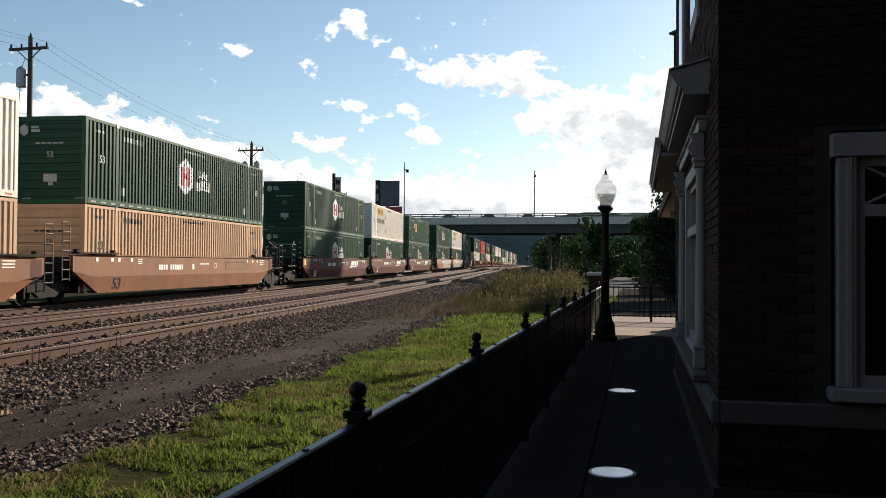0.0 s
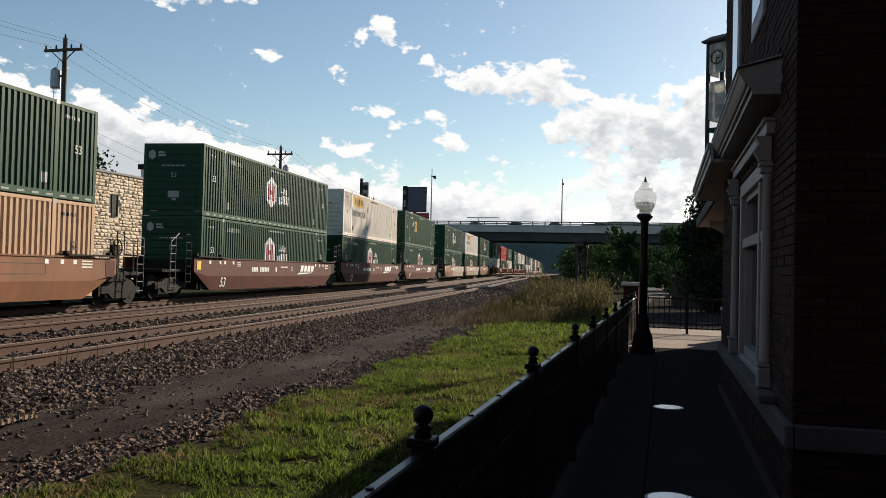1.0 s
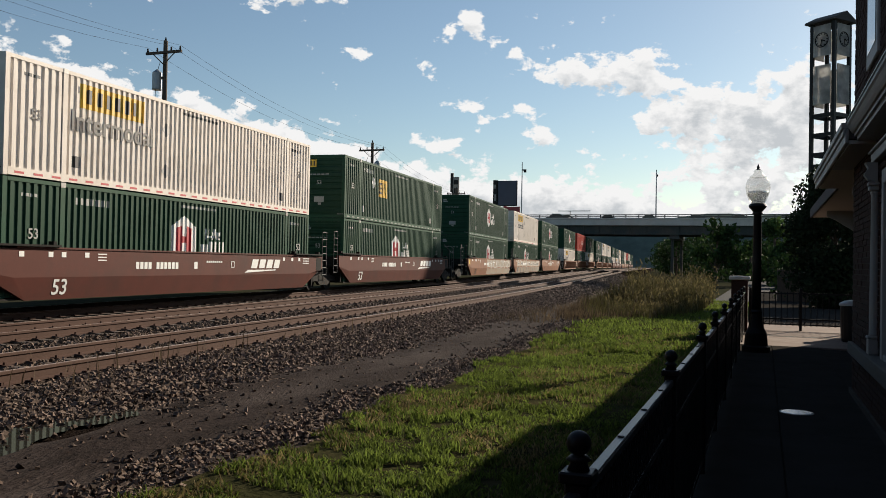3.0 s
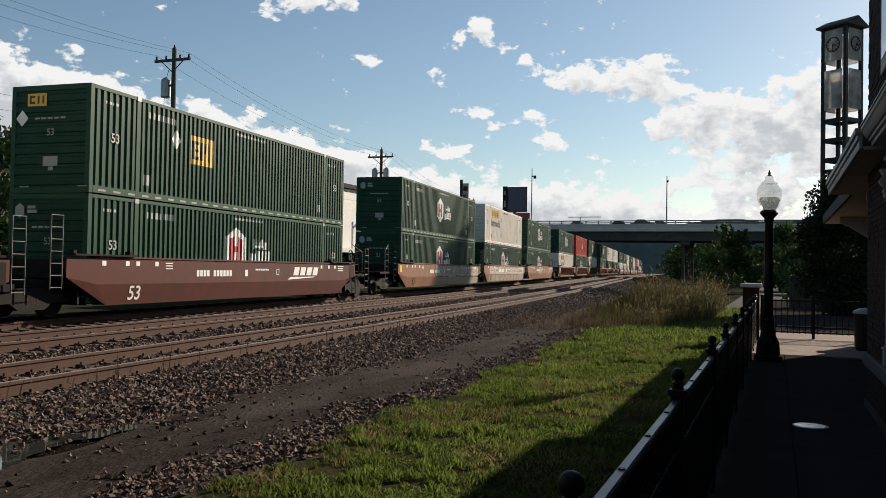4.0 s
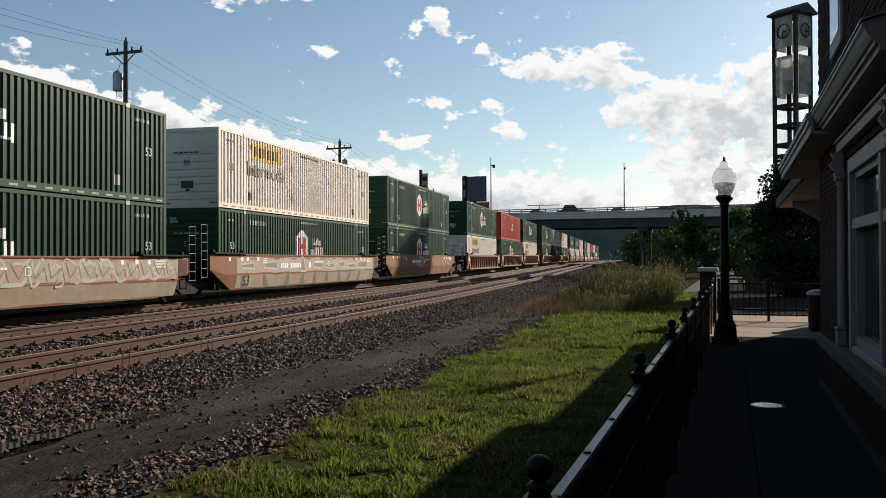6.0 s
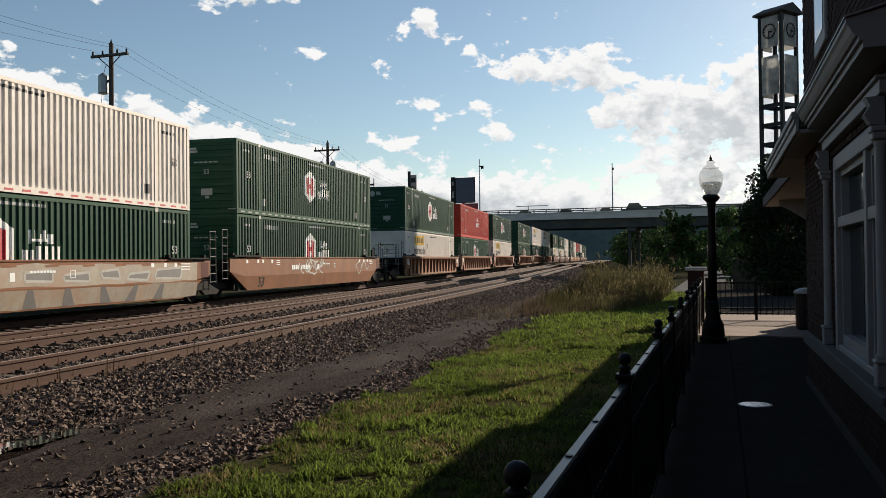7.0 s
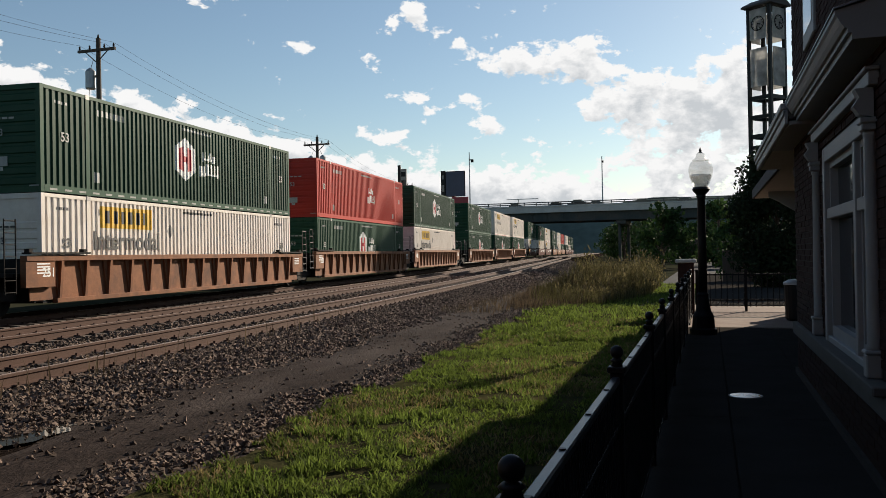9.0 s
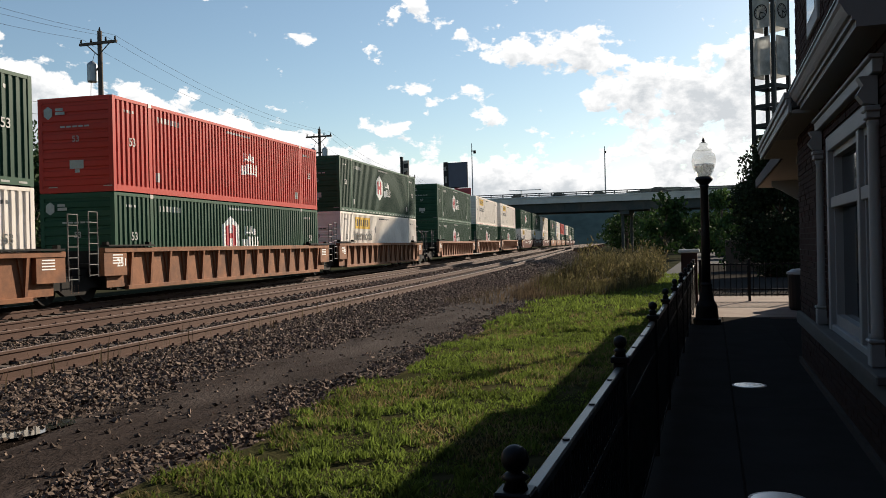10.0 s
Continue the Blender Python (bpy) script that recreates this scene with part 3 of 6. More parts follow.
    if style == "square":
        part("end_badge", boxes((-0.75, -0.12, ye - 0.004, ye + 0.008, 2.34, 2.68)), M_LYEL, ob, "small yellow badge")
        bm = boxes((-0.68, -0.50, ye - 0.008, ye - 0.004, 2.40, 2.46), (-0.68, -0.62, ye - 0.008, ye - 0.004, 2.46, 2.56), (-0.68, -0.50, ye - 0.008, ye - 0.004, 2.56, 2.62), (-0.42, -0.36, ye - 0.008, ye - 0.004, 2.40, 2.62), (-0.26, -0.20, ye - 0.008, ye - 0.004, 2.40, 2.62))
        part("end_badge_mark", bm, M_LBLACK, ob)
        bm = bmesh.new()
        prism(bm, [(-1.12, 2.02), (-0.92, 1.80), (-0.72, 2.02), (-0.92, 2.24)], "y", ye - 0.004, ye + 0.008)
        part("end_placard", bm, M_LWHITE, ob)
    word("53", 0.26, Matrix.Translation((0.03, ye - 0.002, 1.62)) @ Euler((radians(90), 0, 0)).to_matrix().to_4x4(), ob, ink)
    return ob


def wheelset(parent, y):
    ws = part("wheelset", tube(bmesh.new(), (-0.8, 0, 0), (0.8, 0, 0), 0.08, seg=10), M_DARK, parent)
    ws.location = (0, y, 0.44)
    for s in (-1, 1):
        bm = bmesh.new()
        x0 = s * 0.69
        tube(bm, (x0, 0, 0), (x0 + s * 0.03, 0, 0), 0.46, 0.46, 28)
        tube(bm, (x0 + s * 0.03, 0, 0), (x0 + s * 0.13, 0, 0), 0.43, 0.42, 28)
        tube(bm, (x0 + s * 0.13, 0, 0), (x0 + s * 0.15, 0, 0), 0.12, 0.10, 14)
        for k in range(6):
            a = k * math.pi / 3
            tube(bm, (x0 + s * 0.131, 0.27 * math.cos(a), 0.27 * math.sin(a)), (x0 + s * 0.136, 0.27 * math.cos(a), 0.27 * math.sin(a)), 0.05, seg=8)
        part("wheel", bm, M_DARK, ws)
    return ws


def bogie(car, y):
    """A two-axle truck: cast side frames, bolster, springs, wheelsets."""
    bm = boxes((-1.0, 1.0, y - 0.2, y + 0.2, 0.42, 0.66))
    bg = part("bogie", bm, M_DARK, car)
    made = []
    for s in (-1, 1):
        bm = bmesh.new()
        out = [(y - 1.2, 0.40), (y - 1.2, 0.60), (y - 0.75, 0.66), (y - 0.45, 0.78), (y + 0.45, 0.78), (y + 0.75, 0.66), (y + 1.2, 0.60), (y + 1.2, 0.40), (y + 0.7, 0.42), (y + 0.42, 0.24), (y - 0.42, 0.24), (y - 0.7, 0.42)]
        prism(bm, out, "x", s * 0.93, s * 1.07)
        part("side_frame", bm, M_DARK, bg)
        bm = bmesh.new()
        for k in (-0.16, 0.0, 0.16):
            for z in range(5):
                tube(bm, (s * 1.0, y + k, 0.30 + z * 0.05), (s * 1.0, y + k, 0.325 + z * 0.05), 0.075, seg=8)
        part("spring_nest", bm, M_RUST, bg)
    for d in (-0.89, 0.89):
        made.append(wheelset(bg, y + d))
    return made


def ladder(parent, x, y, z0, z1, paint):
    bm = bmesh.new()
    for d in (-0.2, 0.2):
        tube(bm, (x, y + d, z0), (x, y + d, z1), 0.017, seg=6)
    n = int((z1 - z0) / 0.3)
    for k in range(n + 1):
        tube(bm, (x, y - 0.2, z0 + 0.05 + k * 0.3), (x, y + 0.2, z0 + 0.05 + k * 0.3), 0.014, seg=6)
    part("ladder", bm, paint, parent)


WHEELS = []
RIBS = {}


def rib_mesh(s, zb, zt):
    """A tapered side post with its flared gusset, shared by all ribbed cars."""
    if s not in RIBS:
        bm = bmesh.new()
        prism(bm, [(s * 1.36, zb + 0.13), (s * 1.44, zb + 0.13), (s * 1.53, zt - 0.13), (s * 1.36, zt - 0.13)], "y", -0.05, 0.05)
        prism(bm, [(-0.05, zb + 0.13), (0.05, zb + 0.13), (0.24, zt - 0.13), (-0.24, zt - 0.13)], "x", s * 1.362, s * 1.41)
        me = bpy.data.meshes.new("rib")
        bm.to_mesh(me)
        bm.free()
        me.materials.append(M_RUST)
        RIBS[s] = me
    return RIBS[s]


M_LADDER = mat("dull_ladder_steel", (0.09, 0.085, 0.08), 0.7, var=0.2, scale=5, bump=0.05)


def well_car(kind, paint, near_end, far_end, label):
    """One unit of a well car: trough sides, floor, end decks, running gear."""
    ob = empty("well_car", pose(0, 0, 0), label, "rail car", "well cars of the train")
    y0, y1 = -0.95, L53 + 0.95
    zt, zb, zm = 1.56, 0.30, 0.86
    for s in (1, -1):
        if kind == "smooth":
            bm = bmesh.new()
            # outer skin: upright above, leaning inward below, tapered at both ends
            top = [(y0, zt), (y0 + 1.0, zt), (y1 - 1.0, zt), (y1, zt)]
            mid = [(y0, 1.05), (y0 + 1.15, zm), (y1 - 1.15, zm), (y1, 1.05)]
            low = [(y0 + 0.25, 0.92), (y0 + 1.6, zb), (y1 - 1.6, zb), (y1 - 0.25, 0.92)]
            rows = []
            for pts, x in ((top, 1.335), (top, 1.50), (mid, 1.50), (low, 1.40), (low, 1.33)):
                rows.append([bm.verts.new((s * x, y, z)) for y, z in pts])
            for a, b in zip(rows, rows[1:] + rows[:1]):
                for i in range(3):
                    bm.faces.new((a[i], a[i + 1], b[i + 1], b[i]))
            for i in (0, 3):
                bm.faces.new([r[i] for r in rows])
            bmesh.ops.recalc_face_normals(bm, faces=bm.faces[:])
            side = part("side_sill", bm, paint, ob)
            part("top_chord", boxes((s * 1.33, s * 1.53, y0 + 1.2, y1 - 1.2, zt, zt + 0.045)), paint, side)
        else:
            side = part("side_web", boxes((s * 1.33, s * 1.36, y0 + 0.4, y1 - 0.4, zb + 0.1, zt)), paint, ob)
            part("top_chord", boxes((s * 1.33, s * 1.54, y0 + 0.1, y1 - 0.1, zt - 0.13, zt + 0.02), bevel=0.01), paint, side)
            part("bottom_chord", boxes((s * 1.33, s * 1.49, y0 + 1.3, y1 - 1.3, zb, zb + 0.13), bevel=0.01), paint, side)
            n = 15
            for k in range(n):
                rib = new("rib", rib_mesh(s, zb, zt))
                rib.parent = side
                rib.location = (0, y0 + 1.5 + k * (y1 - y0 - 3.0) / (n - 1), 0)
            part("end_plate", boxes((s * 1.34, s * 1.51, y0 + 0.1, y0 + 1.2, 0.75, zt - 0.13)), paint, side)
            part("end_plate", boxes((s * 1.34, s * 1.51, y1 - 1.2, y1 - 0.1, 0.75, zt - 0.13)), paint, side)
    part("floor_plate", boxes((-1.32, 1.32, 0.0, L53, 0.31, 0.35), (-1.3, 1.3, y0, y0 + 0.7, 1.02, 1.12), (-1.3, 1.3, y1 - 0.7, y1, 1.02, 1.12)), M_DARK, ob)
    for y, w in ((y0 + 0.35, 1), (y1 - 0.35, -1)):
        part("bulkhead", boxes((-1.33, 1.33, y + w * 0.25, y + w * 0.32, 0.35, 1.5)), M_DARK, ob)
    for ya, yb in ((y0 + 0.2, y0 + 2.6), (y1 - 2.6, y1 - 0.2)):
        part("walkway", boxes((1.30, 1.60, ya, yb, zt + 0.05, zt + 0.10)), M_DARK, ob)
        part("walkway", boxes((-1.60, -1.30, ya, yb, zt + 0.05, zt + 0.10)), M_DARK, ob)
        for y in (ya + 0.1, yb - 0.12):
            part("stop_block", boxes((1.34, 1.5, y - 0.06, y + 0.06, zt + 0.10, zt + 0.19)), M_DARK, ob)
    # ends: platform, ladders, hand rails, coupler or joint
    for end, y, d in ((near_end, y0, -1), (far_end, y1, 1)):
        if end:
            bm = boxes((-1.2, 1.2, min(y, y + d * 1.9), max(y, y + d * 1.9), 1.02, 1.12), (-0.3, 0.3, min(y, y + d * 2.4), max(y, y + d * 2.4), 0.78, 1.02))
            part("end_platform", bm, M_DARK, ob)
            bm = bmesh.new()
            tube(bm, (0, y + d * 2.3, 0.86), (0, y + d * 2.7, 0.86), 0.09, seg=8)
            box(bm, -0.16, 0.16, y + d * 2.62 - 0.12, y + d * 2.62 + 0.12, 0.70, 1.02)
            part("coupler", bm, M_DARK, ob)
            ladder(ob, 1.42, y + d * 1.55, 0.45, 2.3, M_LADDER)
            ladder(ob, 1.42, y + d * 0.35, 0.6, 2.5, M_DARK)
            bm = bmesh.new()
            for z in (2.5,):
                tube(bm, (1.1, y + d * 0.5, z), (1.25, y + d * 1.4, z - 0.35), 0.02, seg=6)
                tube(bm, (1.25, y + d * 1.4, z - 0.35), (1.25, y + d * 1.4, 1.1), 0.02, seg=6)
                tube(bm, (-1.2, y + d * 1.4, 2.2), (-1.2, y + d * 1.4, 1.1), 0.02, seg=6)
            part("hand_rail", bm, M_LADDER, ob)
            bm = bmesh.new()
            if d > 0:
                c = Vector((0.75, y + 1.2, 1.95))
                pipe(bm, [c + Vector((0, 0.28 * math.cos(2 * math.pi * k / 14), 0.28 * math.sin(2 * math.pi * k / 14))) for k in range(15)], 0.022)
                for k in range(5):
                    a = 2 * math.pi * k / 5
                    tube(bm, c, c + Vector((0, 0.28 * math.cos(a), 0.28 * math.sin(a))), 0.015, seg=6)
                box(bm, 0.55, 0.75, y + 1.05, y + 1.35, 1.12, 2.05)
                part("brake_wheel", bm, M_DARK, ob)
            WHEELS.extend((ob, w) for w in bogie(ob, y + d * 0.95))
        else:
            if d < 0:
                WHEELS.extend((ob, w) for w in bogie(ob, -1.6))
            ladder(ob, 1.45, y + d * 0.3, 0.75, 2.6, M_LADDER)
            part("joint_plate", boxes((-1.0, 1.0, min(y, y + d * 0.66), max(y, y + d * 0.66), 0.80, 0.98)), M_DARK, ob)
    # stencilled data on the side
    bm = bmesh.new()
    xs = 1.505 if kind == "smooth" else 1.512
    def dash(y, z, w, h):
        box(bm, xs, xs + 0.003, y, y + w, z, z + h)
    if kind == "smooth":
        for y in (0.35, 1.3, 1.75, 2.6, L53 - 2.6, L53 - 1.9, L53 - 1.3):
            dash(y, 1.36, 0.16, 0.13)
        for k in range(3):
            dash(L53 - 0.9, 1.44 - k * 0.09, 0.55, 0.035)
            dash(3.1, 1.44 - k * 0.08, 0.35, 0.03)
        for k in range(11):
            if k != 4:
                dash(4.7 + k * 0.19, 1.06, 0.14, 0.20)
        dash(7.6, 1.06, 0.18, 0.22)
        for k in range(8):
            dash(8.3 + k * 0.12, 1.26, 0.09, 0.06)
        dash(9.8, 1.10, 0.22, 0.02)
        dash(9.8, 1.30, 0.22, 0.02)
        dash(9.8, 1.10, 0.03, 0.22)
        dash(9.99, 1.10, 0.03, 0.22)
    else:
        for k in range(4):
            dash(y0 + 0.5, 1.34 - k * 0.08, 0.5, 0.035)
            dash(y1 - 1.0, 1.34 - k * 0.08, 0.5, 0.035)
    tagged(part("stencil_lettering", bm, M_LWHITE, ob), kind="stuff")
    turn = Euler((radians(90), 0, radians(90))).to_matrix().to_4x4()
    if kind == "smooth":
        word("53", 0.56, Matrix.Translation((1.461, 1.75, 0.59)) @ Euler((radians(100.1), 0, radians(90))).to_matrix().to_4x4(), ob, M_LWHITE if paint is M_BROWN else M_LBLACK)
    else:
        word("53" if far_end else "251", 0.34, Matrix.Translation((1.513, 0.0, 1.12)) @ turn, ob, M_LWHITE)
    if kind == "smooth" and near_end:
        part("warning_plate", boxes((1.504, 1.512, -0.72, -0.38, 1.12, 1.46)), M_LYEL, ob, "yellow warning plate")
    if kind == "smooth":
        part("data_panel", boxes((1.503, 1.506, L53 + 0.35, L53 + 0.85, 0.98, 1.5)), M_DARK if paint is M_BROWN else M_BROWN, ob)
    if paint is M_BROWN:
        bm = bmesh.new()
        for k in range(4):
            y = 11.15 + k * 0.55
            prism(bm, [(y, 1.08), (y + 0.42, 1.08), (y + 0.54, 1.40), (y + 0.12, 1.40)], "x", 1.504, 1.508)
        prism(bm, [(10.7, 0.92), (13.0, 1.0), (13.0, 1.03), (10.95, 1.02)], "x", 1.504, 1.508)
        part("owner_mark", bm, M_LWHITE, ob, "slanted white owner's mark")
    return ob


def graffiti(car, seed, y0, y1, fill):
    """Sprayed bubble outlines and scrawls on the side of a car."""
    r = random.Random(seed)
    bm = bmesh.new()

    def stroke(pts, w, x):
        for (a, b), (c, d) in zip(pts, pts[1:]):
            n = Vector((d - b, a - c)).normalized() * w if (a, b) != (c, d) else Vector((0, w))
            vs = [bm.verts.new((x, a + n.x, b + n.y)), bm.verts.new((x, a - n.x, b - n.y)), bm.verts.new((x, c - n.x, d - n.y)), bm.verts.new((x, c + n.x, d + n.y))]
            bm.faces.new(vs)
    n = int((y1 - y0) / 0.62)
    y = y0 + 0.2
    for k in range(n):
        cy, cz = y + r.uniform(0.1, 0.3), 1.18 + r.uniform(-0.10, 0.08)
        y += (y1 - y0 - 0.3) / n * r.uniform(0.75, 1.25)
        ry, rz = r.uniform(0.22, 0.55), r.uniform(0.16, 0.34)
        a0, turns = r.uniform(0, 6), r.uniform(0.35, 0.9)
        w1, w2, lean = r.uniform(0.05, 0.4), r.uniform(0.05, 0.4), r.uniform(-0.5, 0.5)
        pts = []
        for i in range(21):
            a = i * 2 * math.pi * turns / 20
            v = rz * math.sin(a0 + a) * (1 + w2 * math.cos(2 * a + a0))
            pts.append((cy + ry * math.cos(a0 + a) * (1 + w1 * math.sin(3 * a)) + lean * v, cz + v))
        stroke(pts, r.uniform(0.02, 0.055), 1.5055 + 0.0006 * (k % 3))
        px, pz, pts = cy + r.uniform(-0.3, 0.3), r.uniform(0.9, 1.45), []
        for i in range(r.randint(2, 5)):
            pts.append((px, pz))
            px, pz = px + r.uniform(-0.15, 0.4), min(1.5, max(0.88, pz + r.uniform(-0.45, 0.45)))
        stroke(pts, r.uniform(0.015, 0.06), 1.5074)
    tagged(part("graffiti", bm, M_GRAF, car, "pale sprayed graffiti lines"), kind="stuff")
    bm = bmesh.new()
    for k in range(n):
        cy = y0 + (k + 0.5) * (y1 - y0) / n
        stroke([(cy - 0.25, 1.42), (cy - 0.05 + r.uniform(-0.1, 0.1), 1.02), (cy + 0.25, 1.30 + r.uniform(-0.1, 0.1)), (cy + 0.36, 0.95)], 0.014, 1.5082)
    tagged(part("graffiti_shadow", bm, M_GRAFD, car, "dark sprayed graffiti strokes"), kind="stuff")
    if fill:
        spray_ground(car, r, y0, y1)


def spray_ground(car, r, y0, y1):
    """Sprayed ground over the upright and the leaning plate of a car's side, with a ragged edge."""
    bm = bmesh.new()
    n = 18
    for x0, x1, z0, z1 in ((1.5035, 1.5035, 0.868, 1.53), (1.4095, 1.5025, 0.33, 0.852)):
        low = [(y0 + (y1 - y0) * i / n + r.uniform(-0.12, 0.12), r.uniform(0.0, 0.08)) for i in range(n + 1)]
        high = [(y0 + (y1 - y0) * i / n + r.uniform(-0.12, 0.12), r.uniform(0.88, 1.0)) for i in range(n + 1)]
        vs = [[bm.verts.new((x0 + (x1 - x0) * u, y, z0 + (z1 - z0) * u)) for y, u in row] for row in (low, high)]
        for k in range(n):
            bm.faces.new((vs[0][k], vs[0][k + 1], vs[1][k + 1], vs[1][k]))
    part("graffiti_fill", bm, M_GRAFF, car, "grey-tan sprayed graffiti ground")


def mural(car, seed, y0, y1):
    """Large angular block shapes sprayed over a whole car side: pale ground, dark gaps, pale rims, orange flecks."""
    r = random.Random(seed)
    spray_ground(car, r, y0, y1)
    dark, rim, fleck = bmesh.new(), bmesh.new(), bmesh.new()
    y = y0 + 0.5
    while y < y1 - 1.8:
        w, lean = r.uniform(1.0, 1.9), r.uniform(-0.35, 0.35)
        a, b = r.uniform(1.0, 1.1), r.uniform(1.22, 1.36)
        quad = [(y, a), (y + w * 0.8, a - 0.04), (y + w * 0.8 + lean * 0.5, b), (y + lean * 0.5, b - 0.06)]
        if r.random() < 0.45:
            quad = [(y, 0.9), (y + 0.55, 0.9), (y + 0.2 + lean, 1.5), (y - 0.05 + lean, 1.5)]
        dark.faces.new([dark.verts.new((1.5055, p, q)) for p, q in quad])
        for (p, q), (u, v) in zip(quad, quad[1:] + quad[:1]):
            d = Vector((v - q, p - u)).normalized() * 0.035
            rim.faces.new([rim.verts.new((1.507, c, e)) for c, e in ((p + d.x, q + d.y), (p - d.x, q - d.y), (u - d.x, v - d.y), (u + d.x, v + d.y))])
        p = y + w * 0.6
        fleck.faces.new([fleck.verts.new((1.5065, c, e)) for c, e in ((p, 1.40), (p + 0.5, 1.42), (p + 0.46, 1.48), (p - 0.05, 1.46))])
        # dark wedge on the leaning plate
        v0, v1 = (1.4146, 0.345), (1.5015, 0.83)
        dark.faces.new([dark.verts.new((c, e, h)) for (c, h), e in ((v0, y), (v0, y + 0.5), (v1, y + 0.3 + lean), (v1, y + 0.1 + lean))])
        y += w * r.uniform(1.1, 1.5)
    for bm, m, name, label in ((dark, M_GRAFD, "graffiti_shadow", "dark sprayed gaps between block shapes"), (rim, M_GRAF, "graffiti", "pale sprayed rims"), (fleck, M_ORANGE, "graffiti_fleck", "orange sprayed flecks")):
        bmesh.ops.recalc_face_normals(bm, faces=bm.faces[:])
        tagged(part(name, bm, m, car, label), kind="stuff")


BOX = {
    "green": container(M_GREEN, M_GREEN_TRIM, "hexagon", "dark green corrugated container with white hexagon badge"),
    "white": container(M_WHITE, M_WHITE, "white", "white corrugated container with yellow name plate"),
    "yellowmark": container(M_GREEN, M_GREEN_TRIM, "square", "dark green corrugated container with yellow square badge"),
    "red": container(M_RED, M_RED, "red", "bright red corrugated container with faded lettering"),
    "tan": container(M_TAN, M_TAN, "tan", "sunlit tan corrugated container in a well car"),
}
# lower box, upper box, car kind, paint; gap code: s = starts a car, e = ends a car
UNITS = [
    ("tan", "white", "smooth", "orange", ""), ("tan", "green", "smooth", "orange", "e"),
    ("green", "green", "smooth", "brown", "s"), ("green", "white", "smooth", "brown", ""), ("green", "yellowmark", "smooth", "brown", "e"),
    ("green", "green", "smooth", "orange", "s"), ("green", "white", "smooth", "orange", ""), ("green", "green", "smooth", "orange", "e"),
    ("white", "green", "ribbed", "rust", "s"), ("green", "red", "ribbed", "rust", ""), ("white", "green", "ribbed", "rust", "e"),
    ("green", "green", "ribbed", "rust", "s"), ("green", "white", "ribbed", "rust", ""), ("green", "white", "ribbed", "rust", "e"),
    ("white", "green", "smooth", "brown", "s"), ("white", "green", "smooth", "brown", ""), ("white", "white", "smooth", "brown", "e"),
    ("green", "green", "smooth", "orange", "s"), ("white", "white", "smooth", "orange", ""), ("green", "red", "smooth", "orange", "e"),
    ("green", "white", "smooth", "brown", "s"), ("white", "green", "smooth", "brown", ""), ("green", "green", "smooth", "brown", "e"),
]
PAINTS = {"orange": M_ORANGE, "brown": M_BROWN, "rust": M_RUST}
CAR_WORDS = {"orange": "faded orange double-stack well car with graffiti", "brown": "red-brown double-stack well car with white markings", "rust": "rusty ribbed double-stack well car"}
START, SPEED = 22.8, 17.10
DRIFT = ((0, 0.5, 2, 4.5, 7, 7.5, 8.5, 9.8, 10), (0.19, 0.15, -0.04, -0.03, -0.08, 0.06, 0.34, 0.60, 1.1))     # the train slows a little
SLACK = {3: -0.12, 4: 0.18, 5: 0.11, 10: -0.14}     # play in the couplings
TRAIN = []       # (thing, distance behind the reference unit, height over the rail)
_off = -19.45
_used = set()
GRAF_SPAN = {5: (6.0, 16.4), 7: (5.5, 9.2)}
for _i, (_lo, _hi, _kind, _paint, _code) in enumerate(UNITS):
    _car = well_car(_kind, PAINTS[_paint], "s" in _code, "e" in _code, CAR_WORDS[_paint])
    if _paint == "orange" and _kind == "smooth":
        if _i == 6:
            mural(_car, 46, 0.9, 16.3)
        elif _i == 1:
            part("stencil_frame", boxes((1.503, 1.506, 11.0, 13.6, 1.06, 1.08), (1.503, 1.506, 11.0, 13.6, 1.36, 1.38), (1.503, 1.506, 11.0, 11.02, 1.08, 1.36), (1.503, 1.506, 13.58, 13.6, 1.08, 1.36)), M_LBLACK, _car)
        else:
            graffiti(_car, 40 + _i, GRAF_SPAN.get(_i, (3.2, 8.4))[0], GRAF_SPAN.get(_i, (3.2, 8.4))[1], _i == 5)
        if _i == 7:
            graffiti(_car, 90, 13.2, 15.4, False)
    _at = _off + SLACK.get(_i, 0.0)
    TRAIN.append((_car, _at, 0.0))
    for _key, _z in ((_lo, 0.36), (_hi, 0.36 + H53 + 0.02)):
        if _key in _used:
            _b = copy_thing(BOX[_key], Matrix.Identity(4))
        else:
            _b = BOX[_key]
            _used.add(_key)
        TRAIN.append((_b, _at, _z))
    _off += 19.45 if "e" not in _code else (23.3 if _i == 1 else 23.8 if _i == 4 else 23.55)


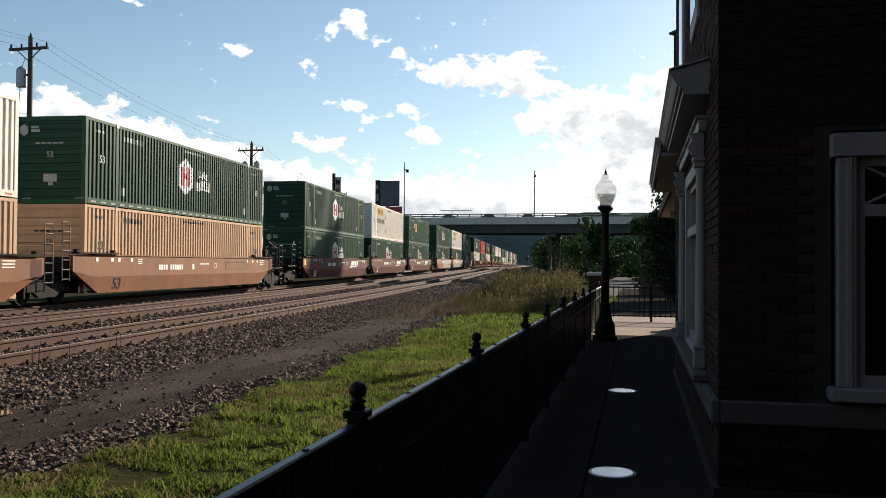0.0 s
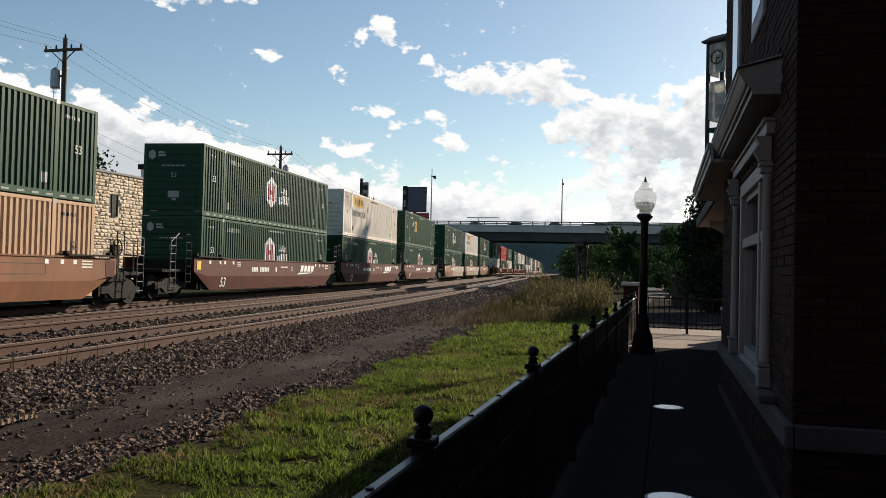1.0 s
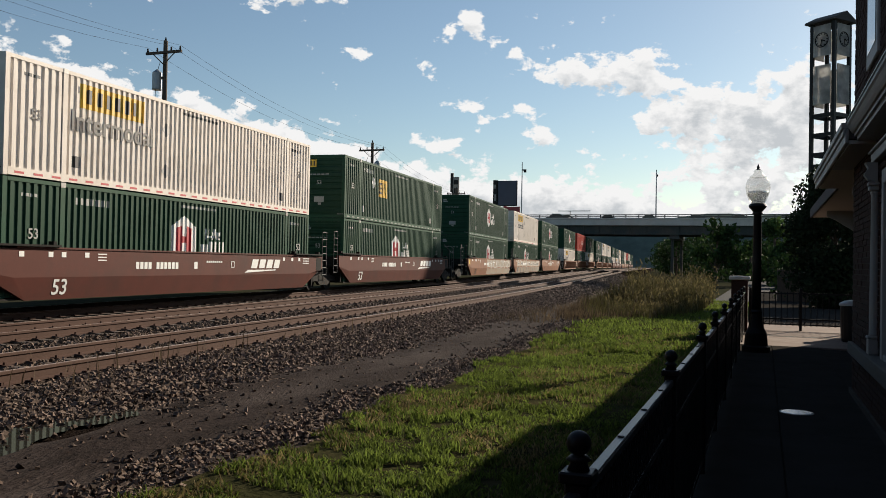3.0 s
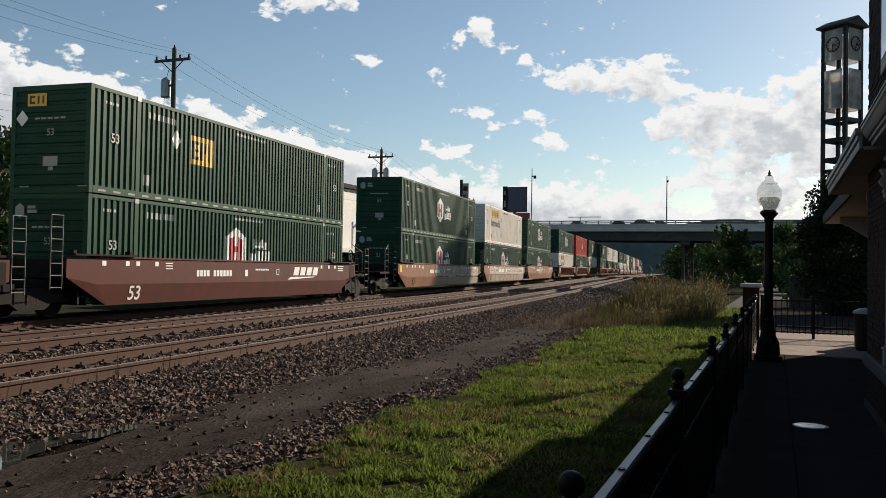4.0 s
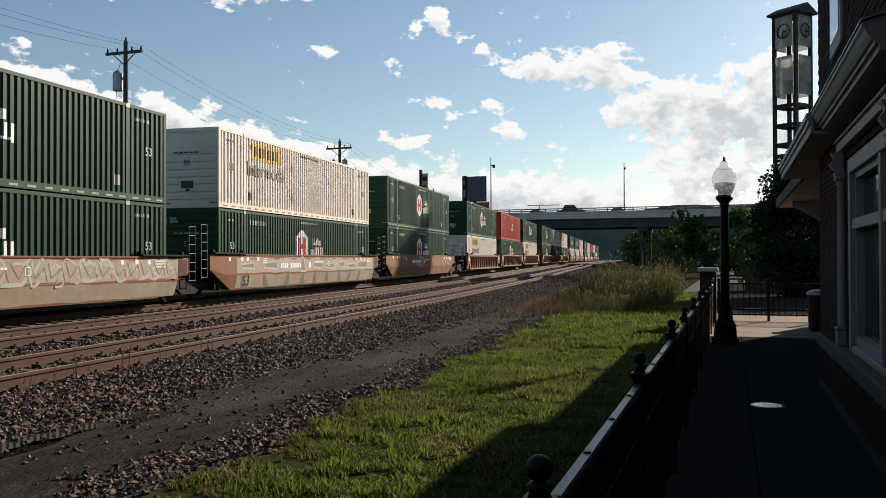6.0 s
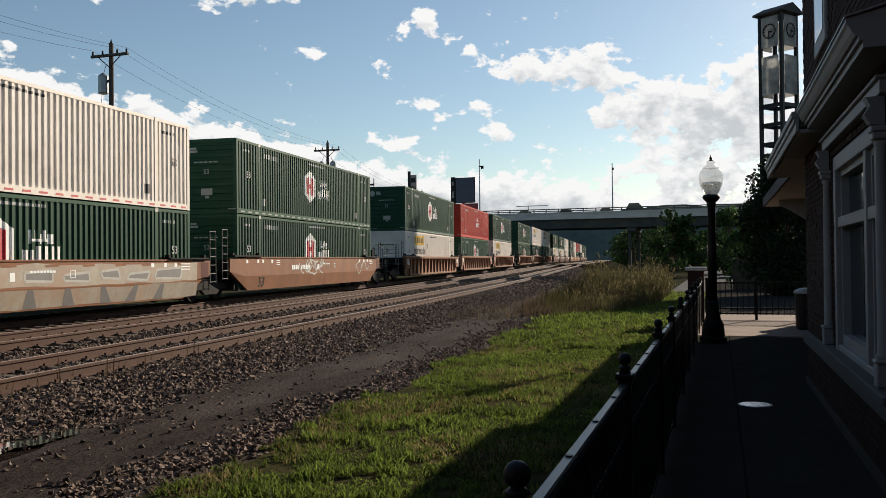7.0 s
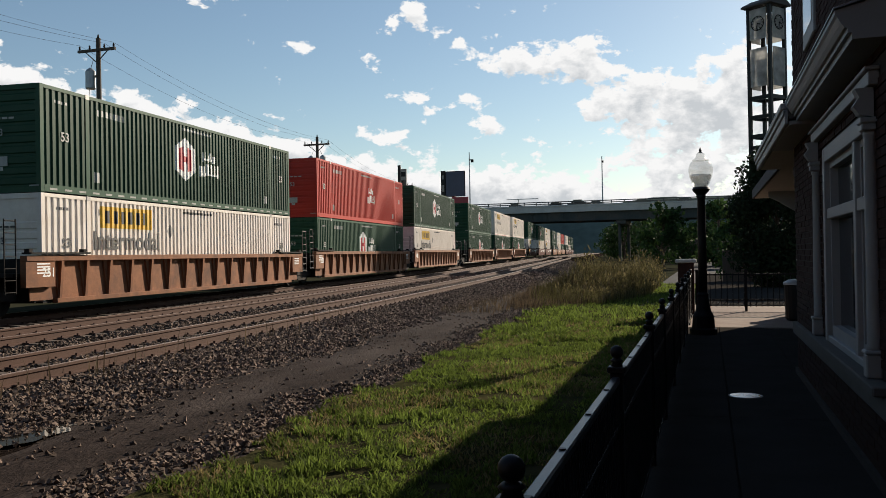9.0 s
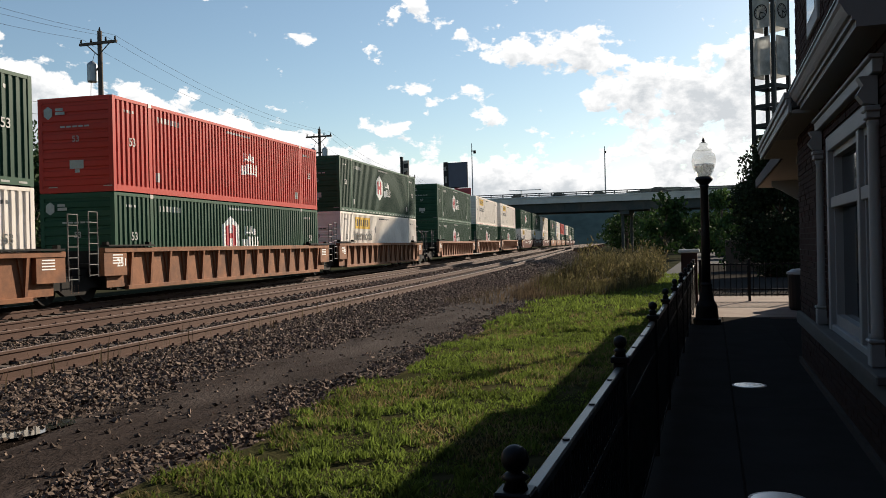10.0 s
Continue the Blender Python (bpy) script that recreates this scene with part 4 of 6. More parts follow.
def motions():
    """The train runs toward the viewer along the bending track at an even speed; its wheels turn."""
    for thing, off, z in TRAIN:
        rows = []
        for t in [k * 0.5 for k in range(20)] + [9.8, 10.0]:
            y = START - SPEED * t + off + float(np.interp(t, *DRIFT))
            yc = y + L53 / 2
            s = slope(yc)
            turn = math.degrees(math.atan(-s))
            xc = TRACK_C + bend(yc)
            ux, uy = -math.sin(radians(turn)), math.cos(radians(turn))
            rows.append((t, pose(xc - ux * L53 / 2, yc - uy * L53 / 2, rail_z(yc) + z, 0, 0, turn)))
        walk(thing, rows)
    for thing, x0, v, y, z in TRAFFIC:
        walk(thing, [(0.0, pose(x0, y, z)), (5.0, pose(x0 + 5 * v, y, z)), (10.0, pose(x0 + 10 * v, y, z))])
    near = {ob for ob, off, z in TRAIN if z == 0.0 and off < 215}
    step = SPEED / FPS / 0.43
    for car, ws in WHEELS:
        if car in near:
            base = ws.location.copy()
            walk(ws, [(k / FPS, pose(base.x, base.y, base.z, math.degrees(k * step) % 360)) for k in range(0, 10 * FPS + 1)])
# ---- ground ----
rng = np.random.default_rng(7)


def mesh_from(name, verts, faces, material, kind="", label="", category="", parent=None, smooth=False):
    me = bpy.data.meshes.new(name)
    me.from_pydata([tuple(v) for v in verts], [], [tuple(f) for f in faces])
    me.update()
    if smooth:
        me.polygons.foreach_set("use_smooth", [True] * len(me.polygons))
    me.materials.append(material)
    ob = new(name, me)
    if parent is not None:
        ob.parent = parent
    return tagged(ob, label, category, "", kind)


def sheet(name, xs_of_y, ys, height, material, label):
    """A sheet of ground between edges that shift with y."""
    verts, faces = [], []
    n = None
    for y in ys:
        xs = xs_of_y(y)
        n = len(xs)
        verts += [(x, y, height(x, y)) for x in xs]
    for j in range(len(ys) - 1):
        for i in range(n - 1):
            a = j * n + i
            faces.append((a, a + 1, a + n + 1, a + n))
    return mesh_from(name, verts, faces, material, "structure", label, "ground", smooth=True)


def grass_edge(y):
    return -4.15 - 0.0012 * max(y, 0) ** 2 - 0.012 * y + 0.12 * math.sin(y * 1.3) + 0.08 * math.sin(y * 3.1 + 1)


def toe(y):
    return TRACK_A + bend(y) + 3.25 + 0.15 * math.sin(y * 0.9) + 0.1 * math.sin(y * 2.3)


def bumps(x, y, s=0.6, a=0.03):
    return a * noise.noise(Vector((x * s, y * s, 3.3))) + a * 0.4 * noise.noise(Vector((x * s * 4, y * s * 4, 1.3)))


far = [-3000, -1200, -500, -250, -150, -100, -70, -50, -35, -25, -15, -8, -3, 2, 8, 15, 25, 40, 60, 100, 180, 300, 600, 1200, 3000]
sheet("ground", lambda y: far, [-3000, -1000, -300, -100, -40, -10, 0, 10, 20, 30, 40, 60, 80, 110, 150, 200, 300, 500, 900, 1600, 3000],
      lambda x, y: -0.22, M_FIELD, "wide ground of dry grass and gravel")
sheet("gravel_track", lambda y: np.linspace(toe(y) - 0.5, grass_edge(y) + 0.4, 18), np.concatenate([np.arange(-6, 20, 0.3), np.arange(20, 60, 1.0)]),
      lambda x, y: -0.125 + bumps(x, y * 0.3, 1.6, 0.035) - 0.06 * math.exp(-((x - toe(y) + 0.25) / 0.55) ** 2) * min(1.0, max(0.0, (7.4 - y) / 1.5)), M_DIRT, "damp dark gravel service track beside the ballast")
sheet("lawn", lambda y: [grass_edge(y) - 0.06] + list(np.linspace(grass_edge(y) + 0.05, -0.66, 14)), np.concatenate([np.arange(-6, 24, 0.35), np.arange(24, 45, 1.0)]),
      lambda x, y: -0.10 + bumps(x, y, 0.7, 0.025) + 0.05 * min(1, max(0, (y - 18) / 10)), M_SOIL, "sunlit lawn strip along the iron fence")
def wet(y):
    """How wide the puddle is: broad near the camera, a point further on."""
    return min(1.0, max(0.02, (7.2 - y) / 2.6))


sheet("puddle", lambda y: np.linspace(toe(y) - 0.15 - 1.15 * wet(y) + 0.5 * noise.noise(Vector((y * 1.1, 0, 4))), toe(y) - 0.02 + 0.22 * wet(y) + 0.5 * wet(y) * noise.noise(Vector((y * 0.9, 7, 4))) + 0.16 * noise.noise(Vector((y * 4, 3, 9))), 5), np.arange(-5, 7.3, 0.1),
      lambda x, y: -0.128, M_WATER, "shallow still puddle at the edge of the ballast")

bed_y = np.concatenate([np.arange(-30, 40, 1.0), np.arange(40, 160, 4.0), np.arange(160, 700, 25.0)])


def bed_height(x, y):
    c = TRACK_A + bend(y)
    d = x - c
    top = rail_z(y) - 0.20
    if d > 1.5 and y < 7.2:
        dry = top - (d - 1.5) / 1.75 * (top + 0.16)
        dip = top - min(1.0, (d - 1.5) / 0.75) * (top + 0.165)
        k = min(1.0, (7.2 - y) / 1.2)
        return dry + (dip - dry) * k + bumps(x, y, 2.0, 0.03)
    if d > 1.5:
        return top - (d - 1.5) / 1.75 * (top + 0.16) + bumps(x, y, 2.0, 0.03)
    if d < -12:
        return top - 0.3
    return top + bumps(x, y, 2.0, 0.025)


sheet("ballast_bed", lambda y: [TRACK_A + bend(y) + d for d in (-13.5, -11, -9.5, -7.5, -5.5, -4, -2.6, -1.3, -0.4, 0.4, 1.3, 1.6, 1.9, 2.2, 2.5, 2.8, 3.1, 3.35)], bed_y, bed_height, M_BALLAST, "crushed-stone ballast under the tracks, blackened as shade between stones")


def stones(name, pts, r0, r1, material, label):
    """Angular stones, each a battered block turned at random."""
    n = len(pts)
    base = np.array([(a, b, c) for c in (-1, 1) for b in (-1, 1) for a in (-1, 1)], float) * 0.68
    tri = np.array([(0, 2, 3), (0, 3, 1), (4, 5, 7), (4, 7, 6), (0, 1, 5), (0, 5, 4), (2, 6, 7), (2, 7, 3), (0, 4, 6), (0, 6, 2), (1, 3, 7), (1, 7, 5)])
    size = rng.uniform(r0, r1, (n, 1, 1)) * rng.uniform(0.55, 1.2, (n, 8, 1)) * rng.uniform(0.6, 1.2, (n, 1, 3))
    q = rng.normal(size=(n, 4))
    q /= np.linalg.norm(q, axis=1, keepdims=True)
    w, x, y, z = q.T
    R = np.stack([1 - 2 * (y * y + z * z), 2 * (x * y - z * w), 2 * (x * z + y * w), 2 * (x * y + z * w), 1 - 2 * (x * x + z * z), 2 * (y * z - x * w), 2 * (x * z - y * w), 2 * (y * z + x * w), 1 - 2 * (x * x + y * y)], 1).reshape(n, 3, 3)
    v = np.einsum("nij,nkj->nki", R, base[None] * size) + pts[:, None, :]
    f = tri[None] + (np.arange(n) * 8)[:, None, None]
    return mesh_from(name, v.reshape(-1, 3), f.reshape(-1, 3), material, "stuff", label, "gravel")


def scatter_bed(n, y0, y1, d0, d1, power=1.8):
    y = y0 + (y1 - y0) * rng.random(n) ** power
    d = rng.uniform(d0, d1, n)
    x = np.array([TRACK_A + bend(v) for v in y]) + d
    dry = np.array([b > 7.2 or a < toe(b) - 0.1 - (1.15 - 0.25 * rng.random() ** 3) * wet(b) for a, b in zip(x, y)])
    x, y = x[dry], y[dry]
    z = np.array([bed_height(a, b) for a, b in zip(x, y)])
    return np.stack([x, y, z + 0.012], 1)


stones("ballast_stones", np.concatenate([scatter_bed(62000, 2, 48, 0.95, 3.7), scatter_bed(6000, 7.5, 48, 3.4, 4.3), scatter_bed(14000, 4, 48, -2.9, -0.9), scatter_bed(4000, 4, 36, -0.6, 0.6)]), 0.020, 0.052, M_STONE, "loose grey ballast stones beside the rails")
stones("far_ballast_stones", np.concatenate([scatter_bed(9000, 40, 120, 0.95, 4.6, 1.2), scatter_bed(3500, 40, 110, -2.9, -0.9, 1.2)]), 0.05, 0.11, M_STONE, "grey ballast stones further along the rails")
_py, _pu = rng.uniform(3.6, 7.0, 130), rng.random(130)
stones("puddle_stones", np.stack([[toe(a) - 0.1 - (1.1 - 1.25 * b ** 1.7) * wet(a) for a, b in zip(_py, _pu)], _py, np.full(130, -0.125)], 1), 0.016, 0.045, M_STONE, "wet stones standing out of the puddle")
_n = 900
_y = 1 + 26 * rng.random(_n) ** 1.6
_u = rng.random(_n) ** 1.5
_x = np.array([toe(a) + b * (grass_edge(a) - toe(a)) for a, b in zip(_y, _u)])
_m = 11000
_y2 = 0.5 + 27 * rng.random(_m) ** 1.4
_x2 = np.array([grass_edge(a) - 0.45 - 0.2 * b + 0.12 * math.sin(a * 1.9) for a, b in zip(_y2, rng.normal(size=_m))])
_x, _y, _n = np.concatenate([_x, _x2]), np.concatenate([_y, _y2]), _n + _m
stones("scattered_pebbles", np.stack([_x, _y, np.full(_n, -0.115)], 1), 0.010, 0.040, M_STONE, "scattered pebbles on the gravel track")


def blades(name, pts, h0, h1, width, material, label, lean=0.5, category="grass", tall=None):
    """Grass or weeds: bent blades of two quads each."""
    n = len(pts)
    a = rng.uniform(0, 2 * math.pi, n)
    h = rng.uniform(h0, h1, n)
    if tall is not None:
        h = h * np.array([tall(p[0], p[1]) for p in pts])
    b = rng.uniform(0, 2 * math.pi, n)
    k = rng.uniform(0.1, lean, n)
    side = np.stack([np.cos(a), np.sin(a), np.zeros(n)], 1) * (width * rng.uniform(0.6, 1.3, n))[:, None]
    out = np.stack([np.cos(b) * k * h, np.sin(b) * k * h, h], 1)
    mid = pts + out * np.array([0.35, 0.35, 0.6])
    tip = pts + out
    v = np.stack([pts - side, pts + side, mid + side * 0.8, mid - side * 0.8, tip], 1)
    o = (np.arange(n) * 5)[:, None]
    faces = [tuple(r) for r in (o + np.array([0, 1, 2, 3]))] + [tuple(r) for r in (o + np.array([3, 2, 4]))]
    return mesh_from(name, v.reshape(-1, 3), faces, material, "stuff", label, category)


def lawn_points(n, y0, y1, power):
    y = y0 + (y1 - y0) * rng.random(n) ** power
    e = np.array([grass_edge(v) for v in y])
    x = e - 0.12 + (-0.66 - e + 0.12) * rng.random(n)
    keep = np.array([noise.noise(Vector((a * 1.6, b * 1.6, 9))) + 0.7 * noise.noise(Vector((a * 5, b * 5, 2))) > -0.42 + 0.5 * max(0, 1 - (a - c) / 0.5) for a, b, c in zip(x, y, e)])
    p = np.stack([x, y, np.full(n, -0.10) + 0.05 * np.clip((y - 18) / 10, 0, 1)], 1)
    return p[keep]


def weed_points(n, x0, x1, y0, y1):
    x, y = rng.uniform(x0, x1, n), rng.uniform(y0, y1, n)
    cx, cy = (x0 + x1) / 2, (y0 + y1) / 2
    r = ((x - cx) / (x1 - x0) * 2) ** 2 + ((y - cy) / (y1 - y0) * 2) ** 2
    keep = r < 0.75 + 0.5 * rng.random(n)
    return np.stack([x, y, np.full(n, -0.16)], 1)[keep]


def weed_height(x, y):
    return max(0.25, (0.62 + 0.55 * noise.noise(Vector((x * 0.7, y * 0.45, 4))) + 0.3 * noise.noise(Vector((x * 2.2, y * 1.7, 8)))) * min(1.0, 0.35 + (y - 26.5) / 12.0) * (0.72 + 0.32 * (x + 6) / 4))


def tuft(x, y):
    return max(0.35, 1.0 + 1.5 * noise.noise(Vector((x * 2.6, y * 2.6, 6))) + 0.9 * noise.noise(Vector((x * 7, y * 7, 1))))


blades("tall_weeds", weed_points(20000, -6.6, -2.3, 26.5, 46), 1.0, 2.2, 0.011, M_WEED, "tall olive weeds with yellow tops beside the tracks", 0.35, "weeds", weed_height)
blades("weed_stalks", weed_points(14000, -6.9, -3.4, 25.5, 38), 0.6, 1.6, 0.009, M_WEEDB, "brown dry weed stalks at the edge of the lawn", 0.4, "weeds", weed_height)
_p = weed_points(5000, -6.0, -2.0, 28, 46)
_p[:, 2] += np.array([weed_height(a, b) for a, b, _ in _p]) * rng.uniform(1.0, 2.1, len(_p))
blades("weed_tops", _p, 0.05, 0.16, 0.026, leaf_mat("yellow_green_weed_tops", (0.085, 0.072, 0.035), 0.5), "yellow-green flowering tops of the weeds", 1.2, "weeds")
blades("lawn_grass", lawn_points(100000, 1.0, 18, 1.5), 0.02, 0.07, 0.008, M_GRASS, "short green grass with uneven tufts", 1.2, "grass", tuft)
blades("lawn_grass_far", lawn_points(30000, 16, 44, 1.2), 0.05, 0.10, 0.013, M_GRASS, "short green grass further along the fence", 1.2, "grass", tuft)
_p = lawn_points(60000, 1.5, 22, 1.4)
_p = _p[np.array([noise.noise(Vector((a * 0.55, b * 0.4, 12))) + 0.10 * (a + 2.6) > -0.08 for a, b, _ in _p])]
blades("dry_grass", _p[:26000], 0.03, 0.08, 0.007, M_DRYGRASS, "dry straw among the lawn grass", 1.5)
blades("track_weeds", scatter_bed(120, 5, 26, 0.9, 1.6), 0.2, 0.55, 0.008, M_WEEDB, "thin dry weeds growing along the near rail", 0.25, "weeds")
blades("low_edge_grass", np.stack([rng.uniform(-8.2, -6.0, 1400), rng.uniform(24, 45, 1400), np.full(1400, -0.15)], 1), 0.08, 0.3, 0.012, M_WEEDB, "sparse dry grass on the ballast edge", 0.8)

# ---- tracks ----
RAIL_PROFILE = [(-0.070, 0.0), (0.070, 0.0), (0.070, 0.018), (0.012, 0.035), (0.012, 0.125), (0.036, 0.138), (0.036, 0.172), (0.028, 0.18), (-0.028, 0.18), (-0.036, 0.172), (-0.036, 0.138), (-0.012, 0.125), (-0.012, 0.035), (-0.070, 0.018)]


def rail(track, centre, side):
    ys = np.concatenate([np.arange(-40, 80, 2.0), np.arange(80, 700, 12.0)])
    verts, faces = [], []
    n = len(RAIL_PROFILE)
    for y in ys:
        x = centre + bend(y) + side * 0.7535
        verts += [(x + a, y, rail_z(y) - 0.18 + b) for a, b in RAIL_PROFILE]
    top = []
    for j in range(len(ys) - 1):
        for i in range(n):
            k = (i + 1) % n
            faces.append((j * n + i, j * n + k, (j + 1) * n + k, (j + 1) * n + i))
            top.append(i in (7,))
    ob = mesh_from("rail", verts, faces, M_RAIL, parent=track)
    ob.data.materials.append(M_RAILTOP)
    for p, is_top in zip(ob.data.polygons, top):
        p.material_index = 1 if is_top else 0


tie_mesh = bpy.data.meshes.new("tie")
_bm = boxes((-1.28, 1.28, -0.115, 0.115, -0.17, 0.0), bevel=0.012)
_bm.to_mesh(tie_mesh)
_bm.free()
tie_mesh.materials.append(M_TIE)
plate_mesh = bpy.data.meshes.new("tie_plate")
_bm = bmesh.new()
for _s in (-1, 1):
    box(_bm, _s * 0.7535 - 0.19, _s * 0.7535 + 0.19, -0.09, 0.09, 0.0, 0.014)
    for _d in (-0.10, 0.10):
        box(_bm, _s * 0.7535 + _d - 0.02, _s * 0.7535 + _d + 0.02, -0.05, -0.01, 0.014, 0.055)
_bm.to_mesh(plate_mesh)
_bm.free()
plate_mesh.materials.append(M_RAIL)
for _name, _c, _lab in (("track_near", TRACK_A, "rusty railway track nearest the platform"), ("track_middle", TRACK_B, "rusty middle railway track"), ("track_far", TRACK_C, "railway track that carries the train")):
    _t = empty(_name, pose(0, 0, 0), _lab, "railway track", "", "structure")
    rail(_t, _c, 1)
    rail(_t, _c, -1)
    _bm = bmesh.new()
    for _k in range(240):
        _y = 0 + _k * 0.52
        _x = _c + bend(_y)
        if _c == TRACK_C and not 8 < _y < 40:
            continue
        if _y < 52:
            for _me in (tie_mesh, plate_mesh):
                _o = new(_me.name, _me)
                _o.parent = _t
                _o.matrix_basis = pose(_x + random.uniform(-0.03, 0.03) * (_me is tie_mesh), _y, rail_z(_y) - 0.178, 0, 0, math.degrees(math.atan(-slope(_y))))
        else:
            box(_bm, _x - 1.28, _x + 1.28, _y - 0.115, _y + 0.115, rail_z(_y) - 0.34, rail_z(_y) - 0.178)
    if len(_bm.verts):
        tagged(part("far_ties", _bm, M_TIE, _t), kind="stuff")
    else:
        _bm.free()

# ---- platform walk ----
bm = bmesh.new()
_joints = [-12, -8.6, -5.2, -1.8, 1.6, 5.0, 8.4, 11.8, 15.2, 18.6]
_walk = empty("sidewalk", pose(0, 0, 0), "concrete sidewalk slabs, colour darkened for the building shade", "sidewalk", "", "structure")
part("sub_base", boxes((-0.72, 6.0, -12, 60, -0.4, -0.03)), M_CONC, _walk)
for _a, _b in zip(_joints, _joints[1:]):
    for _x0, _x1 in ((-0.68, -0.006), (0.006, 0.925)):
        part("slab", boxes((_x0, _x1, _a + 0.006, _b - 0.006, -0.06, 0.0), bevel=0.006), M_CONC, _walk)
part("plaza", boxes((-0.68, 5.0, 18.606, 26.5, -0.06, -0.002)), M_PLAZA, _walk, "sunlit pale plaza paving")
part("plaza_band", boxes((-0.68, 5.0, 21.3, 21.5, -0.05, 0.003)), M_LIME, _walk)
tagged(part("parking_lot", boxes((-2.6, 40, 26.5, 120, -0.25, -0.05)), M_ASPH), "worn asphalt lot beyond the iron gate", "asphalt", "", "structure")
for _y in (5.27, 9.7):
    lid = empty("cover_plate", pose(0.19, _y, 0.001), "round pale metal cover in the sidewalk", "manhole cover", "covers in the sidewalk")
    part("plate", lathe(bmesh.new(), [(0.17, 0), (0.17, 0.005), (0.16, 0.008), (0.02, 0.008)], 28), mat("pale_polished_metal_cover", (0.62, 0.62, 0.62), 0.25, 0.6, var=0.1, scale=10, bump=0.05), lid)
    part("rim", lathe(bmesh.new(), [(0.185, 0), (0.185, 0.004), (0.172, 0.006), (0.170, 0.0055)], 28), M_STEEL, lid)

# ---- iron fence along the walk ----
FX = -0.622


def fence_post(fence, y, big=False):
    bm = bmesh.new()
    w = 0.032 if not big else 0.05
    box(bm, FX - w, FX + w, y - w, y + w, 0, 1.05, bevel=0.006)
    box(bm, FX - w - 0.012, FX + w + 0.012, y - w - 0.012, y + w + 0.012, 1.05, 1.08, bevel=0.005)
    p = part("post", bm, M_IRON, fence)
    prof = [(0.03, 1.08), (0.022, 1.10), (0.034, 1.108), (0.02, 1.12)]
    r = 0.033
    prof += [(max(0.004, r * math.sin(a)), 1.150 - r * math.cos(a)) for a in [0.45 + i * (math.pi - 0.5) / 9 for i in range(10)]]
    part("ball_finial", lathe(bmesh.new(), prof, 16, (FX, y, 0)), M_IRON, p, smooth=True)


fence = empty("iron_fence", pose(0, 0, 0), "black iron fence with ball-topped posts and dark mesh panels", "fence")
picket_mesh = bpy.data.meshes.new("picket")
_bm = boxes((-0.014, 0.014, -0.011, 0.011, 0.11, 1.0))
_bm.to_mesh(picket_mesh)
_bm.free()
picket_mesh.materials.append(M_IRON)
POSTS = [-5.92, -3.48, -1.04, 1.48, 3.84, 6.28, 8.15, 10.3, 12.5, 14.7, 16.9, 19.1, 21.3, 23.4]
for _y in POSTS:
    fence_post(fence, _y)
for _a, _b in zip(POSTS, POSTS[1:]):
    part("top_rail", boxes((FX - 0.020, FX + 0.020, _a + 0.052, _b - 0.052, 1.0, 1.035), bevel=0.006), M_IRON_TOP, fence)
    part("mid_rail", boxes((FX - 0.018, FX + 0.018, _a + 0.05, _b - 0.05, 0.78, 0.81)), M_IRON, fence)
    part("bottom_rail", boxes((FX - 0.018, FX + 0.018, _a + 0.05, _b - 0.05, 0.08, 0.11)), M_IRON, fence)
    _n = int((_b - _a - 0.1) / 0.062)
    _bm = bmesh.new()
    for _k in range(_n):
        _y = _a + 0.05 + (_k + 0.5) * (_b - _a - 0.1) / _n
        if -1.1 < _a < 14:
            _o = new("picket", picket_mesh)
            _o.parent = fence
            _o.location = (FX, _y, 0)
        else:
            box(_bm, FX - 0.014, FX + 0.014, _y - 0.011, _y + 0.011, 0.11, 1.0)
    if len(_bm.verts):
        tagged(part("far_picketing", _bm, M_IRON, fence), kind="stuff")
    else:
        _bm.free()
    for _k in (0.3, 0.55, 0.8):
        _y = _a + _k * (_b - _a)
        part("screw", tube(bmesh.new(), (FX, _y, 1.034), (FX, _y, 1.04), 0.012, seg=8), M_IRON, fence)

# gate fence across the far end of the plaza
gate = empty("gate_fence", pose(0, 23.6, 0), "black iron picket gate fence across the plaza end", "fence")
for _x in np.arange(-0.45, 3.9, 0.145):
    part("picket", boxes((_x - 0.011, _x + 0.011, -0.011, 0.011, 0.12, 1.02)), M_IRON, gate)
for _z in (0.16, 0.30, 0.98):
    part("rail_bar", boxes((-0.5, 3.9, -0.02, 0.02, _z - 0.02, _z + 0.02)), M_IRON, gate)
for _x in (-0.5, 0.75, 2.1, 3.9):
    part("post", boxes((_x - 0.035, _x + 0.035, -0.035, 0.035, 0, 1.12), bevel=0.005), M_IRON, gate)
for _k in range(14):
    _a = -0.3 + _k * 0.16
    _bm = bmesh.new()
    tube(_bm, (_a, 0, 0.18), (_a + 0.09, 0, 0.28), 0.01, seg=6)
    part("scroll_bar", _bm, M_IRON, gate)
for _x in (-0.75, 2.2):
    pier = empty("brick_pier", pose(_x, 22.6, 0), "square brick pier with pale stone cap", "pier", "plaza piers")
    part("shaft", boxes((-0.2, 0.2, -0.2, 0.2, 0, 1.32)), M_BRICK, pier)
    part("cap", boxes((-0.26, 0.26, -0.26, 0.26, 1.32, 1.42), bevel=0.02), mat("pale_cast_stone_cap", (0.5, 0.48, 0.45), 0.8, var=0.1, scale=5, bump=0.1), pier)
can = empty("trash_can", pose(1.75, 20.6, 0), "dark litter bin with a pale lid", "trash can")
part("bin", lathe(bmesh.new(), [(0.24, 0.0), (0.27, 0.05), (0.29, 0.8), (0.27, 0.82)], 18), M_IRON, can)
part("lid", lathe(bmesh.new(), [(0.31, 0.82), (0.31, 0.87), (0.2, 0.93), (0.05, 0.95)], 18), M_GREYMETAL, can)
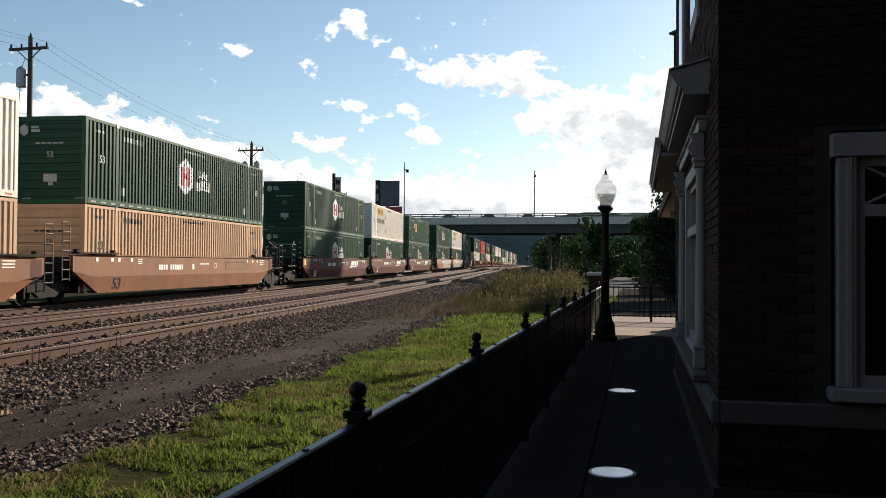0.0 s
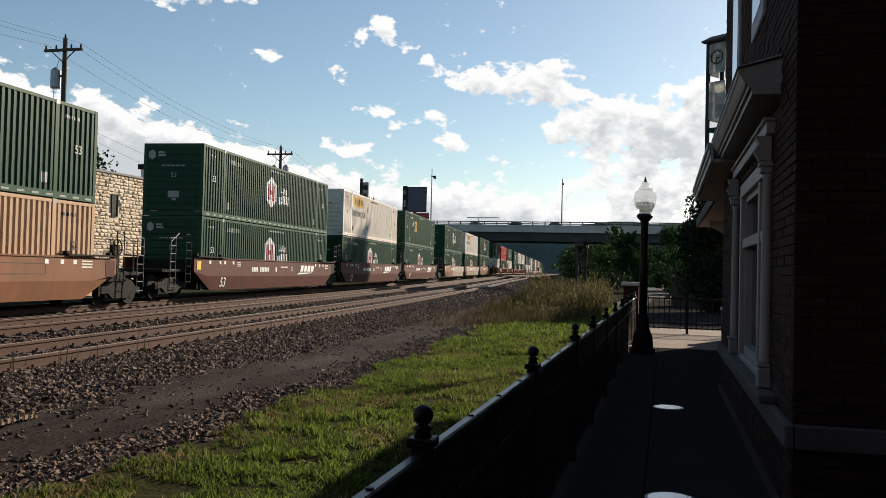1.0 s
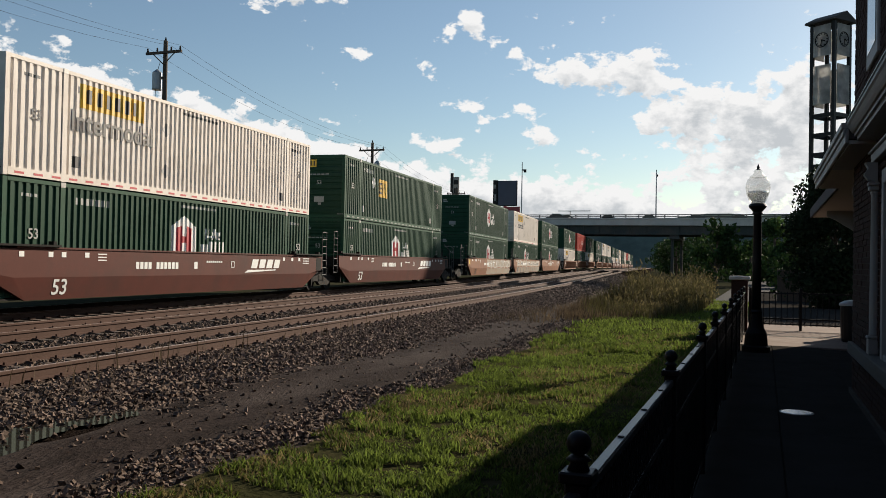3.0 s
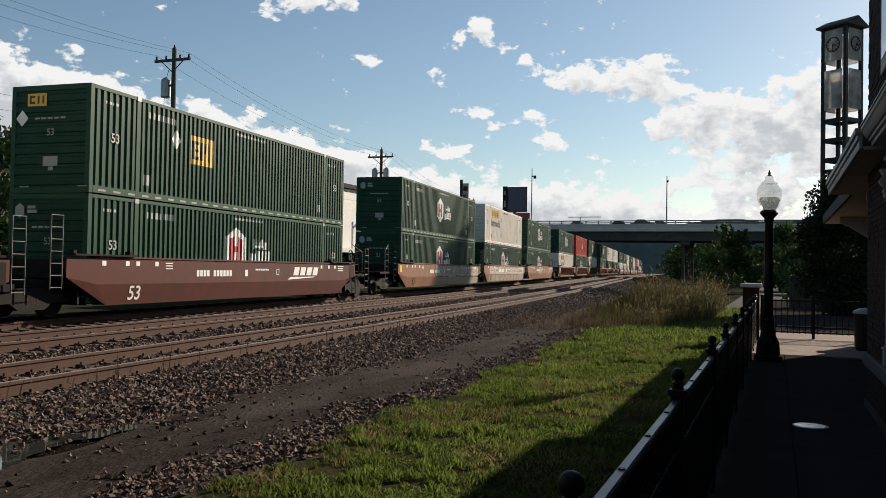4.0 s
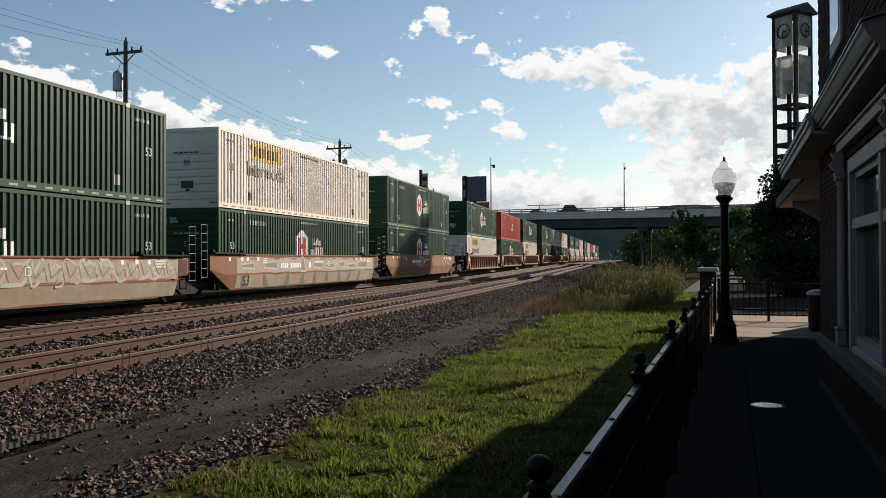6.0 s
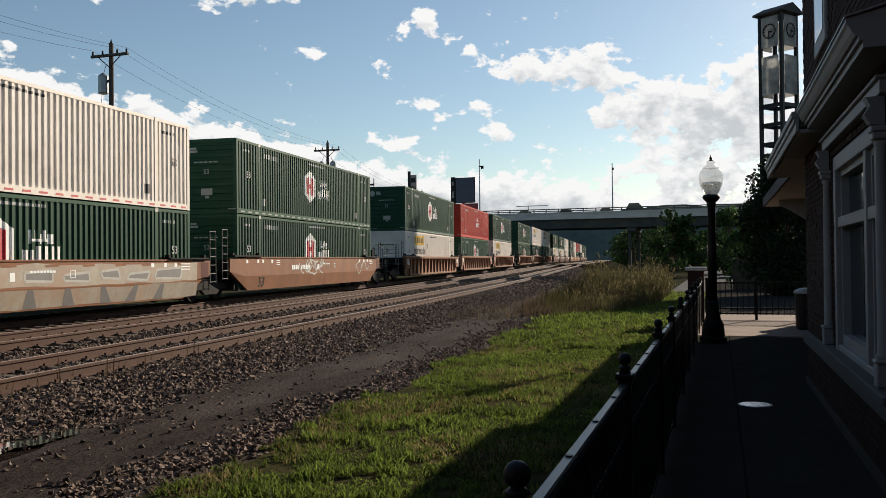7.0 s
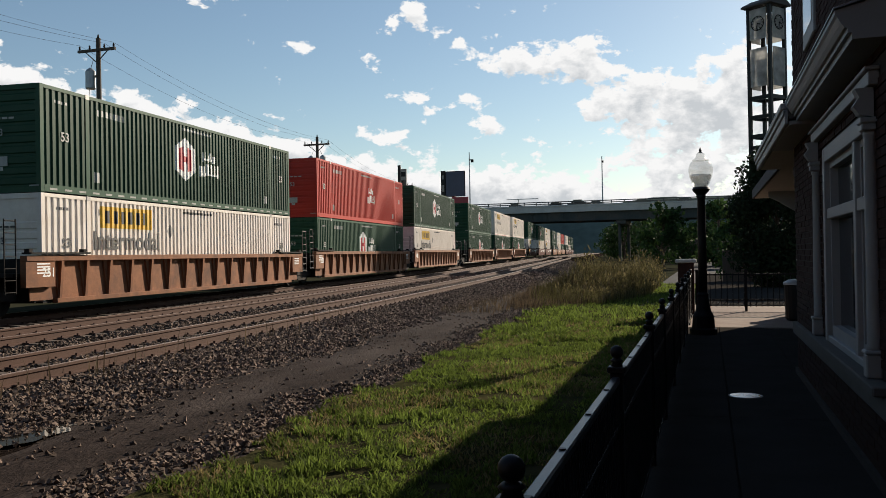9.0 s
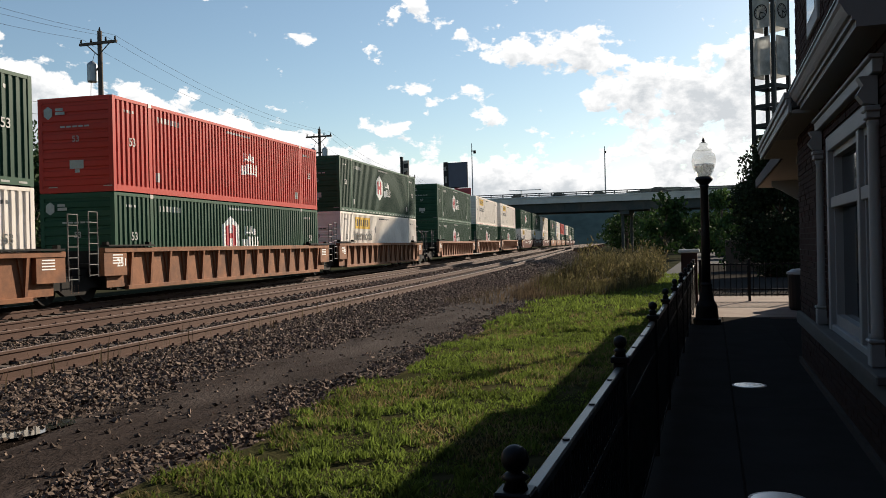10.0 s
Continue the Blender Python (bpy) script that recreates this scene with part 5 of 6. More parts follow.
# ---- lamp post ----
lamp = empty("lamp_post", pose(-0.30, 17.0, 0), "black cast-iron lamp post with clear acorn globe", "street lamp")
part("base", lathe(bmesh.new(), [(0.26, 0.0), (0.26, 0.10), (0.22, 0.13), (0.20, 0.36), (0.15, 0.46), (0.12, 0.60), (0.10, 0.74), (0.115, 0.78), (0.09, 0.82)], 20), M_IRON, lamp)
part("shaft", lathe(bmesh.new(), [(0.088, 0.80), (0.082, 1.8), (0.074, 2.66), (0.10, 2.70), (0.075, 2.74)], 16), M_IRON, lamp, smooth=True)
part("fitter", lathe(bmesh.new(), [(0.08, 2.72), (0.11, 2.76), (0.15, 2.80), (0.17, 2.84), (0.15, 2.88), (0.13, 2.89)], 20), M_IRON, lamp)
part("globe", lathe(bmesh.new(), [(0.125, 2.89), (0.17, 2.96), (0.215, 3.08), (0.232, 3.20), (0.225, 3.28), (0.20, 3.35), (0.15, 3.40)], 28), M_GLOBE, lamp, smooth=True)
part("refractor", lathe(bmesh.new(), [(0.12, 2.90), (0.19, 3.06), (0.20, 3.12), (0.19, 3.13)], 24), thin_glass("frosted_refractor_band", 0.55), lamp, smooth=True)
part("crown", lathe(bmesh.new(), [(0.155, 3.40), (0.16, 3.415), (0.10, 3.46), (0.075, 3.50), (0.085, 3.53), (0.05, 3.56)], 20), M_GLOBE, lamp, smooth=True)
part("finial", lathe(bmesh.new(), [(0.045, 3.555), (0.02, 3.58), (0.03, 3.60), (0.018, 3.625), (0.004, 3.67)], 12), M_IRON, lamp, smooth=True)

# ---- brick station building ----
BX, BY = 0.93, 4.75
house = empty("station_building", pose(0, 0, 0), "brick station building with cream window trim and cornice, darkened for shade", "building")
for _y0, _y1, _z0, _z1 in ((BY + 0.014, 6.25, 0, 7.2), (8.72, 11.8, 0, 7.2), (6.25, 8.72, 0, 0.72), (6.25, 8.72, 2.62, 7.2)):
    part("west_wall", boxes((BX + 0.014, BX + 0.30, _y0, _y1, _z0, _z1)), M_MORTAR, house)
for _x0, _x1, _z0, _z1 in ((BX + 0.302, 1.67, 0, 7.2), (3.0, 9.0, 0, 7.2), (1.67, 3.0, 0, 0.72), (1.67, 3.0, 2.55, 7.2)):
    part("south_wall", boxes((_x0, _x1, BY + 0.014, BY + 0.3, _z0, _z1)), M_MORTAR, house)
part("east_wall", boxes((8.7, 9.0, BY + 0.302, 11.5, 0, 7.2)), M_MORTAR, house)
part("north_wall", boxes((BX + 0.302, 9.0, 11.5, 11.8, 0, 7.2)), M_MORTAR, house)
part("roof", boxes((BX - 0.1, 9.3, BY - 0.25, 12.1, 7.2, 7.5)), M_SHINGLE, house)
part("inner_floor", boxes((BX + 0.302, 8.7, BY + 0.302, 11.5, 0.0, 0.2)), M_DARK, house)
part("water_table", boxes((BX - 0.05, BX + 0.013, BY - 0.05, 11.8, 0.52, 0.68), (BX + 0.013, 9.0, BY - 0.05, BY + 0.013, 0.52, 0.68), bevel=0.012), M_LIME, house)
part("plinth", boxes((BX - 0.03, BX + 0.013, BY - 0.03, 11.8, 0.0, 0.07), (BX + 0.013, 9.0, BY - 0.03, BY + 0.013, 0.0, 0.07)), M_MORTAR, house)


def window_unit(host, m, w, z0, z1, transom, name="window"):
    """A trimmed sash window: casing, sashes, glass; local x across, y into the wall."""
    win = part(name, boxes((-w / 2 - 0.14, w / 2 + 0.14, -0.08, 0.10, z1, z1 + 0.16), bevel=0.006), M_TRIM, host)
    win.matrix_basis = m
    for s in (-1, 1):
        c = s * (w / 2 + 0.04)
        part("casing", boxes((c - 0.06, c + 0.06, -0.05, 0.10, z0, z1), bevel=0.006), M_TRIM, win)
        part("bead", boxes((c - 0.01, c + 0.03, -0.065, -0.05, z0, z1), bevel=0.004), M_TRIM, win)
    part("sill", boxes((-w / 2 - 0.16, w / 2 + 0.16, -0.12, 0.10, z0 - 0.09, z0), bevel=0.01), M_TRIM, win)
    zt = z1 - transom
    part("sash", boxes((-w / 2 + 0.02, -w / 2 + 0.08, 0.0, 0.06, z0, z1), (w / 2 - 0.08, w / 2 - 0.02, 0.0, 0.06, z0, z1), (-w / 2 + 0.08, w / 2 - 0.08, 0.0, 0.06, z0, z0 + 0.08), (-w / 2 + 0.08, w / 2 - 0.08, 0.0, 0.06, z1 - 0.06, z1), (-w / 2 + 0.08, w / 2 - 0.08, -0.01, 0.06, zt - 0.04, zt + 0.04)), M_TRIM, win)
    bm = bmesh.new()
    a, b, c, d = -w / 2 + 0.08, 0.0, zt + 0.04, z1 - 0.06
    for p, q in (((a, c), (b, d)), ((a, d), (b, c)), ((b, c), (-a, d)), ((b, d), (-a, c))):
        tube(bm, (p[0], 0.02, p[1]), (q[0], 0.02, q[1]), 0.011, seg=6)
    box(bm, -0.02, 0.02, 0.0, 0.05, c, d)
    part("muntin", bm, M_TRIM, win)
    part("pane", boxes((-w / 2 + 0.06, w / 2 - 0.06, 0.035, 0.045, z0 + 0.05, z1 - 0.04)), M_GLASSDARK, win)
    return win


window_unit(house, pose(2.42, BY - 0.002, 0), 1.24, 0.80, 2.36, 0.36)
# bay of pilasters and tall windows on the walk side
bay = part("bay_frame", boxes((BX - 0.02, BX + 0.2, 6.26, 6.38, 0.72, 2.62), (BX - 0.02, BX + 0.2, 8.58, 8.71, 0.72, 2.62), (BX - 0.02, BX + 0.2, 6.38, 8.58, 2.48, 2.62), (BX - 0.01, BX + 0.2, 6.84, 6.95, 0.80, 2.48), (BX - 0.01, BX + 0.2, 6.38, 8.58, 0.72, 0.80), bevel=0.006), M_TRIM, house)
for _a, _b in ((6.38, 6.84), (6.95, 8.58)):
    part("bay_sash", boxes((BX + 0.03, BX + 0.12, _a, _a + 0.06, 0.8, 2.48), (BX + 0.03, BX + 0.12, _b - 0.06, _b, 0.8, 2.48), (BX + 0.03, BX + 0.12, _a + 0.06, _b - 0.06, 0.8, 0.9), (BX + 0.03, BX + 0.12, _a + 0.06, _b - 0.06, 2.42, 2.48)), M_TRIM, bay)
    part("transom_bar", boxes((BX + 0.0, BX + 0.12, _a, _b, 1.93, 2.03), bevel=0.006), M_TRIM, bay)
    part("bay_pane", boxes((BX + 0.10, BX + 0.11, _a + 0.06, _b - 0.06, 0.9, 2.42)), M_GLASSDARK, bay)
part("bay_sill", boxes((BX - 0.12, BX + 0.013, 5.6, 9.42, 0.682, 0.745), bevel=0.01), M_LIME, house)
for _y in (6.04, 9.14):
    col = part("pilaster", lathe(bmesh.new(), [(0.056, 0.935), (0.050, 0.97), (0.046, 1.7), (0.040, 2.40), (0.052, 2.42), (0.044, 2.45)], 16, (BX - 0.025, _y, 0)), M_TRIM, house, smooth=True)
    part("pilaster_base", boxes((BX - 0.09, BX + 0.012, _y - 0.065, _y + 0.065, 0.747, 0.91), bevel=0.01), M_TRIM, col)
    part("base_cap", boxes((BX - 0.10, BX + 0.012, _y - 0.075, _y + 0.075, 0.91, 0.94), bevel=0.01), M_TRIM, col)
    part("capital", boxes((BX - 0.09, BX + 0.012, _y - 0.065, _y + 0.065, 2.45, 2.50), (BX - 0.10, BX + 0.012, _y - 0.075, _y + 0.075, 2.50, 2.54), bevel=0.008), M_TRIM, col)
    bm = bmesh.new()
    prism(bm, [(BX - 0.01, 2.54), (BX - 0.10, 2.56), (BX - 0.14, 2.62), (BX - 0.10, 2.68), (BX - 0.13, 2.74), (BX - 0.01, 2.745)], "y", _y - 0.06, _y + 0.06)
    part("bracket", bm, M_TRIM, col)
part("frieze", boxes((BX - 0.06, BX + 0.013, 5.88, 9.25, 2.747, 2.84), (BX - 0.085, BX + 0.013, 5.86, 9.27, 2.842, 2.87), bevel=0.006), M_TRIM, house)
bm = bmesh.new()
prism(bm, [(BX + 0.012, 2.99), (BX - 0.20, 2.99), (BX - 0.20, 3.035), (BX - 0.225, 3.035), (BX - 0.225, 3.065), (BX - 0.245, 3.07), (BX - 0.265, 3.10), (BX - 0.285, 3.14), (BX - 0.30, 3.155), (BX - 0.30, 3.185), (BX + 0.012, 3.26)], "y", 5.56, 9.22)
part("cornice", bm, M_TRIM, house)
bm = bmesh.new()
prism(bm, [(BX + 0.012, 3.27), (BX - 0.31, 3.19), (BX - 0.31, 3.20), (BX + 0.012, 3.29)], "y", 5.54, 9.22)
part("cornice_flashing", bm, M_GREYMETAL, house)
for _y in (7.1, 9.6):
    part("upper_window", boxes((BX - 0.03, BX + 0.013, _y - 0.5, _y + 0.5, 3.9, 6.2), bevel=0.01), M_TRIM, house)
    part("upper_pane", boxes((BX - 0.036, BX - 0.031, _y - 0.36, _y + 0.36, 4.05, 6.05)), M_GLASSDARK, house)

# plain unseen walls, added behind and beside the walk to hold off skylight
tagged(part("wall_behind", boxes((-9, 14, -17, -9, 0, 13)), M_BRICK), "unseen plain wall added behind the walk to block skylight", "wall", "", "structure")
tagged(part("wall_beside", boxes((3.6, 14, -8.9, 2.6, 0, 11)), M_BRICK), "unseen plain wall added beside the walk to block skylight", "wall", "", "structure")

# low wing with wide eaves
wing = empty("station_wing", pose(0, 0, 0), "low station wing with wide overhanging eaves", "building")
part("wall", boxes((2.4, 2.7, 11.85, 23.0, 0, 2.95), (2.7, 8.5, 22.7, 23.0, 0, 2.95)), M_BRICK, wing)
bm = bmesh.new()
prism(bm, [(0.66, 3.02), (0.66, 3.18), (0.70, 3.22), (4.8, 5.0), (4.8, 4.85), (2.4, 3.02)], "y", 9.24, 14.8)
part("roof", bm, M_SHINGLE, wing)
bm = bmesh.new()
prism(bm, [(0.98, 3.02), (0.98, 3.18), (1.02, 3.22), (4.8, 5.0), (4.8, 4.85), (2.4, 3.02)], "y", 14.804, 23.3)
part("rear_roof", bm, M_SHINGLE, wing)
part("soffit", boxes((0.68, 2.41, 11.85, 14.8, 2.975, 3.012), (1.0, 2.41, 14.804, 23.3, 2.975, 3.012)), M_SOFFIT, wing)
part("fascia", boxes((0.62, 0.655, 9.24, 14.82, 2.97, 3.12), (0.60, 0.62, 9.24, 14.82, 3.06, 3.12), (0.58, 0.655, 9.24, 14.84, 3.122, 3.19), bevel=0.006), M_TRIM, wing)
part("eave_board", boxes((0.66, 0.92, 9.24, 11.8, 2.96, 3.0)), M_TRIM, wing)
part("rear_fascia", boxes((0.94, 0.976, 14.85, 23.3, 2.97, 3.19)), M_SHINGLE, wing)
for _y in (12.6, 14.4, 20.4):
    bm = bmesh.new()
    prism(bm, [(2.39, 2.2), (2.39, 2.06), (1.35, 2.74), (1.15, 2.84), (1.15, 2.96), (2.39, 2.96)], "y", _y - 0.06, _y + 0.06)
    part("eave_bracket", bm, M_TRIM, wing)

# ---- clock tower ----
tower = empty("clock_tower", pose(7.12, 112.0, -2.95, 0, 0, 52), "open steel clock tower with grey panels and gabled cap", "clock tower")
TS = 0.53
for _x in (-TS, TS):
    for _y in (-TS, TS):
        part("leg", boxes((_x - 0.07, _x + 0.07, _y - 0.07, _y + 0.07, 0, 12.45)), M_IRON, tower)
for _z in (2.0, 4.2, 6.1, 6.6, 7.45, 8.3):
    part("ring_beam", boxes((-TS, TS, -TS - 0.05, -TS + 0.05, _z, _z + 0.16), (-TS, TS, TS - 0.05, TS + 0.05, _z, _z + 0.16), (-TS - 0.05, -TS + 0.05, -TS, TS, _z, _z + 0.16), (TS - 0.05, TS + 0.05, -TS, TS, _z, _z + 0.16)), M_IRON, tower)
for _k in range(4):
    for _z0, _z1 in ((8.85, 10.55), (10.95, 12.3)):
        p = part("face_panel", boxes((-TS + 0.12, TS - 0.12, -TS - 0.10, -TS - 0.05, _z0, _z1)), M_PANEL, tower)
        p.matrix_basis = pose(0, 0, 0, 0, 0, 90 * _k)
    bm = bmesh.new()
    for _i in range(32):
        a, b = _i * math.pi / 16, (_i + 1) * math.pi / 16
        tube(bm, (0.31 * math.cos(a), -TS - 0.11, 11.65 + 0.31 * math.sin(a)), (0.31 * math.cos(b), -TS - 0.11, 11.65 + 0.31 * math.sin(b)), 0.022, seg=5)
    for _i in range(12):
        a = _i * math.pi / 6
        tube(bm, (0.235 * math.cos(a), -TS - 0.11, 11.65 + 0.235 * math.sin(a)), (0.28 * math.cos(a), -TS - 0.11, 11.65 + 0.28 * math.sin(a)), 0.02, seg=5)
    ring = part("clock_dial", bm, M_IRON, tower)
    ring.matrix_basis = pose(0, 0, 0, 0, 0, 90 * _k)
    bm = bmesh.new()
    tube(bm, (0, -TS - 0.13, 11.65), (0.16, -TS - 0.13, 11.58), 0.024, seg=5)
    tube(bm, (0, -TS - 0.13, 11.65), (-0.04, -TS - 0.13, 11.38), 0.018, seg=5)
    part("clock_pointers", bm, M_IRON, ring)
bm = bmesh.new()
for _s in (-1, 1):
    tube(bm, (-0.05 + 0.1 * _s, 0, 6.3), (-0.05 + 0.1 * _s, 0, 8.9), 0.015, seg=5)
part("cable", bm, M_IRON, tower)
bm = bmesh.new()
prism(bm, [(-0.76, 12.42), (0.76, 12.42), (0.76, 12.5), (0, 12.86), (-0.76, 12.5)], "y", -0.76, 0.76)
part("cap", bm, M_SHINGLE, tower)
for _o in tower.children_recursive:      # drawn at 1 : 2.77, brought to full size here
    _o.data.transform(Matrix.Diagonal((2.77, 2.77, 2.77, 1)))
# ---- trees ----
def leaf_cloud(bm_verts, bm_faces, centre, radii, n, size, r):
    c = Vector(centre)
    for _ in range(n):
        d = Vector((r.gauss(0, 1), r.gauss(0, 1), r.gauss(0, 1))).normalized() * (r.random() ** 0.4)
        p = c + Vector((d.x * radii[0], d.y * radii[1], d.z * radii[2]))
        u = Vector((r.gauss(0, 1), r.gauss(0, 1), r.gauss(0, 0.7))).normalized()
        w = u.orthogonal().normalized()
        w.rotate(Matrix.Rotation(r.uniform(0, 6.28), 3, u))
        v = u.cross(w)
        s = size * r.uniform(0.6, 1.4)
        k = len(bm_verts)
        bm_verts.extend([p - w * s, p + v * s * 0.55, p + w * s, p - v * s * 0.55])
        bm_faces.append((k, k + 1, k + 2, k + 3))


def tree(x, y, z, height, radius, seed, leaf=0.16, clumps=26, per=90, label="leafy green tree", low=0.25, leaves=None, puff=1.0):
    r = random.Random(seed)
    t = empty("tree", pose(x, y, z), label, "tree", "trees")
    bm = bmesh.new()
    top = height * 0.72
    tube(bm, (0, 0, 0), (0.1 * r.uniform(-1, 1), 0.1, top * 0.5), radius * 0.085, radius * 0.06, 9)
    tube(bm, (0.0, 0.05, top * 0.48), (0.2 * r.uniform(-1, 1), 0.1, top), radius * 0.06, radius * 0.02, 8)
    spots = []
    for _ in range(clumps):
        a = r.uniform(0, 6.28)
        u = r.random()
        zz = height * (low + (0.95 - low) * u)
        rr = radius * math.sqrt(max(0.05, 1 - (2 * u - 0.9) ** 2 * 0.9)) * r.uniform(0.35, 0.95)
        spots.append((rr * math.cos(a), rr * math.sin(a), zz))
    for s in spots[::2]:
        tube(bm, (0, 0.05, max(height * 0.2, s[2] - radius * 0.6)), (s[0] * 0.85, s[1] * 0.85, s[2]), radius * 0.025, radius * 0.008, 5)
    part("trunk", bm, M_BARK, t)
    vs, fs = [], []
    for s in spots:
        q = radius * r.uniform(0.24, 0.42) * puff
        leaf_cloud(vs, fs, s, (q, q, q * 0.75), per, leaf, r)
    crown = mesh_from("crown", vs, fs, leaves or M_LEAF, parent=t)
    return t


tree(2.75, 40, -0.1, 6.3, 1.9, 3, 0.09, 64, 420, "dense tree beyond the plaza gate, leaves darkened as backlit", 0.06, M_LEAFSHADE, 1.5)
tree(6.4, 41, -0.1, 6.0, 2.2, 4, 0.10, 50, 300, "tree beyond the plaza gate, leaves darkened as backlit", 0.06, M_LEAFSHADE, 1.4)
# shrubs and trees behind the lot, before and under the bridge
for _i, (_x, _y, _h, _r) in enumerate([(0.8, 92, 6.7, 3.0), (5, 96, 5.0, 3.6), (10, 90, 5.0, 4.0), (16, 86, 5.2, 4.2), (-20.5, 205, 8.0, 4.5),
                                       (-2, 126, 5.6, 4.4), (6, 118, 5.6, 4.4), (14, 112, 5.6, 4.4), (-17.5, 186, 8.2, 4.6), (-10, 190, 8.6, 5), (0, 188, 8.4, 5), (10, 188, 8.4, 5), (20, 182, 8.4, 5), (-24.5, 240, 10, 6), (-16, 235, 10, 6.5), (-31, 300, 12, 7), (-22, 290, 12, 8), (-62, 210, 11, 7), (-70, 240, 12, 8), (22, 100, 5.4, 4), (7.5, 74, 4.3, 3.2), (13, 68, 4.3, 3.4), (2.5, 80, 4.2, 2.8), (-4.8, 92, 6.6, 2.7), (-9.5, 150, 6.4, 4.2), (-5, 140, 6.2, 4), (-0.5, 135, 6.0, 4)]):
    tree(_x, _y, -0.1, _h, _r, 20 + _i, 0.20 + _y * 0.0006, 26, 55, "broad dark green tree beyond the lot", 0.08, M_LEAF if _i % 3 else M_LEAF2)
hedge = empty("hedge", pose(0, 0, 0), "long dark clipped hedge beyond the asphalt lot", "hedge")
_vs, _fs = [], []
_rr = random.Random(77)
for _k in range(60):
    leaf_cloud(_vs, _fs, (0.6 + _k * 0.42, 47 + _rr.uniform(-0.4, 0.4), 1.2 + _rr.uniform(-0.1, 0.35)), (0.6, 0.8, 1.35), 170, 0.10, _rr)
mesh_from("foliage", _vs, _fs, M_LEAF, parent=hedge)
part("woody_core", boxes((0.5, 25.5, 46.7, 47.3, -0.1, 1.6)), M_BARK, hedge)
# trees behind the train
for _i, (_x, _y, _h, _r) in enumerate([(-40, 33, 9.5, 4.5), (-46, 38, 10.5, 5), (-43, 26, 9, 4.5), (-50, 29, 11, 6), (-57, 42, 12, 6), (-62, 64, 14.5, 6), (-57, 72, 13.5, 5.5), (-66, 80, 15, 6), (-68, 58, 14.5, 6), (-54, 82, 12.5, 5), (-42.3, 44.2, 9.6, 3.0), (-46, 46, 9.4, 3.2)]):
    tree(_x, _y, -0.1, _h, _r, 60 + _i, 0.22, 34, 80, "bushy green tree behind the railway", 0.06)


def ridge(name, pts, depth, base, material, label, seed):
    """A long wooded hill: a humped sheet with an uneven top."""
    r = random.Random(seed)
    verts, faces = [], []
    rows = 7
    for i, (x, y, h) in enumerate(pts):
        n = Vector((x, y, 0)).normalized()
        for j in range(rows):
            u = j / (rows - 1)
            p = Vector((x, y, 0)) + n * (u * depth)
            verts.append((p.x, p.y, base + h * math.sin(u * math.pi / 2) * (1 + 0.04 * r.uniform(-1, 1))))
    for i in range(len(pts) - 1):
        for j in range(rows - 1):
            a = i * rows + j
            faces.append((a, a + 1, a + rows + 1, a + rows))
    return mesh_from(name, verts, faces, material, "structure", label, "hill", smooth=True)


# distance haze is put into the hill's colour as a paler, greyer green
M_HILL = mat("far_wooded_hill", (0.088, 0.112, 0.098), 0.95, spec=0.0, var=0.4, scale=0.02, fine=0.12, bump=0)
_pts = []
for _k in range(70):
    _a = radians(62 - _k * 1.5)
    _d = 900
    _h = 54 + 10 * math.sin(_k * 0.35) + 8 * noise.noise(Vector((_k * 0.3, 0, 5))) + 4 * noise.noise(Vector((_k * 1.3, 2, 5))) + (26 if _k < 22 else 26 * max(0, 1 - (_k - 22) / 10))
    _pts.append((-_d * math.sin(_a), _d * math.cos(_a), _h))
ridge("distant_hill", _pts, 110, -1, M_HILL, "distant wooded hill across the valley, paled for haze", 5)

# ---- road bridge ----
bridge = empty("road_bridge", pose(0, 163, 0), "long concrete road bridge with steel girders over the tracks", "bridge")
BL, BR = -165, 60
part("deck", boxes((BL, BR, 0, 12, 9.9, 10.35)), M_BRIDGE, bridge)
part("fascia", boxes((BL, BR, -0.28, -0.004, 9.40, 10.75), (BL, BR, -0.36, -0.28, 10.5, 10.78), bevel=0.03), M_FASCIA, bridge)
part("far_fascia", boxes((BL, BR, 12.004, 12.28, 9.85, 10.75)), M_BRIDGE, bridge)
for _y in (0.5, 4.2, 7.9, 11.4):
    part("girder", boxes((BL, BR, _y - 0.02, _y + 0.02, 7.75, 9.88), (BL, BR, _y - 0.22, _y + 0.22, 7.68, 7.75), (BL, BR, _y - 0.2, _y + 0.2, 9.82, 9.895)), M_GIRDER, bridge)
for _x in np.arange(-60, 30, 3.0):
    part("stiffener", boxes((_x - 0.04, _x + 0.04, 0.30, 0.478, 7.75, 9.82)), M_GIRDER, bridge)
for _yy, _nm in ((-0.14, "rail"), (12.14, "far_rail")):
    for _z in (11.05, 11.42):
        part("guard_bar", boxes((BL, BR, _yy - 0.05, _yy + 0.05, _z - 0.09, _z + 0.09)), M_GUARD, bridge)
    for _x in np.arange(BL + 1, BR, 2.4):
        part("guard_post", boxes((_x - 0.10, _x + 0.10, _yy - 0.06, _yy + 0.06, 10.75, 11.45)), M_GUARD, bridge)
# columns and cap take the girder's dark colour to stand for under-deck shade
for _px in (-15.9, 24):
    for _y, _dx in ((2.0, -0.45), (10.0, 0.5)):
        part("pier_column", lathe(bmesh.new(), [(0.30, -0.2), (0.30, 6.9)], 16, (_px + _dx, _y, 0)), M_GIRDER, bridge)
    part("pier_cap", boxes((_px - 0.9, _px + 0.9, 0.6, 11.6, 6.9, 7.67), bevel=0.04), M_GIRDER, bridge)
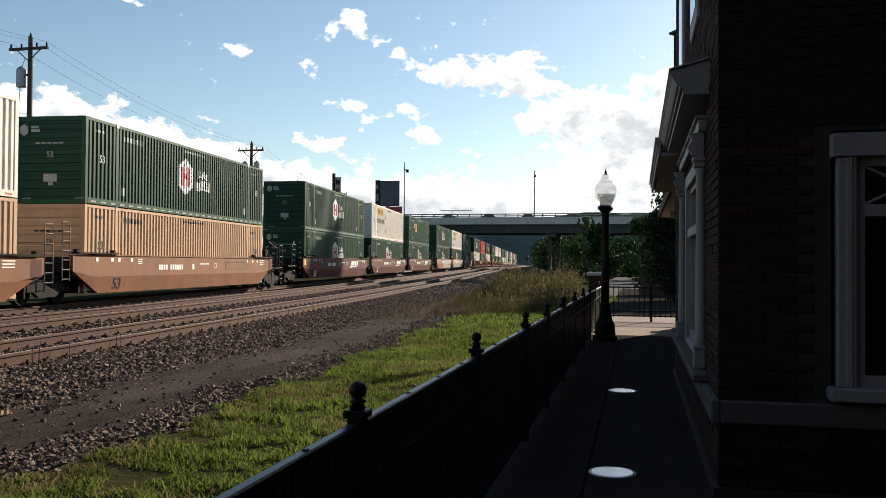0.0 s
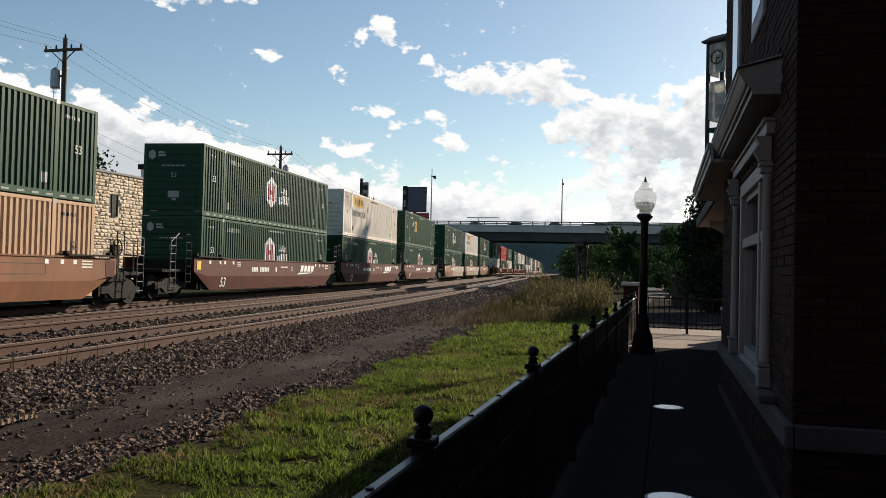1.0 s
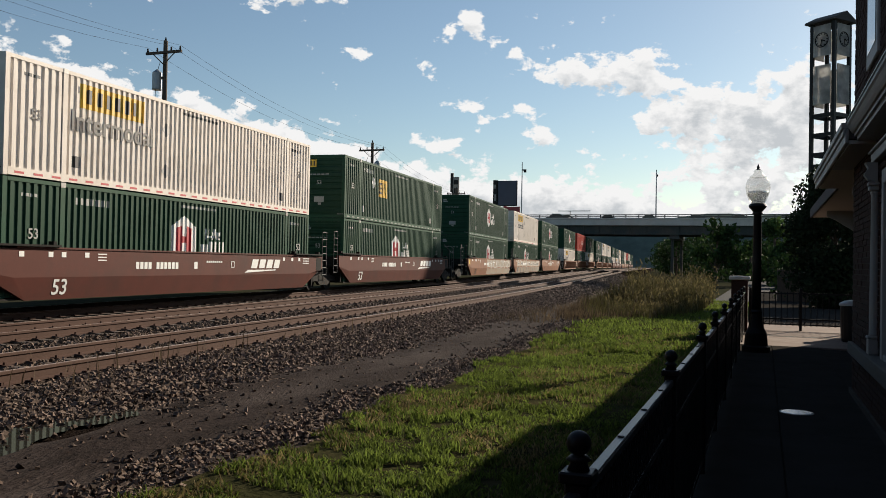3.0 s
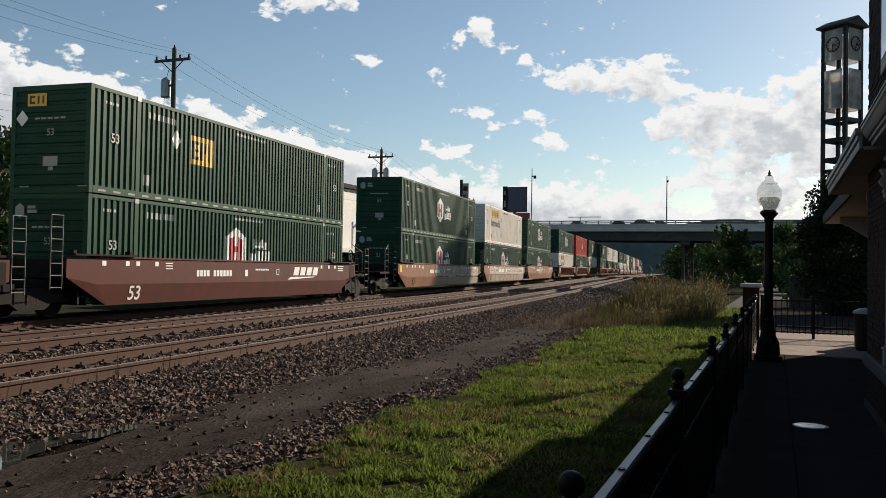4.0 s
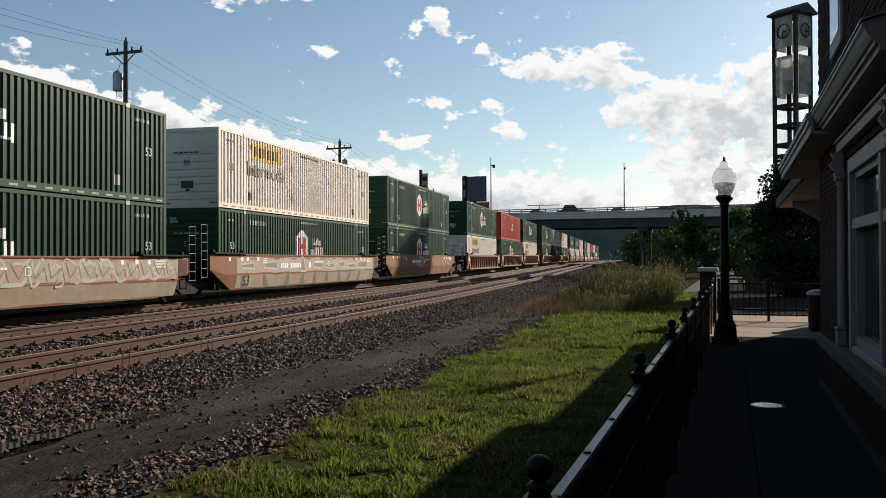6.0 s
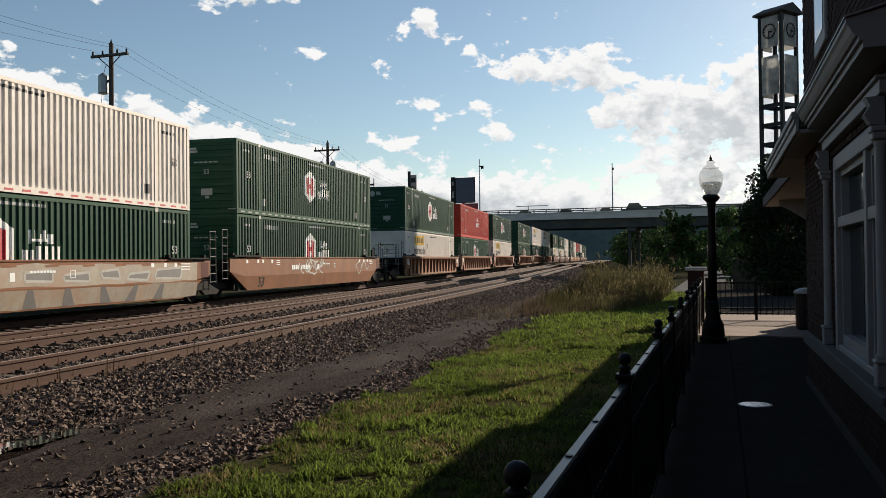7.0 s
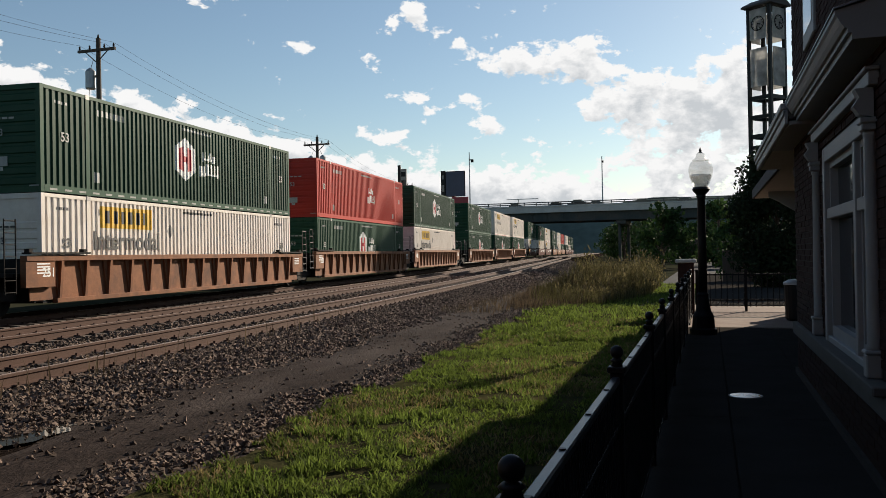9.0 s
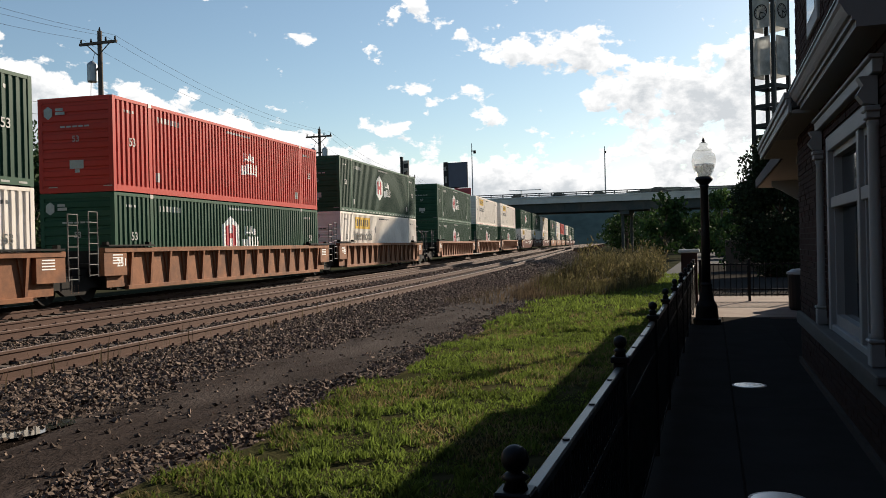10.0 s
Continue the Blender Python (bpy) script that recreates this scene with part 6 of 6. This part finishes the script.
part("abutment", boxes((BL - 6, -47, -0.5, 12.5, -0.2, 7.67), (50, BR + 6, -0.5, 12.5, -0.2, 7.67)), M_BRIDGE, bridge)
for _x, _top, _arm in ((-19.3, 19.9, 0), (-45.5, 22.0, 1)):
    sl = empty("bridge_street_lamp", pose(_x, 163.4, 10.35), "tall thin grey street lamp on the bridge", "street lamp", "bridge lamps")
    bm = bmesh.new()
    tube(bm, (0, 0, 0), (0, 0, _top - 10.35), 0.14, 0.08, 8)
    part("pole", bm, M_GREYMETAL, sl)
    bm = bmesh.new()
    if _arm:
        box(bm, -0.1, 0.75, -0.1, 0.1, _top - 12.0, _top - 11.8)
        box(bm, 0.35, 0.85, -0.15, 0.15, _top - 12.4, _top - 11.8)
    else:
        box(bm, -0.08, 0.3, -0.08, 0.08, _top - 11.6, _top - 11.2)
    part("lantern", bm, M_DARK, sl)
arm = empty("signal_arm", pose(-36, 165, 10.35), "thin cantilever signal arm on the bridge", "signal")
part("mast", boxes((-0.08, 0.08, -0.08, 0.08, 0, 2.0)), M_GREYMETAL, arm)
part("boom", boxes((-2.4, 4.0, -0.05, 0.05, 1.9, 2.05)), M_GREYMETAL, arm)


def car(x, y, z, paint, label, tall=1.45, length=4.6):
    c = empty("car", pose(x, y, z), label, "car", "cars on the bridge")
    bm = bmesh.new()
    h = length / 2
    prism(bm, [(-h, 0.35), (-h, 0.8), (-h * 0.62, 0.92), (h * 0.55, 0.95), (h, 0.75), (h, 0.35)], "y", -0.88, 0.88)
    part("body", bm, paint, c)
    bm = bmesh.new()
    prism(bm, [(-h * 0.72, 0.9), (-h * 0.48, tall), (h * 0.18, tall), (h * 0.52, 0.93)], "y", -0.78, 0.78)
    part("cabin", bm, M_GLASSDARK, c)
    part("roof", boxes((-h * 0.48, h * 0.18, -0.76, 0.76, tall - 0.02, tall + 0.03)), paint, c)
    for sx in (-h * 0.62, h * 0.6):
        for sy in (-0.8, 0.8):
            part("wheel", tube(bmesh.new(), (sx, sy - 0.1, 0.33), (sx, sy + 0.1, 0.33), 0.33, seg=14), M_TYRE, c)
    return c


TRAFFIC = []     # moving cars: thing, start, speed, lane, height
for _x, _y, _lab, _p in ((-37.7, 171.5, "dark grey car halted on the bridge", (0.05, 0.05, 0.055)), (-29.3, 171.5, "black car halted on the bridge", (0.02, 0.02, 0.022)), (-21.2, 171.5, "silver car halted on the bridge", (0.3, 0.3, 0.31)), (-12.2, 171.5, "dark blue car halted on the bridge", (0.03, 0.035, 0.06)), (-4.3, 171.5, "grey car halted on the bridge", (0.14, 0.14, 0.14)), (4.0, 171.5, "dark car halted on the bridge", (0.04, 0.04, 0.04))):
    car(_x, _y, 10.35, mat("car_paint_" + _lab.split(" car")[0].replace(" ", "_"), _p, 0.35, var=0.05, scale=2, bump=0), _lab)
for _x0, _v, _lab, _p, _tall, _len in ((-24 - 4 * 14.6, 14.6, "grey car driving across the bridge", (0.12, 0.12, 0.12), 1.45, 4.6), (-37 - 5.5 * 14.6, 14.6, "dark tall pickup driving across the bridge", (0.05, 0.055, 0.06), 1.95, 5.4), (-24 - 9 * 14.6, 14.6, "black car driving across the bridge", (0.02, 0.02, 0.02), 1.5, 4.6)):
    TRAFFIC.append((car(_x0, 166.0, 10.352, mat("car_paint_" + _lab.split(" driving")[0].replace(" ", "_"), _p, 0.35, var=0.05, scale=2, bump=0), _lab, _tall, _len), _x0, _v, 166.0, 10.352))

# ---- utility poles and wires ----
def utility_pole(x, y, top, cans, label):
    p = empty("utility_pole", pose(x, y, -0.2), label, "utility pole", "utility poles")
    bm = bmesh.new()
    tube(bm, (0, 0, 0), (0, 0, top), 0.19, 0.12, 12)
    part("shaft", bm, M_WOOD, p)
    part("crossarm", boxes((-1.2, 1.2, -0.20, -0.08, top - 0.75, top - 0.61)), M_WOOD, p)
    bm = bmesh.new()
    for s in (-1, 1):
        tube(bm, (s * 0.75, -0.14, top - 0.72), (0, -0.14, top - 1.35), 0.03, seg=6)
    part("brace", bm, M_WOOD, p)
    for ix in (-1.1, -0.45, 0.5, 1.1):
        part("insulator", lathe(bmesh.new(), [(0.03, 0), (0.06, 0.06), (0.04, 0.12), (0.055, 0.16), (0.02, 0.22)], 8, (ix, -0.14, top - 0.61)), M_DARK, p)
    part("insulator", lathe(bmesh.new(), [(0.03, 0), (0.06, 0.06), (0.02, 0.22)], 8, (0, 0, top)), M_DARK, p)
    for cx in cans:
        part("transformer", lathe(bmesh.new(), [(0.24, 0), (0.27, 0.05), (0.27, 0.95), (0.22, 1.02), (0.06, 1.15)], 14, (cx, -0.1, top - 2.75)), M_GREYMETAL, p)
        bm = bmesh.new()
        box(bm, min(0, cx), max(0, cx), -0.05, 0.05, top - 2.1, top - 2.0)
        tube(bm, (cx, -0.1, top - 1.7), (cx * 0.6, -0.1, top - 1.2), 0.015, seg=5)
        tube(bm, (cx, -0.2, top - 2.7), (cx * 1.2, -0.2, top - 4.2), 0.015, seg=5)
        part("bracket", bm, M_DARK, p)
    return p


PX = -31.55
POLES = [(-30.6, 9, 13.9, ()), (PX, 38, 13.9, (-0.45,)), (-32.3, 66.5, 12.2, (-0.55, 0.55)), (-36.5, 100, 11.2, ()), (-42, 140, 11.2, ())]
for _x, _y, _t, _cans in POLES:
    utility_pole(_x, _y, _t, _cans, "weathered wooden utility pole with crossarm" + (" and transformers" if _cans else ""))
for (_x0, _y0, _t0, _), (_x1, _y1, _t1, _) in zip(POLES, POLES[1:]):
    for _ix, _dz, _sag in ((-1.1, -0.55, 0.9), (0.5, -0.55, 0.9), (1.1, -0.55, 0.8), (0, -4.4, 0.7), (0.1, -4.9, 0.9)):
        bm = bmesh.new()
        pts = []
        for k in range(13):
            u = k / 12
            pts.append(Vector((_x0 + (_x1 - _x0) * u + _ix, _y0 + (_y1 - _y0) * u - 0.14, _t0 + (_t1 - _t0) * u + _dz + 0.2 - 0.2 - 4 * _sag * u * (1 - u))))
        pipe(bm, pts, 0.007, 5)
        tagged(part("overhead_wire", bm, M_DARK), "thin dark overhead wire between utility poles", "wire", "overhead wires", "")

# ---- buildings behind the railway ----
SX = -42.0
store = empty("stone_building", pose(SX, 46.8, -0.2), "flat-roofed building faced with rough tan stone", "building")
part("annex", boxes((-14, -3.01, 0.3, 17.0, 0, 5.0)), M_DARKWALL, store, "low dark brown rear part")
part("core", boxes((-3, -0.02, 0, 17.0, 0, 8.75)), M_WALLSTONE, store)
part("coping", boxes((-3.1, 0.12, -0.1, 17.1, 8.76, 8.92)), M_BRIDGE, store)
part("window_frame", boxes((-0.05, 0.07, 10.0, 10.08, 5.4, 7.2), (-0.05, 0.07, 10.72, 10.8, 5.4, 7.2), (-0.05, 0.07, 10.08, 10.72, 7.12, 7.2), (-0.05, 0.07, 10.08, 10.72, 5.4, 5.48)), M_IRON, store)
part("window_pane", boxes((-0.05, 0.0, 10.08, 10.72, 5.48, 7.12)), M_GLASSDARK, store)
part("drain_pipe", boxes((0.07, 0.2, 6.6, 6.75, 0, 7.2), (0.07, 0.3, 6.5, 6.85, 7.2, 7.6)), M_DARK, store)
shop = empty("pale_shop_building", pose(SX - 1.0, 66.4, -0.2), "pale shop building with dark roof edge and canopy", "building")
part("wall", boxes((-3, 0, 0, 34, 3.4, 10.3)), M_WHITEWALL, shop)
part("lower_wall", boxes((-3, -0.4, 0, 34, 0, 3.4)), M_BRICK, shop)
part("roof_edge", boxes((-3.2, 0.35, -0.2, 34.2, 10.3, 10.75)), M_DARK, shop)
part("canopy", boxes((0.0, 1.6, 2.0, 30, 3.4, 3.85)), M_WHITEWALL, shop)
for _y in (4, 9, 14, 19, 24, 29):
    part("shop_window", boxes((-0.41, -0.36, _y - 1.7, _y + 1.7, 0.5, 3.0)), M_GLASSDARK, shop)
sign = empty("shop_sign", pose(SX - 0.98, 69.9, 7.4), "framed dark blue shop sign with orange border", "sign")
part("border", boxes((0, 0.12, -1.45, 1.45, -1.75, 1.75)), mat("orange_sign_border", (0.55, 0.16, 0.03), 0.5, var=0.1), sign)
part("face", boxes((0.12, 0.14, -1.2, 1.2, -1.5, 1.5)), mat("dark_blue_sign_face", (0.01, 0.02, 0.09), 0.4, var=0.1), sign)
bm = boxes((0.14, 0.15, -0.8, 0.8, -1.2, -0.75))
prism(bm, [(-0.7, -0.45), (-0.3, -0.45), (0.3, 0.9), (0.0, 1.0)], "x", 0.14, 0.15)
part("mark", bm, mat("pale_blue_sign_mark", (0.3, 0.55, 0.7), 0.4, var=0.1), sign)

# ---- billboard, pole sign, small poles ----
bb = empty("billboard", pose(-37.6, 124.5, 0), "dark two-sided billboard on a red steel post", "billboard")
part("face", boxes((-0.9, 2.0, -0.1, 0.1, 10.6, 14.3)), M_BLUEBOARD, bb)
part("frame", boxes((-1.0, 2.1, 0.1, 0.2, 10.5, 14.4)), M_IRON, bb)
p = part("side_face", boxes((-1.7, -1.0, -0.1, 0.1, 10.4, 14.5)), M_IRON, bb)
part("side_bars", boxes((-1.55, -1.25, -0.12, -0.1, 13.2, 13.8), (-1.5, -1.2, -0.12, -0.1, 11.3, 12.3)), M_BRIDGE, bb)
part("post", boxes((-0.1, 0.4, 0.2, 0.7, 0, 10.6)), mat("red_sign_post_paint", (0.25, 0.02, 0.03), 0.5, var=0.1), bb)
part("red_panel", boxes((0.3, 2.6, -0.05, 0.05, 9.2, 10.4)), mat("red_sign_post_paint", (0.25, 0.02, 0.03)), bb)
ps = empty("pole_sign", pose(-38.2, 104, 0), "tall pole sign with a dark panel", "sign")
part("post", boxes((-0.35, -0.2, -0.1, 0.1, 0, 12.2), (0.2, 0.35, -0.1, 0.1, 0, 10.3)), M_IRON, ps)
part("panel", boxes((-0.55, -0.2, -0.15, 0.15, 10.9, 13.4)), M_IRON, ps)
part("light_panel", boxes((-0.18, 0.6, -0.1, 0.1, 10.4, 12.9)), M_BRIDGE, ps)
part("bar", boxes((-0.1, 0.5, -0.12, -0.102, 11.9, 12.5)), M_IRON, ps)
part("bar", boxes((-0.1, 0.5, -0.12, -0.102, 10.7, 11.4)), M_IRON, ps)
lp = empty("lot_lamp", pose(-38.6, 92, 0), "thin parking lot lamp pole", "street lamp")
part("pole", boxes((-0.06, 0.06, -0.06, 0.06, 0, 11.4)), M_GREYMETAL, lp)
part("head", boxes((-0.6, 0.0, -0.15, 0.15, 10.6, 10.8)), M_DARK, lp)

# ---- brickwork, piece by piece near the corner ----
brick_mesh = {}


def brick_piece(w, facing):
    key = (round(w, 3), facing)
    if key not in brick_mesh:
        me = bpy.data.meshes.new("brick")
        b = bmesh.new()
        if facing == "s":
            box(b, 0, w, 0, 0.06, 0, 0.057, bevel=0.004)
        else:
            box(b, 0, 0.06, 0, w, 0, 0.057, bevel=0.004)
        b.to_mesh(me)
        b.free()
        me.materials.append(M_BRICK)
        brick_mesh[key] = me
    return brick_mesh[key]


_rest = bmesh.new()
_count = 0
_r = random.Random(11)


def free_of_openings(facing, a, b, z):
    if 0.50 < z + 0.03 < 0.69 or z < 0.06:
        return False
    if facing == "s":
        return not (b > 1.55 and a < 3.13 and 0.62 < z < 2.56)
    if b > 5.6 and a < 9.42 and 0.66 < z < 0.76:
        return False
    if b > 5.54 and a < 9.27 and (2.73 < z < 2.87 or 2.94 < z < 3.28):
        return False
    return not (b > 6.24 and a < 8.73 and 0.7 < z < 2.63) and not (a > 8.6 and 2.94 < z < 3.25)


for _row in range(90):
    _z = 0.075 + _row * 0.068
    for _f, _s0, _s1 in (("s", BX, 5.2), ("w", BY + 0.062, 11.78)):
        _p = _s0 - (0.105 if _row % 2 else 0.0)
        while _p < _s1:
            _a, _b = max(_p, _s0), min(_p + 0.2, _s1)
            _p += 0.21
            if _b - _a < 0.05 or not free_of_openings(_f, _a, _b, _z):
                continue
            _j = _r.uniform(-0.003, 0.003)
            if _count < 300 and _z < 2.4 and ((_f == "s" and _a < 1.5) or (_f == "w" and _b < 5.4)):
                _o = new("brick", brick_piece(_b - _a, _f))
                _o.parent = house
                _o.location = (_a, BY + _j, _z) if _f == "s" else (BX + _j, _a, _z)
                _count += 1
            elif _z < 5.6:
                if _f == "s":
                    box(_rest, _a, _b, BY + _j, BY + 0.06, _z, _z + 0.057)
                else:
                    box(_rest, BX + _j, BX + 0.06, _a, _b, _z, _z + 0.057)
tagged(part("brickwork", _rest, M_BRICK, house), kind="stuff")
# rough stone facing of the building behind the railway
_rest = bmesh.new()
_z = 0.0
_r = random.Random(12)
while _z < 8.7:
    _h = _r.uniform(0.20, 0.34)
    _y = 0.0
    while _y < 17.0:
        _w = _r.uniform(0.3, 0.95)
        _y1, _z1 = min(17.0, _y + _w - 0.03), min(8.75, _z + _h - 0.03)
        if _y1 - _y > 0.08 and not (9.98 < _y + _w and _y < 10.82 and 5.38 < _z + _h and _z < 7.22):
            # split face: a crooked ridge stands out of each block
            _d = _r.uniform(0.04, 0.11)
            _ring = [(_y, _z), (_y1, _z), (_y1, _z1), (_y, _z1)]
            _out = [_rest.verts.new((0.0, p, q)) for p, q in _ring]
            _my, _mz = (_y + _y1) / 2, (_z + _z1) / 2
            _in = [_rest.verts.new((_d * _r.uniform(0.5, 1.2), _my + (p - _my) * _r.uniform(0.35, 0.8), _mz + (q - _mz) * _r.uniform(0.2, 0.8))) for p, q in _ring]
            _rest.faces.new(_in)
            for _i in range(4):
                _j = (_i + 1) % 4
                _rest.faces.new((_out[_i], _out[_j], _in[_j], _in[_i]))
        _y += _w
    _z += _h
tagged(part("stone_facing", _rest, M_WALLSTONE, store), kind="stuff")

motions()
